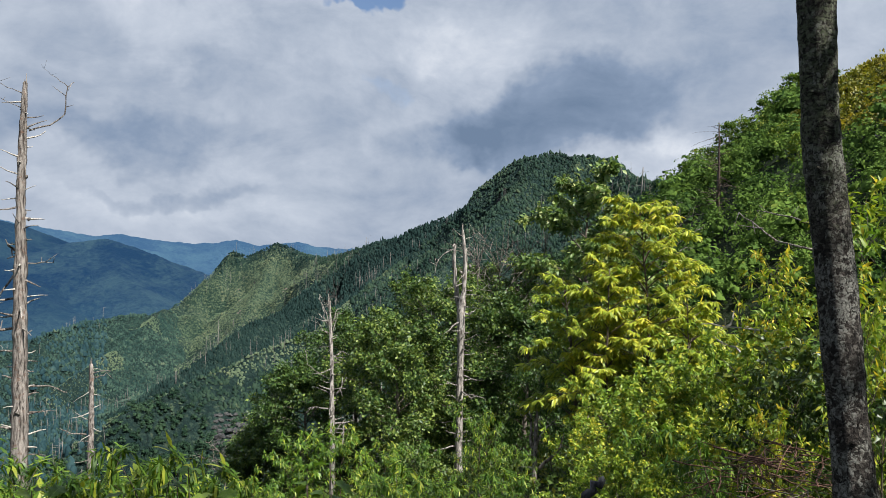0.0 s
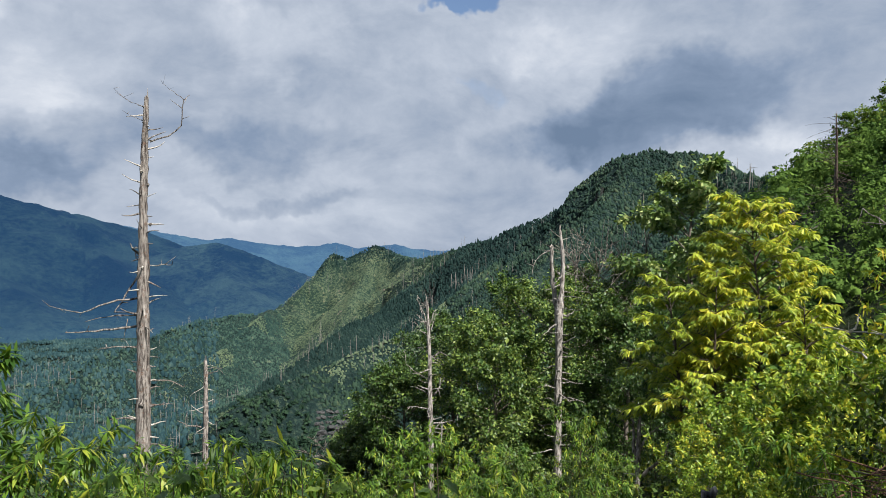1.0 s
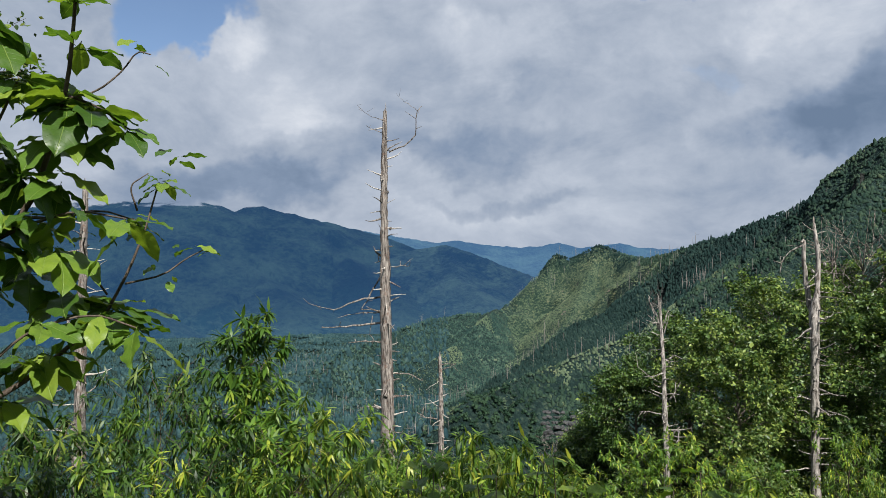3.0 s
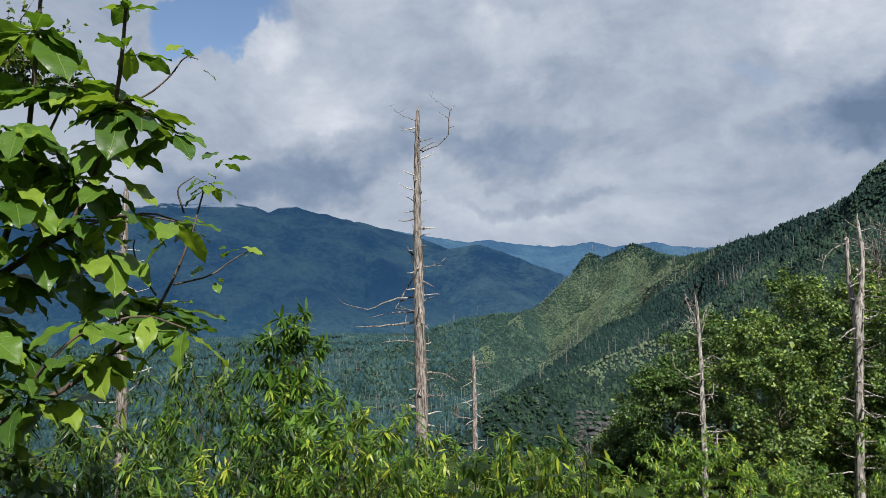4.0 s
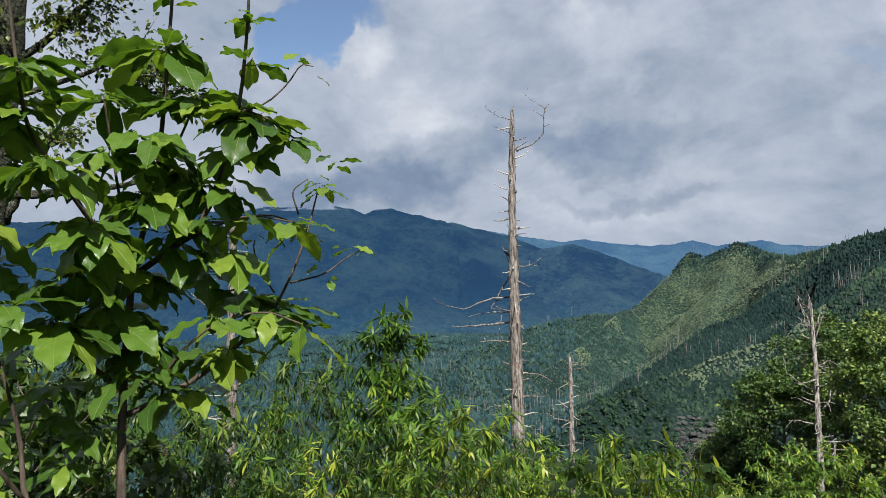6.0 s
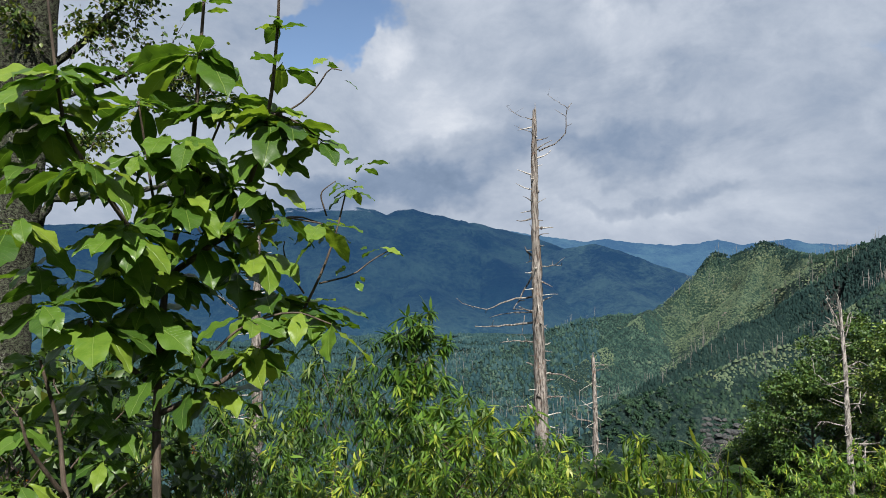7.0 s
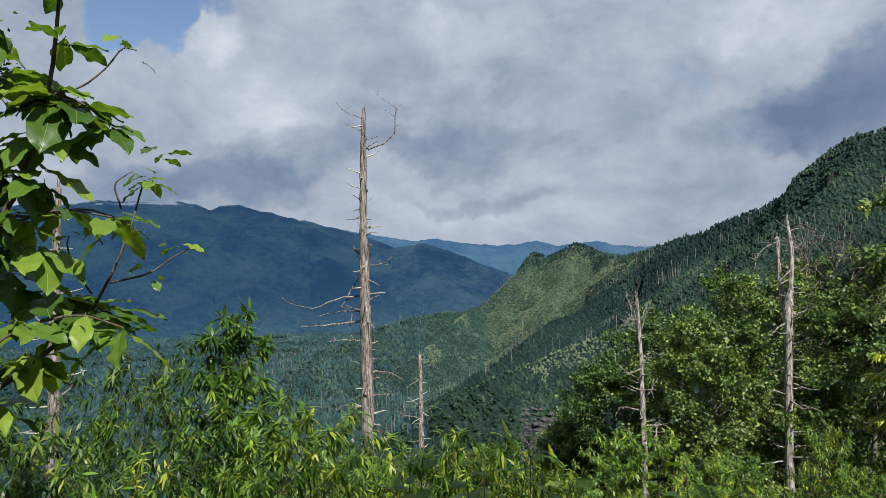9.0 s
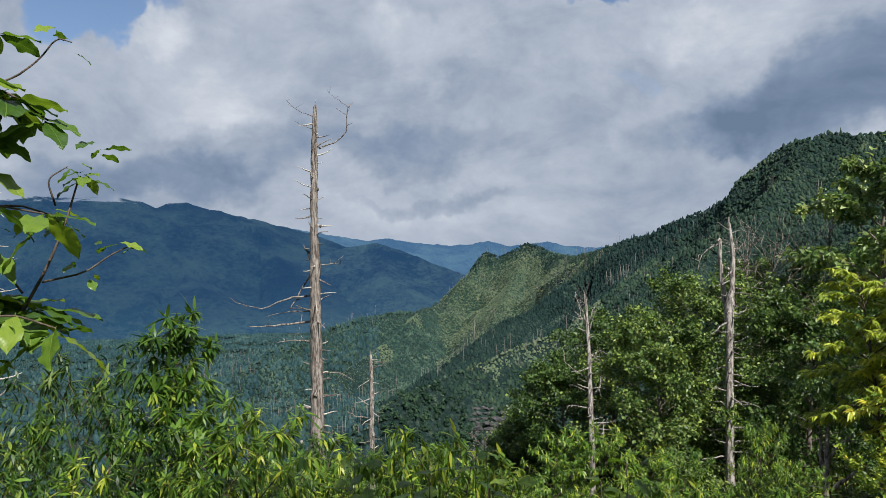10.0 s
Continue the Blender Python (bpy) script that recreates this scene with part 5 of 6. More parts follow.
for i in order:
    if len(spots) < 46 and all((x[i] - u) ** 2 + (y[i] - v) ** 2 > (1.6 + r[i] * 0.007) ** 2 for u, v in spots):
        spots.append((x[i], y[i]))
        dist, high = r[i], (z[i] - 1.6) / r[i]
        k = int(rng.choice([0, 1, 2, 3, 4], p=[0.25, 0.25, 0.12, 0.28, 0.10]))
        if a[i] < -26.5 and high > 0.16:
            continue
        size = rng.uniform(0.42, 0.78) * min(1.0, 0.35 + dist / 150)
        copy_thing(hill_kinds[k], pose(x[i], y[i], z[i] - 0.15, 0, 0, rng.uniform(0, 360)) @ Matrix.Scale(size, 4))
for az, kind in ((-19.8, 0), (-21.0, 1), (-22.6, 2), (-23.8, 0), (-25.0, 2), (-26.2, 1), (-26.9, 2), (-27.8, 2), (-29.0, 0)):
    # open-crowned trees along the hill's skyline
    d = np.linspace(45, 190, 300)
    sx, sy = -math.sin(radians(az)) * d, math.cos(radians(az)) * d
    k = int(np.argmax((land(sx, sy) - 1.6) / d))
    copy_thing(hill_kinds[kind], pose(sx[k], sy[k], float(land(sx[k], sy[k])) - 0.3, 0, 0, rng.uniform(0, 360)) @ Matrix.Scale(rng.uniform(0.0062, 0.0085) * d[k], 4))
for spare in hill_kinds:
    for o in (*spare.children_recursive, spare):
        bpy.data.objects.remove(o)


def heath(name, rng, inner, outer, az, gap, mat, label, size=0.55, low=-9.0):
    """Low growth in tussocks of leaves over a slope."""
    x, y, z, r, a = scatter(rng, inner, outer, *az, gap)
    pick = open_to_lookout(x, y, z, 0.01) & ((z - 1.6) / r > low)
    p = np.stack([x, y, z], 1)[pick]
    n = 21
    q = np.repeat(p, n, 0) + rng.normal(0, 1, (len(p) * n, 3)) * (size, size, size * 0.45) + (0, 0, size * 0.5)
    bag = Bag()
    far = np.repeat(np.hypot(p[:, 0], p[:, 1]), n)
    grow = np.clip(far / 90, 0.35, 1.2) * np.exp(rng.normal(0, 0.25, len(q)))
    bag.leaves(FLECK, q, rng.normal(size=q.shape) + (0, 0, 0.4), rng.normal(0, 0.6, q.shape) + (0, 0, 1), 0.42 * grow, 0.26 * grow)
    return tagged(new(name, bag.mesh(name, mat, False)), label, "undergrowth", kind="stuff")


def on_high_cliff(a, r):
    """The golden heath and bare rock high on the hill."""
    x, y = -np.sin(np.radians(a)) * r, np.cos(np.radians(a)) * r
    return (a < -28.3) & ((land(x, y) - 1.6) / r > 0.15 + 0.05 * billow(x, y, 14, 2, 47))


woods("hill_woodland", R(79), 13, 215, 2.7, 1.85, WOOD_HILL, "bright green brush and young trees on the hillside", az=(-41, -4), thin=0.35, slack=0.02, lumps=6, sprays=40, leaf=0.32, heart=0.42, tall=1.15, only=lambda a, r: ((a < -14) & (r > 16 + 0.8 * (a + 40)) | (r > 45)) & ~on_high_cliff(a, r))
heath("gold_heath", R(78), 60, 190, (-42, -26.5), 0.8, HILL_GOLD, "golden yellow heath on the high cliffs", low=0.155)


# --- rock ---
def rock_material(name, dark, mid, pale):
    m, n = material(name)
    place = n.add("ShaderNodeTexCoord").outputs["Object"]
    band = n.noise(n.vec("MULTIPLY", place, (0.25, 0.25, 1.6)), 1.0, 6, 0.7, 0.6)
    fine = n.noise(place, 2.2, 6, 0.7)
    col = n.ramp(band.outputs["Fac"], [(0.3, dark), (0.55, mid), (0.75, pale)])
    col = n.mix(n.span(fine.outputs["Fac"], 0.52, 0.66, 0, 0.6), col, (0.07, 0.085, 0.045))
    bump = n.add("ShaderNodeBump", {"Strength": 1.0, "Distance": 0.5, "Height": n.math("ADD", band.outputs["Fac"], fine.outputs["Fac"])})
    skin = n.add("ShaderNodeBsdfPrincipled", {"Base Color": col, "Roughness": 0.9, "Specular IOR Level": 0.2, "Normal": bump.outputs[0]})
    n.add("ShaderNodeOutputMaterial", {"Surface": skin.outputs[0]})
    return m


ROCK = rock_material("lichened_grey_rock", (0.016, 0.017, 0.019), (0.052, 0.053, 0.057), (0.115, 0.113, 0.108))
PALE_ROCK = rock_material("reddish_rock", (0.10, 0.085, 0.075), (0.20, 0.165, 0.145), (0.30, 0.25, 0.22))


def outcrop(name, place, size, seed, label, count=7, squash=(1.3, 1.3, 0.8), mat=None):
    rng = R(seed)
    p = np.array(place, float)
    z = float(land(p[0], p[1]))
    root_at = np.array((p[0], p[1], z))
    root = thing(name, root_at, label, "rock", "rock outcrops")
    for k in range(count):
        off = rng.normal(0, 1, 3) * (1.1, 1.1, 0.12) * size
        q = root_at + off
        q[2] = float(land(q[0], q[1])) - size * 0.15
        bag = Bag()
        boulder(bag, q - root_at, size * rng.uniform(0.55, 1.1), rng, squash)
        part("boulder", bag, mat or ROCK, root, smooth=False)
    return root


for (az, el), size, seed, count in (
    ((-30.33, 13.55), 1.3, 81, 6), ((-31.71, 13.95), 1.1, 82, 5), ((-31.79, 6.39), 1.1, 83, 7), ((-31.10, 7.22), 0.9, 84, 5), ((-31.94, 8.34), 0.9, 85, 4), ((-32.55, 14.21), 1.3, 80, 5),
):
    outcrop("rock_outcrop", on_land(az, el), size, seed, "dark grey rock outcrop jutting from a green hillside", count)
for (az, el), size, seed, count in (((1.35, -1.24), 2.0, 90, 4), ((3.4, 0.2), 1.8, 89, 4)):
    outcrop("rock_outcrop", on_land(az, el, 150), size, seed, "grey rock face among mountain woods", count)
for (az, el), size, seed, count in (((16.38, -5.20), 2.4, 91, 7), ((16.45, -4.4), 1.6, 92, 4), ((16.5, -3.6), 1.3, 93, 3), ((17.3, -4.5), 1.4, 94, 3), ((13.0, -3.6), 1.4, 95, 3)):
    outcrop("rock_scar", on_land(az, el, 150), size, seed, "pale reddish rock scar in yellow-green heath", count, mat=PALE_ROCK)


def cliff(label, spots, seed):
    """A cliff of weathered ledges: flat blocks stepped up the slope."""
    rng = R(seed)
    at = np.array([(p[0], p[1], float(land(p[0], p[1]))) for p in spots])
    root = thing("rock_cliff", at[np.argmin(at[:, 2])], label, "rock", "rock outcrops")
    base = np.array(root.location)
    for p in at:
        bag = Bag()
        boulder(bag, p - base + rng.normal(0, 0.5, 3) * (1, 1, 0.4), rng.uniform(1.5, 2.6), rng, (1.15, 1.15, 0.62))
        part("ledge", bag, ROCK, root, smooth=False)


for k, (label, spots) in enumerate(CLIFFS.items()):
    cliff(label, spots, 96 + k)

# --- bushes and saplings close below the lookout ---
def sapling_kind(seed, label, mat, name="cherry_sapling", **kw):
    rng = R(seed)
    args = dict(height=2.6, base=0.18, radius=0.75, limbs=22, rise=0.75, twigs=4, trunk_r=0.016, per=13, shape=LANCE, length=0.125, width=0.029, droop=0.62, loose=0.02, tufts=name == "cherry_sapling", turned=2 if name == "cherry_sapling" and mat is WILLOW_LEAF else 0,
                profile=lambda u: 0.25 + 0.85 * math.sqrt(1 - u))
    args.update(kw)
    return broadleaf(name, (0, 0, -400), rng, label, mat, bark=STEM, group=name.replace("_", " ") + "s", category="sapling", fine=False, **args)


cherry = [
    sapling_kind(101, "green cherry sapling with narrow drooping leaves", WILLOW_LEAF),
    sapling_kind(102, "bushy green cherry sapling with narrow drooping leaves", WILLOW_LEAF, radius=1.1, height=2.2, limbs=26),
    sapling_kind(103, "slender green cherry sapling with hanging leaves", CHERRY_LEAF, radius=0.52, height=3.0, limbs=40, base=0.34, per=16, rise=0.85, twigs=3, turned=0, profile=lambda u: 0.30 + 0.75 * math.sin(math.pi * min(0.35 + 0.65 * u, 1))),
    sapling_kind(104, "light green cherry sapling with narrow leaves", LIGHT_CHERRY, radius=0.95, height=2.2, limbs=24),
]
shrub = [
    sapling_kind(111, "green leafy shrub with broad leaves", MIXED_LEAF, "leafy_shrub", height=1.7, radius=1.0, limbs=24, twigs=5, shape=FLECK, length=0.068, width=0.034, droop=0.25, per=26, base=0.06),
    sapling_kind(112, "yellow-green leafy shrub on the slope", MIXED_LEAF, "leafy_shrub", height=1.4, radius=1.1, limbs=26, twigs=5, shape=FLECK, length=0.062, width=0.031, droop=0.25, per=28, base=0.05),
    sapling_kind(113, "bushy light green cherry with narrow leaves", LIGHT_CHERRY, height=1.5, radius=0.85, limbs=26, base=0.08),
    sapling_kind(115, "tall shrub with drooping yellow-green leaves", TURNING_LEAF, "tall_shrub", height=3.4, radius=1.0, limbs=30, twigs=4, shape=LANCE, length=0.115, width=0.036, droop=0.45, per=11, base=0.2),
    sapling_kind(114, "shrub with long yellowing leaves", TURNING_LEAF, "yellow_shrub", height=2.0, radius=0.9, limbs=24, twigs=5, shape=LANCE, length=0.10, width=0.034, droop=0.35, per=13, base=0.10),
    sapling_kind(116, "dark green shrub with broad leaves, darkened as in shade", SHADE_LEAF, "leafy_shrub", height=1.6, radius=0.95, limbs=20, twigs=4, shape=OVAL, length=0.08, width=0.038, droop=0.35, per=16, base=0.10),
]


def set_out(kind, tip, rng, base_height, turn=None, wide=1.0):
    """Set a copy so that its tip comes to the given place."""
    f = foot(tip[0], tip[1], 0.05)
    s = max(tip[2] - f[2], 0.35) / (base_height * 1.06)
    w = s * wide if s < 1.6 else (1.6 + 0.4 * (s - 1.6)) * wide
    return copy_thing(kind, Matrix.LocRotScale(Vector(f), Euler((rng.normal(0, 0.05), rng.normal(0, 0.05), rng.uniform(0, TAU) if turn is None else turn)), Vector((w, w, s))))


rng = R(120)
H_CHERRY, H_SHRUB = (2.6, 2.2, 3.0, 2.2), (1.7, 1.4, 1.5, 3.4, 2.0, 1.6)
for tip, k, wide in (
    ((-4.46, 4.96, 1.08), 2, 1.0), ((-4.20, 5.10, 0.62), 2, 0.9), ((-7.52, 6.39, -0.01), 1, 0.8), ((-6.10, 5.69, -0.02), 0, 0.8),
    ((-6.91, 5.49, -0.14), 2, 0.8), ((-3.40, 4.68, 0.08), 3, 1.0), ((-3.42, 4.18, 0.17), 3, 1.0), ((-3.83, 3.64, 0.10), 1, 0.9), ((-5.71, 4.10, 0.04), 0, 0.9), ((-5.31, 3.45, 0.13), 1, 0.9),
    ((-5.92, 3.43, 0.10), 1, 0.9), ((-6.12, 3.10, 0.16), 1, 0.9), ((-5.85, 2.59, 0.40), 0, 0.9), ((-8.61, 3.99, 0.92), 2, 0.7), ((-6.97, 2.64, 0.68), 0, 0.9), ((-5.62, 1.92, 0.63), 1, 0.9),
    ((-3.67, 3.06, 0.15), 3, 0.8), ((-3.22, 3.48, 0.04), 3, 0.8), ((-4.18, 2.36, 0.20), 1, 0.8), ((-3.92, 2.74, 0.15), 1, 0.7), ((-4.71, 1.89, 0.41), 1, 0.8),
    ((-7.08, 11.48, -2.17), 0, 1.0), ((-5.91, 8.76, -1.47), 1, 1.0), ((-6.95, 12.62, -2.56), 1, 1.0), ((-4.43, 6.22, -0.80), 3, 1.0), ((-3.79, 6.02, -0.77), 0, 1.0), ((-4.06, 7.51, -1.25), 3, 1.0), ((-5.32, 11.23, -2.23), 2, 0.9),
    ((-1.93, 11.84, -1.75), 3, 1.1), ((-1.41, 11.94, -1.67), 3, 1.0), ((-2.22, 11.20, -1.89), 3, 1.0), ((-0.80, 12.42, -2.05), 3, 1.0), ((-0.22, 13.43, -2.29), 3, 1.0), ((1.17, 14.55, -1.88), 0, 0.9), ((1.16, 12.43, -2.03), 3, 0.7), ((0.95, 12.60, -1.55), 3, 0.8), ((1.55, 12.00, -1.90), 3, 0.8),
    ((0.22, 10.42, -1.88), 3, 1.1), ((-0.84, 9.89, -1.71), 3, 1.1), ((-2.43, 10.07, -1.89), 3, 1.0), ((-2.88, 9.94, -1.91), 3, 1.0), ((0.81, 14.37, -2.61), 1, 0.8),
    ((3.79, 16.78, -1.76), 1, 0.8), ((3.15, 18.02, -1.28), 1, 0.8), ((4.73, 17.28, -0.57), 1, 0.8),
):
    set_out(cherry[k], tip, rng, H_CHERRY[k], wide=wide)
for tip, k, wide in (
    ((2.39, 9.44, -0.82), 0, 1.0), ((3.05, 9.86, -0.56), 1, 1.0), ((3.57, 9.75, -0.33), 0, 1.0), ((4.12, 10.12, -0.15), 1, 1.0), ((2.58, 7.36, -0.40), 2, 1.0), ((2.17, 7.41, -0.66), 0, 1.0), ((2.96, 7.25, -0.30), 0, 1.0),
    ((3.62, 8.13, -0.16), 0, 0.9), ((4.48, 8.97, 0.51), 4, 0.8), ((4.53, 8.44, 1.13), 3, 0.8), ((5.64, 10.70, 1.62), 3, 0.7), ((4.08, 8.56, 0.27), 1, 0.9),
    ((3.90, 5.93, 1.97), 3, 0.7), ((3.43, 5.06, 1.51), 3, 0.6), ((5.49, 8.45, 2.47), 3, 0.8), ((2.53, 4.94, 0.40), 4, 0.55), ((2.08, 4.92, 0.04), 2, 0.7), ((2.03, 7.87, -1.00), 1, 1.0), ((2.07, 5.91, -0.34), 0, 0.9),
    ((3.67, 6.57, 0.60), 5, 0.9), ((3.11, 5.82, 0.52), 5, 0.7), ((2.97, 5.40, 0.38), 5, 0.7), ((2.48, 5.84, -0.07), 0, 0.7), ((3.90, 5.92, 1.10), 3, 0.6), ((3.48, 5.52, 0.58), 5, 0.8), ((3.19, 4.64, 0.68), 5, 0.8),
    ((-2.21, 5.25, -0.29), 2, 0.9), ((-1.84, 4.91, -0.07), 2, 0.6), ((-1.93, 5.85, -0.48), 2, 0.8), ((3.24, 14.12, -2.39), 2, 0.8), ((3.48, 13.27, -1.38), 1, 1.0), ((-0.15, 7.55, -0.98), 2, 0.9), ((0.84, 7.54, -0.96), 2, 0.9),
    ((-4.81, 8.22, -1.39), 2, 1.0), ((-3.42, 7.82, -1.18), 2, 1.0), ((-3.33, 8.87, -1.52), 2, 1.0), ((-4.19, 1.50, 0.86), 5, 0.9), ((-3.72, 1.22, 0.70), 5, 0.9), ((-4.15, 1.72, 0.57), 5, 0.8),
):
    set_out(shrub[k], tip, rng, H_SHRUB[k], wide=wide)
for spare in cherry + shrub:
    for o in (*spare.children_recursive, spare):
        bpy.data.objects.remove(o)
heath("undergrowth", R(121), 2.6, 40, (-44, 80), 0.58, UNDER_LEAF, "tangled green undergrowth covering the slope", size=0.22)

# --- bare shrubs behind the forked trunk ---
def bare_shrub(place, height, seed, label):
    rng = R(seed)
    tip = np.array(place, float)
    f = foot(tip[0], tip[1])
    root = thing("bare_tree", f, label, "dead tree", "bare grey trees")
    (trunk, radii), arms, lines = tree_frame(rng, tip[2] - f[2], 0.45, height, 14, 0.9, twigs=8, trunk_r=0.07)
    bag = Bag()
    bag.tube(trunk, radii, 7, rng, 0.05)
    part("trunk", bag, DEADWOOD, root)
    bag = Bag()
    for arm, r in arms:
        bag.tube(arm, r * 1.2, 5)
    for p, q in lines:
        bag.tube(line(p, q + (q - p) * 0.8, 4, rng, 0.1), (0.016, 0.013, 0.010, 0.005), 3)
    part("branchwork", bag, DEADWOOD, root)
    return root


for tip, wide, seed in (((2.42, 27.91, 1.56), 2.3, 131), ((3.79, 29.78, 1.70), 1.6, 132), ((4.77, 30.65, 2.21), 0.7, 133), ((1.67, 28.96, 1.67), 1.5, 134), ((19, 57, 5), 2.2, 135), ((43, 143, 15), 1.6, 136), ((-17, 55, -15), 2.4, 137)):
    bare_shrub(tip, wide, seed, "leafless grey tree with tangled twigs")

# --- the fallen limbs and the brush pile by the near trunk ---
def limb(name, pts, ra, rb, mat, label, seed, twigs=4):
    rng = R(seed)
    p = np.array(pts, float)
    dense = [p[0]]
    for u, v in zip(p[:-1], p[1:]):
        dense += [u + (v - u) * f + rng.normal(0, 0.012, 3) for f in (0.34, 0.67, 1.0)]
    dense = np.array(dense)
    bag = Bag()
    bag.tube(dense - dense[0], np.linspace(ra, rb, len(dense)), 7, rng, 0.06)
    for _ in range(twigs):
        j = rng.integers(2, len(dense))
        d = unit(rng.normal(size=3)) * rng.uniform(0.08, 0.3)
        bag.tube([dense[j] - dense[0], dense[j] - dense[0] + d], (rb * 1.1, rb * 0.4), 4)
    ob = new(name, bag.mesh(name, mat))
    ob.location = tuple(dense[0])
    return tagged(ob, label, "branch", "bare branches")


limb("dead_limb", [(4.64, 8.43, 0.50), (4.26, 8.82, 0.32), (4.14, 8.87, 0.28), (4.04, 9.15, 0.40), (3.86, 9.67, 0.53)], 0.022, 0.008, PALE_WOOD, "pale dead limb lying over green shrubs", 141)
limb("dead_limb", [(4.69, 8.88, 0.61), (4.25, 9.30, 0.60), (3.86, 9.79, 0.62)], 0.016, 0.006, PALE_WOOD, "pale dead limb lying over green shrubs", 142)
limb("dead_limb", [(4.09, 9.37, 0.59), (4.16, 9.35, 0.69), (4.18, 9.36, 0.84)], 0.014, 0.008, PALE_WOOD, "pale dead limb lying over green shrubs", 143, 0)
limb("dead_limb", [(5.91, 10.55, 1.69), (5.59, 11.06, 1.81), (5.44, 11.34, 2.03), (5.34, 11.92, 2.34)], 0.020, 0.008, DEADWOOD, "thin bleached limb reaching out from the hillside", 144)
limb("dead_limb", [(5.90, 10.55, 2.10), (5.71, 10.87, 2.21), (5.39, 11.35, 2.34)], 0.018, 0.007, DEADWOOD, "thin bleached limb reaching out from the hillside", 145)
limb("dead_limb", [(5.44, 11.23, 2.03), (5.25, 11.75, 2.11)], 0.012, 0.005, DEADWOOD, "thin bleached limb reaching out from the hillside", 146, 1)
limb("charred_branch", [(1.48, 5.99, -0.54), (1.55, 6.00, -0.46), (1.64, 6.01, -0.38)], 0.045, 0.035, CHAR, "charred dark stub of a branch among shrubs", 147, 0)
limb("dead_limb", [(-5.43, 6.20, -0.44), (-5.58, 6.10, -0.34), (-5.87, 6.13, -0.28)], 0.016, 0.006, DEADWOOD, "pale dead limb showing between saplings", 148)


def brush_pile(centre, seed):
    """A heap of cut brown twigs, each stick its own piece."""
    rng = R(seed)
    c = np.array(centre, float)
    f = np.array((c[0], c[1], float(land(c[0], c[1]))))
    root = thing("brush_pile", f, "heap of dry reddish-brown twigs at a tree's foot", "brush pile")
    high = c[2] - f[2]
    for _ in range(300):
        q = rng.normal(0, 1, 3) * (0.26, 0.20, 0)
        q[2] = max(0.03, high * math.exp(-(q[0] ** 2 + q[1] ** 2) * 0.8) * rng.uniform(0.45, 1.05))
        a = rng.uniform(0, TAU)
        d = np.array((math.cos(a), math.sin(a), rng.normal(0, 0.22))) * rng.uniform(0.06, 0.20)
        bag = Bag()
        bag.tube(line(q - d, q + d, 5, rng, 0.10), np.linspace(0.0042, 0.0016, 5) * rng.uniform(0.5, 1.4), 4)
        part("stick", bag, BROWN if rng.random() < 0.86 else TWIG, root)


brush_pile((2.15, 3.89, 0.48), 151)

# --- the lichened trunk beside the lookout ---
def big_trunk(name, pts, radii, seed, label, limbs_at=(), mat=None):
    rng = R(seed)
    p = np.array(pts, float)
    f = np.array((p[0][0], p[0][1], float(land(p[0][0], p[0][1])) - 0.15))
    root = thing(name, f, label, "tree")
    s = np.linspace(0, 1, 110)
    t = np.linspace(0, 1, len(p))
    axis = np.stack([np.interp(s, t, p[:, k]) for k in range(3)], 1)
    axis[1:-1] += (axis[2:] + axis[:-2] - 2 * axis[1:-1]) * 0.5
    axis[0] = f
    r = np.interp(s, t, radii) * (1 + 0.03 * np.sin(s * 31 + seed) + rng.normal(0, 0.012, 110))
    bag = Bag()
    bag.tube(axis - f, r, 36, rng, 0.02)
    part("trunk", bag, mat or BIRCH, root)
    for line_pts, ra, rb in limbs_at:
        q = np.array(line_pts, float) - f
        dense = [q[0]]
        for u, v in zip(q[:-1], q[1:]):
            dense += [u + (v - u) * k + rng.normal(0, 0.010, 3) for k in (0.34, 0.67, 1.0)]
        bag = Bag()
        bag.tube(dense, np.linspace(ra, rb, len(dense)), 8, rng, 0.05)
        part("limb", bag, mat or BIRCH, root)
    return root, f


birch_root, birch_foot = big_trunk("birch_tree", [(1.95, 2.85, 0.57), (1.95, 2.86, 0.61), (1.96, 2.96, 1.02), (1.95, 3.03, 1.55), (1.90, 3.07, 2.13), (1.86, 3.05, 2.76), (1.82, 3.02, 3.49), (1.77, 2.99, 4.46)],
          [0.092, 0.082, 0.077, 0.083, 0.079, 0.078, 0.072, 0.055], 161, "mottled grey lichened birch trunk standing beside the lookout", [
    ([(1.82, 3.02, 3.49), (1.48, 2.63, 3.73), (1.07, 2.29, 3.99)], 0.045, 0.02),
    ([(1.79, 2.98, 3.77), (1.78, 2.49, 3.87), (1.72, 2.03, 3.90)], 0.045, 0.02),
    ([(1.77, 2.96, 3.99), (1.34, 2.00, 3.86), (1.02, 1.41, 4.02)], 0.04, 0.018),
])
# crown added out of view, spread sunwards so that it shades the trunk
rng = R(162)
boughs = []
for _ in range(230):
    a, d, h = rng.uniform(0, TAU), 2.9 * math.sqrt(rng.random()), rng.uniform(5.4, 8.0)
    p = birch_foot + (math.cos(a) * d + 1.7, math.sin(a) * d - 1.5, h)
    boughs.append((p - birch_foot, p + rng.normal(0, 0.32, 3) - birch_foot))
bag = Bag()
leaf_crown(bag, rng, boughs, 30, OVAL, 0.115, 0.078, 0.3, 0.14)
part("crown", bag, DARK_LEAF, birch_root, "unseen small green leaves high overhead, added to shade the trunk")
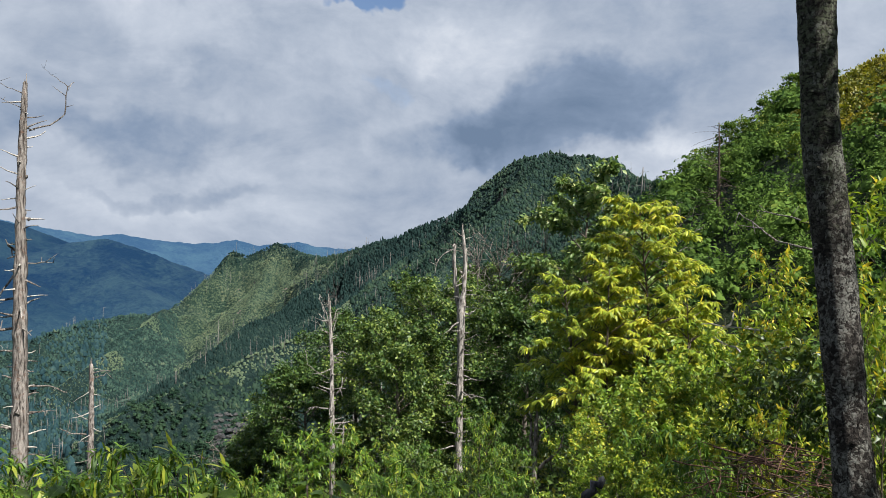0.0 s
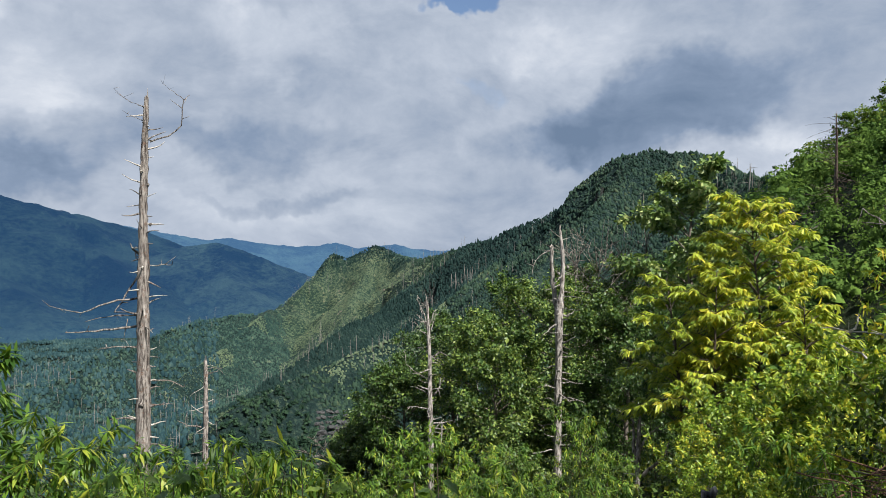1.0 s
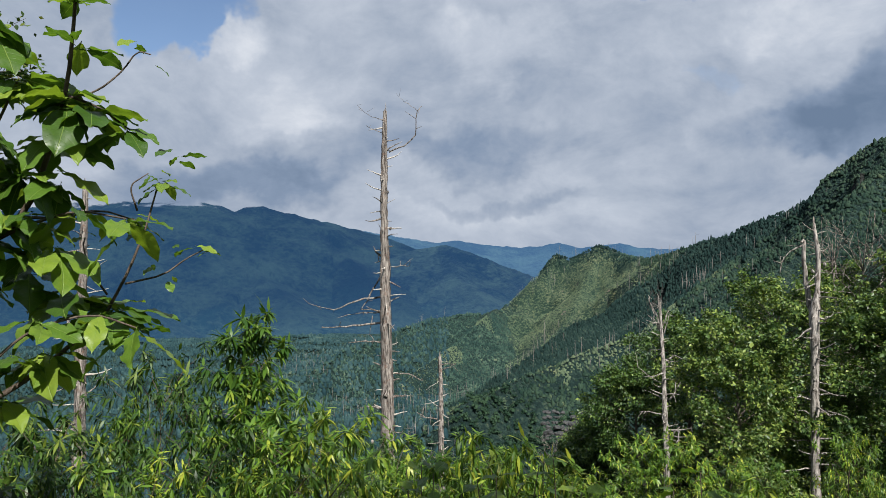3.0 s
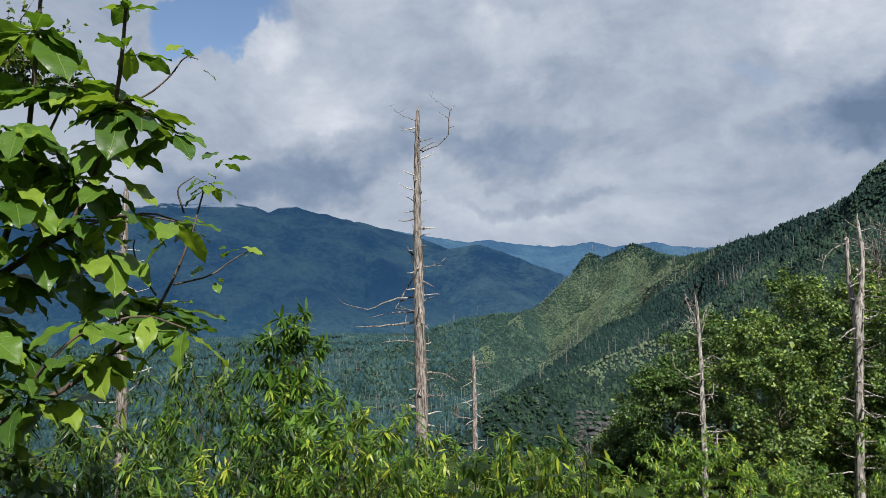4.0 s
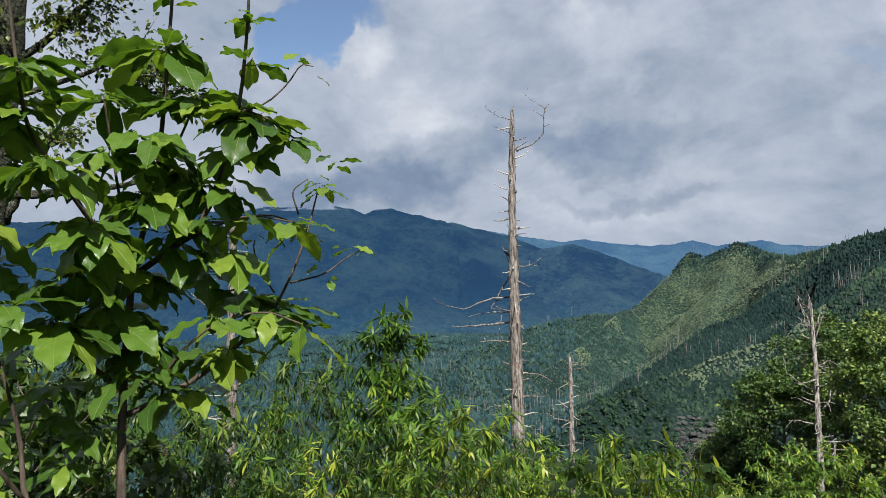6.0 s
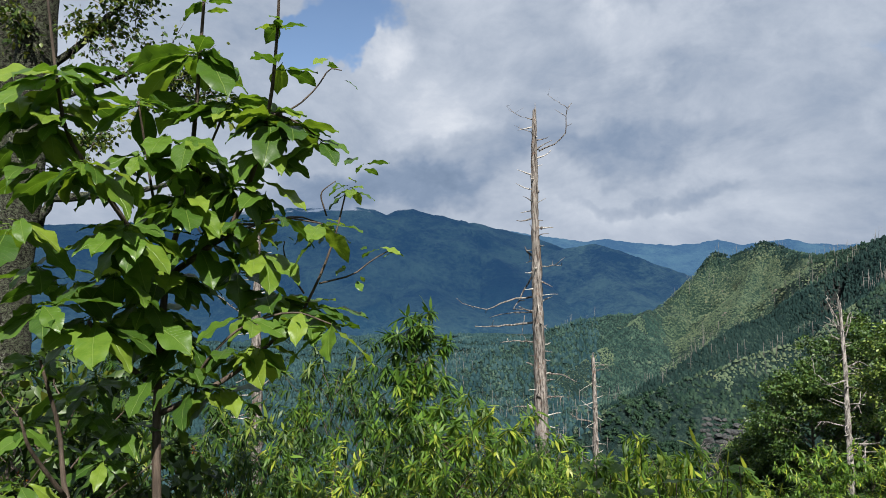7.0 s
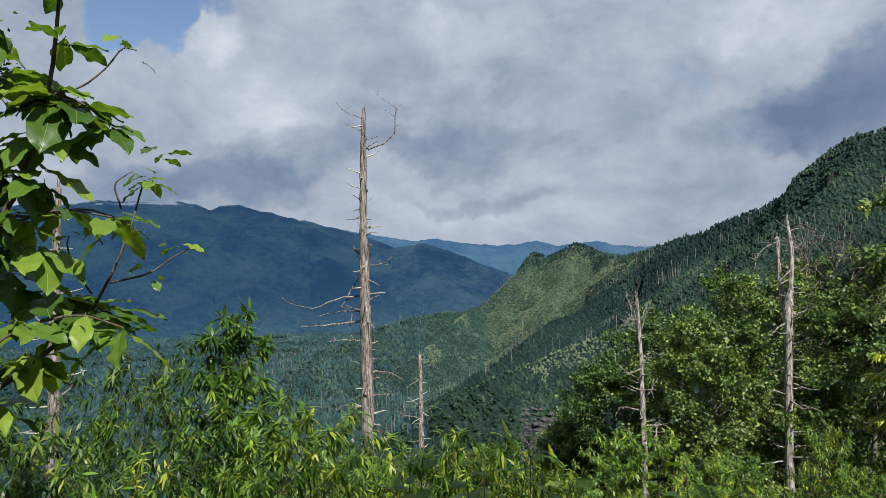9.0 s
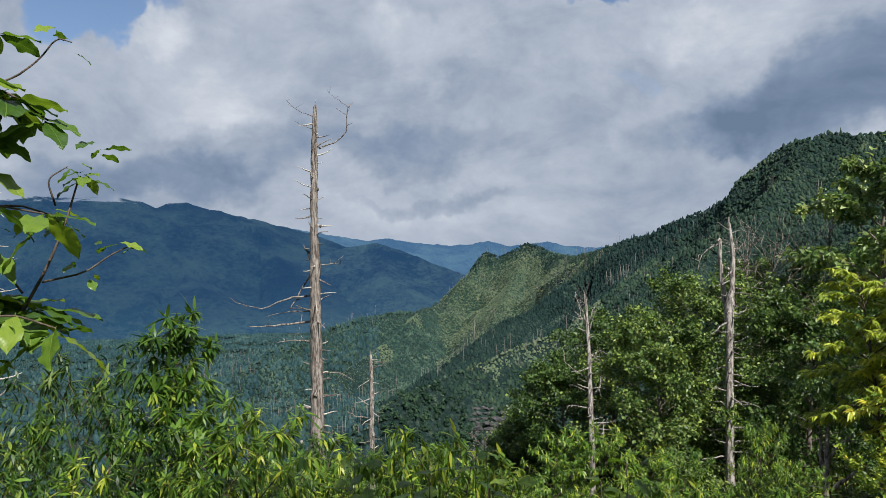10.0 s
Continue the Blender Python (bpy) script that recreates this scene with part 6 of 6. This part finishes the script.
for k in range(9):
    h = 0.5 + 0.28 * k + rng.uniform(-0.1, 0.1)
    bag = Bag()
    on = np.array([(1.91, 2.79, 0.64), (1.92, 2.90, 1.03), (1.91, 2.96, 1.56), (1.87, 3.00, 2.12), (1.82, 2.98, 2.73)]) - birch_foot
    s = np.clip(k / 8.5 * 4, 0, 3.99)
    p = on[int(s)] + (on[int(s) + 1] - on[int(s)]) * (s % 1) + rng.normal(0, 0.025, 3) * (1, 0.2, 1)
    boulder(bag, p, rng.uniform(0.010, 0.02), rng, (1.2, 0.8, 0.7))
    part("knot", bag, DARKENED_BIRCH, birch_root)

# --- the old tree with small leaves ---
old_root, old_foot = big_trunk("old_birch_tree", [(-6.96, 2.28, -0.08), (-7.05, 2.33, 0.41), (-7.11, 2.41, 1.42), (-7.05, 2.50, 2.31), (-6.96, 2.59, 3.26), (-6.84, 2.61, 4.02), (-6.62, 2.64, 5.26), (-6.38, 2.61, 6.41)],
    [0.20, 0.19, 0.175, 0.17, 0.165, 0.16, 0.12, 0.06], 171, "big rough-barked old birch with sparse small leaves", [
    ([(-7.03, 2.57, 2.20), (-6.74, 2.77, 2.19), (-6.42, 2.99, 2.21), (-6.19, 3.22, 2.26), (-5.91, 3.49, 2.33)], 0.05, 0.018),
    ([(-7.03, 2.63, 1.95), (-6.87, 2.70, 2.20), (-6.69, 2.81, 2.51), (-6.61, 2.88, 2.77)], 0.045, 0.02),
    ([(-6.91, 2.66, 3.37), (-6.61, 2.90, 3.67), (-6.30, 3.10, 3.97), (-6.08, 3.23, 4.32)], 0.04, 0.015),
    ([(-6.95, 2.70, 3.12), (-6.64, 3.06, 3.29), (-6.33, 3.35, 3.47), (-6.05, 3.60, 3.55)], 0.03, 0.010),
    ([(-6.98, 2.71, 2.96), (-6.58, 3.08, 3.06), (-6.13, 3.46, 3.13), (-5.85, 3.70, 3.18)], 0.03, 0.008),
], DARKENED_BIRCH)
big_trunk("old_birch_trunk_behind", [(-7.96, 2.38, -0.27), (-8.11, 2.56, 1.99), (-7.82, 2.63, 3.70), (-7.57, 2.61, 4.77), (-7.08, 2.54, 6.19)], [0.2, 0.18, 0.15, 0.14, 0.08], 172, "rough birch trunk close behind another, bark darkened as in shade", (), DARKENED_BIRCH)
rng = R(173)
sprays = []
for (a, b) in (((-6.61, 2.90, 3.67), (-6.24, 3.26, 3.89)), ((-6.40, 3.01, 3.81), (-6.15, 3.11, 4.30)), ((-6.45, 3.16, 3.43), (-6.12, 3.46, 3.56)), ((-6.38, 3.31, 3.39), (-6.00, 3.69, 3.53)), ((-6.37, 3.25, 3.08), (-5.79, 3.79, 3.21)),
               ((-6.31, 3.28, 3.27), (-6.01, 3.57, 3.32)), ((-6.59, 2.79, 3.86), (-6.42, 3.02, 3.72)), ((-6.77, 2.79, 2.73), (-6.55, 3.01, 2.78)), ((-6.86, 2.55, 3.70), (-6.78, 2.34, 3.84)), ((-6.29, 3.02, 4.10), (-6.02, 3.37, 4.29))):
    a, b = np.array(a), np.array(b)
    for _ in range(14):
        p = a + (b - a) * rng.random()
        sprays.append((p - old_foot, p + (b - a) * 0.16 + rng.normal(0, 0.14, 3) - old_foot))
bag = Bag()
for p, q in sprays:
    bag.tube([p, q], (0.006, 0.002), 3)
tagged(part("twigwork", bag, TWIG, old_root), kind="stuff")
bag = Bag()
leaf_crown(bag, rng, sprays, 26, OVAL, 0.052, 0.034, 0.3, 0.05)
part("crown", bag, SHADE_LEAF, old_root, "small dark green leaves, darkened as in shade")


# --- the big-leaved magnolia sapling in front ---
def magnolia_leaf(seed):
    """A long broad leaf, widest past the middle, with wavy edges, a sunk midrib and an arched blade; unit length along x."""
    rng = R(seed)
    rows, cols = 13, 7
    s = np.linspace(0, 1, rows)
    wide = 0.225 * (np.sin(np.pi * s**1.2) ** 0.95) * (1 - 0.35 * s**5) + 0.010
    wide[-1] = 0.004
    wave, lift = rng.uniform(0, TAU), rng.uniform(0.35, 0.85)
    curl, twist = rng.uniform(0.1, 0.32), rng.normal(0, 0.25)
    v = []
    for i in range(rows):
        for j in range(cols):
            c = (j / (cols - 1)) * 2 - 1
            edge = 0.034 * math.sin(s[i] * 17 + wave + (2 if c > 0 else 0)) * abs(c) ** 2
            y = c * wide[i]
            z = lift * 0.42 * abs(y) - 1.3 * y * y * lift + edge - curl * s[i] ** 2 + twist * y * s[i] + 0.007 * math.cos(c * 14 + s[i] * 24)
            if bite_here(rng, s[i], c):
                y *= 0.82
            v.append((s[i] - curl * 0.3 * s[i] ** 3, y, z))
    k = np.array([i * cols + j for i in range(rows - 1) for j in range(cols - 1)])
    quads = np.stack([k, k + cols, k + cols + 1, k + 1], 1)
    bag = Bag()
    bag.put(np.array(v) + (0.08, 0, 0.0), quads)
    bag.tube([(0, 0, 0), (0.05, 0, 0.006), (0.12, 0, 0.0)], (0.008, 0.006, 0.005), 4)
    return bag.mesh("leaf", BIG_LEAF)


def bite_here(rng, s, c):
    return abs(c) > 0.9 and rng.random() < 0.10


MAG_LEAVES = [magnolia_leaf(180 + k) for k in range(9)]
mag_base = (-2.40, 1.22, 0.51)
mag_foot = np.array((mag_base[0], mag_base[1], float(land(mag_base[0], mag_base[1])) - 0.05))
magnolia = thing("magnolia_sapling", mag_foot, "young magnolia with large glossy green leaves in whorls", "sapling")


def mag_branch(pts, ra, rb, name="branch", seed=0):
    p = np.array(pts, float) - mag_foot
    t = np.linspace(0, 1, len(p))
    s = np.linspace(0, 1, 4 * len(p))
    q = np.stack([np.interp(s, t, p[:, k]) for k in range(3)], 1)
    q[1:-1] += (q[2:] + q[:-2] - 2 * q[1:-1]) * 0.5
    bag = Bag()
    bag.tube(q, np.linspace(ra, rb, len(q)), 8)
    MAG_WOOD.append((part(name, bag, STEM, magnolia), q))


MAG_WOOD = []
mag_branch([mag_foot, (-2.47, 1.26, 0.72), (-2.54, 1.31, 1.08), (-2.56, 1.35, 1.36), (-2.56, 1.37, 1.55)], 0.019, 0.013, "stem")
mag_branch([(-2.56, 1.37, 1.55), (-2.55, 1.47, 1.89), (-2.48, 1.47, 2.22), (-2.42, 1.46, 2.47), (-2.33, 1.43, 2.70)], 0.012, 0.005)
mag_branch([(-2.56, 1.37, 1.53), (-2.41, 1.43, 1.62), (-2.30, 1.51, 1.73), (-2.19, 1.54, 1.97), (-2.09, 1.53, 2.17), (-1.98, 1.48, 2.38), (-1.92, 1.45, 2.59)], 0.014, 0.004)
mag_branch([(-2.56, 1.37, 1.53), (-2.48, 1.19, 1.71), (-2.47, 1.06, 1.90), (-2.45, 0.96, 2.02), (-2.42, 0.92, 2.22), (-2.40, 0.89, 2.48)], 0.011, 0.004)
mag_branch([(-2.54, 1.32, 1.10), (-2.52, 1.18, 1.22), (-2.52, 1.10, 1.31), (-2.49, 1.04, 1.39)], 0.012, 0.007)
mag_branch([(-2.53, 1.31, 1.01), (-2.43, 1.40, 1.07), (-2.32, 1.50, 1.15), (-2.25, 1.64, 1.27), (-2.18, 1.74, 1.39)], 0.012, 0.007)
mag_branch([(-2.18, 1.74, 1.39), (-2.10, 1.77, 1.54), (-2.06, 1.81, 1.69), (-2.06, 1.87, 1.86)], 0.006, 0.003)
mag_branch([(-2.11, 1.76, 1.49), (-1.98, 1.82, 1.52), (-1.93, 1.88, 1.58), (-1.87, 1.93, 1.62)], 0.004, 0.002)
mag_branch([(-2.30, 1.51, 1.73), (-2.32, 1.65, 1.73), (-2.28, 1.79, 1.77), (-2.27, 1.95, 1.73)], 0.006, 0.003)
mag_branch([(-2.10, 1.53, 2.12), (-2.00, 1.57, 2.14), (-1.94, 1.62, 2.21), (-1.89, 1.64, 2.28), (-1.86, 1.67, 2.27)], 0.004, 0.002)
mag_branch([(-2.18, 1.74, 1.45), (-2.22, 1.70, 1.54), (-2.23, 1.68, 1.63), (-2.23, 1.69, 1.66)], 0.004, 0.002)
mag_branch([(-2.27, 1.95, 1.77), (-2.28, 1.92, 1.87), (-2.23, 1.97, 1.92)], 0.004, 0.002)
mag_branch([(-2.09, 1.53, 2.13), (-2.04, 1.61, 2.10), (-1.99, 1.69, 2.03)], 0.005, 0.003)
mag_branch([(-2.56, 1.37, 1.55), (-2.53, 1.30, 1.88), (-2.46, 1.22, 2.18)], 0.007, 0.004)
mag_branch([(-2.55, 1.47, 1.89), (-2.40, 1.48, 2.05), (-2.30, 1.49, 2.19)], 0.006, 0.004)
mag_branch([(-2.48, 1.19, 1.71), (-2.38, 1.05, 1.83), (-2.30, 0.96, 1.91)], 0.007, 0.004)
rng = R(190)


def put_leaf(p, along, up, length, mesh):
    along = unit(along)
    side = unit(np.cross(up, along))
    top = np.cross(along, side)
    ob = new("leaf", mesh)
    ob.parent = min(MAG_WOOD, key=lambda w: np.min(np.sum((w[1] - (p - mag_foot)) ** 2, 1)))[0]
    m = Matrix([(*(along[k], side[k], top[k]), p[k] - mag_foot[k]) for k in range(3)] + [(0, 0, 0, 1)])
    ob.matrix_basis = m @ Matrix.Diagonal((length, length * rng.uniform(0.85, 1.15), length, 1))


def whorl(place, count, length, droop=0.35, axis=(0, 0, 1), start=None):
    """A ring of leaves at a shoot's end, spreading and drooping."""
    p = np.array(place, float)
    a0 = rng.uniform(0, TAU) if start is None else radians(start)
    count = round(count * 2.1)
    for k in range(count):
        a = a0 + TAU * k / count + rng.normal(0, 0.25)
        along = np.array((math.cos(a), math.sin(a), -0.7 * droop + rng.normal(0, 0.26)))
        up = np.array((0, 0, 1.0)) + rng.normal(0, 0.25, 3) + np.array((math.cos(a), math.sin(a), 0)) * 0.25
        put_leaf(p + rng.normal(0, 0.012, 3), along, up, length * rng.uniform(0.48, 1.0), MAG_LEAVES[rng.integers(len(MAG_LEAVES))])


for place, count, length, droop in (
    ((-2.41, 0.94, 2.22), 7, 0.27, 0.25), ((-2.45, 0.93, 2.07), 5, 0.25, 0.4), ((-2.30, 0.96, 1.91), 6, 0.25, 0.4), ((-2.35, 1.12, 1.71), 8, 0.27, 0.5), ((-2.54, 0.90, 1.93), 4, 0.26, 0.5),
    ((-2.44, 1.46, 2.39), 7, 0.30, 0.15), ((-2.48, 1.48, 2.21), 6, 0.27, 0.3), ((-2.49, 1.44, 1.99), 6, 0.26, 0.4), ((-2.54, 1.39, 1.84), 6, 0.26, 0.5),
    ((-2.10, 1.53, 2.12), 7, 0.25, 0.45), ((-2.18, 1.54, 2.01), 4, 0.25, 0.6), ((-2.02, 1.51, 2.29), 3, 0.16, 0.0), ((-1.97, 1.48, 2.41), 4, 0.13, -0.1), ((-2.28, 1.52, 1.87), 6, 0.26, 0.5), ((-2.31, 1.49, 1.72), 4, 0.25, 0.6),
    ((-2.56, 1.37, 1.55), 8, 0.27, 0.5), ((-2.42, 1.41, 1.66), 5, 0.25, 0.5), ((-2.56, 1.26, 1.43), 5, 0.26, 0.5), ((-2.53, 1.40, 1.29), 6, 0.25, 0.5),
    ((-2.49, 1.04, 1.39), 7, 0.27, 0.35), ((-2.46, 0.87, 1.46), 4, 0.26, 0.3), ((-2.17, 1.75, 1.39), 7, 0.27, 0.45), ((-2.31, 1.66, 1.45), 5, 0.25, 0.4), ((-2.29, 1.57, 1.24), 6, 0.25, 0.5), ((-2.39, 1.47, 1.09), 5, 0.24, 0.5),
    ((-2.27, 1.95, 1.74), 4, 0.16, 0.4), ((-2.05, 1.88, 1.87), 4, 0.13, 0.2), ((-2.48, 0.81, 1.72), 5, 0.27, 0.4), ((-2.53, 0.84, 2.13), 5, 0.26, 0.3), ((-2.46, 1.13, 1.56), 4, 0.25, 0.6),
    ((-2.37, 1.45, 2.59), 3, 0.12, -0.2), ((-2.06, 1.59, 2.10), 4, 0.24, 0.4), ((-2.00, 1.68, 2.03), 3, 0.20, 0.5), ((-2.46, 1.22, 2.18), 5, 0.26, 0.3), ((-2.30, 1.49, 2.19), 5, 0.24, 0.3), ((-2.00, 1.91, 1.96), 2, 0.12, 0.2),
):
    whorl(place, count, length, droop)
for place in ((-2.65, 1.40, 1.38), (-2.61, 1.04, 1.52), (-2.50, 1.66, 1.54), (-2.57, 1.14, 1.68), (-2.48, 1.56, 1.96), (-2.35, 1.30, 1.80), (-2.30, 1.35, 2.02), (-2.40, 1.20, 1.98), (-2.25, 1.58, 1.62)):
    whorl(place, 4, 0.24, 0.45)
for place in ((-2.39, 1.30, 2.04), (-2.50, 1.18, 1.93), (-2.15, 1.54, 1.84), (-2.23, 1.47, 1.72), (-2.10, 1.58, 1.74), (-2.35, 1.34, 1.83), (-2.58, 1.08, 1.93), (-1.99, 1.67, 1.71), (-2.20, 1.49, 1.38), (-2.07, 1.60, 1.38), (-1.98, 1.70, 1.33), (-2.26, 1.43, 1.26), (-2.35, 1.34, 1.22), (-2.43, 1.26, 1.35), (-2.60, 1.05, 2.18), (-2.66, 0.95, 1.59), (-2.69, 0.92, 2.03), (-2.45, 1.25, 1.20), (-2.38, 1.36, 1.12), (-2.52, 1.22, 1.30)):
    whorl(place, 2.4, 0.23, 0.5)
for place, length in (((-1.89, 1.64, 2.30), 0.10), ((-1.87, 1.67, 2.27), 0.08), ((-1.87, 1.93, 1.61), 0.09), ((-1.91, 1.90, 1.62), 0.09), ((-1.95, 1.85, 1.62), 0.07), ((-2.23, 1.69, 1.65), 0.07), ((-1.97, 1.83, 1.51), 0.07), ((-2.00, 1.81, 1.54), 0.09), ((-2.23, 1.97, 1.91), 0.07)):
    whorl(place, 1, length, 0.2)
# --- the low dark-leaved plant beside the magnolia ---
for place, count, length in (((-2.73, 0.96, 1.24), 5, 0.17), ((-2.77, 1.07, 1.10), 5, 0.17), ((-2.71, 0.90, 1.02), 5, 0.17), ((-2.74, 1.04, 0.90), 4, 0.16), ((-2.68, 0.86, 0.83), 4, 0.17), ((-2.62, 1.10, 1.15), 5, 0.18), ((-2.60, 1.20, 0.98), 4, 0.18), ((-2.66, 1.02, 0.72), 5, 0.18), ((-2.63, 1.14, 0.84), 5, 0.18), ((-2.66, 1.12, 1.02), 4, 0.17)):
    whorl(place, count, length, 0.35)
mag_branch([mag_foot + (0.02, 0, 0), (-2.52, 0.96, 0.80), (-2.57, 0.97, 1.02), (-2.54, 0.90, 1.27)], 0.012, 0.005)
mag_branch([(-2.52, 0.96, 0.80), (-2.46, 0.83, 1.00), (-2.44, 0.80, 1.11)], 0.008, 0.004)
mag_branch([(-2.43, 1.40, 1.07), (-2.35, 1.38, 1.20), (-2.22, 1.47, 1.35), (-2.07, 1.60, 1.40), (-1.98, 1.70, 1.34)], 0.006, 0.003)
mag_branch([(-2.42, 1.43, 1.62), (-2.24, 1.48, 1.70), (-2.10, 1.57, 1.75), (-1.99, 1.67, 1.72)], 0.006, 0.003)


# --- low broad-leaved plants at the lookout's edge ---
def broad_plant(tip, seed, stems=4):
    """A knee-high plant with broad leaves spiralling up a few thin stems."""
    rng = R(seed)
    tip = np.array(tip, float)
    f = foot(tip[0], tip[1], 0.05)
    root = thing("broadleaf_plant", f, "low plant with broad oval green leaves", "plant", "broadleaf plants")
    for _ in range(stems):
        end = tip - f + rng.normal(0, 1, 3) * (0.16, 0.10, 0.09)
        line_up = line((rng.normal(0, 0.05), rng.normal(0, 0.05), 0), end, 9, rng, 0.03)
        bag = Bag()
        bag.tube(line_up, np.linspace(0.006, 0.002, 9), 5)
        stem = part("stem", bag, STEM, root)
        for i in range(10):
            p = np.array([np.interp(8 * (0.55 + 0.05 * i), np.arange(9), line_up[:, c]) for c in range(3)])
            turn = i * 2.4 + seed
            along = unit(np.array((math.cos(turn), math.sin(turn), rng.normal(0.05, 0.3))))
            side = unit(np.cross(np.array((0, 0, 1.0)) + rng.normal(0, 0.3, 3), along))
            up = np.cross(along, side)
            size = 0.15 * (1.1 - 0.05 * i) * rng.uniform(0.8, 1.15)
            ob = new("leaf", MAG_LEAVES[rng.integers(len(MAG_LEAVES))])
            ob.parent = stem
            ob.matrix_basis = Matrix([(along[k], side[k], up[k], p[k]) for k in range(3)] + [(0, 0, 0, 1)]) @ Matrix.Diagonal((size, size * 1.25, size, 1))


for tip, seed in (((-1.12, 2.80, 0.70), 117), ((-1.35, 2.72, 0.62), 118), ((-0.27, 3.00, 0.60), 119), ((-0.85, 3.05, 0.55), 116)):
    broad_plant(tip, seed)
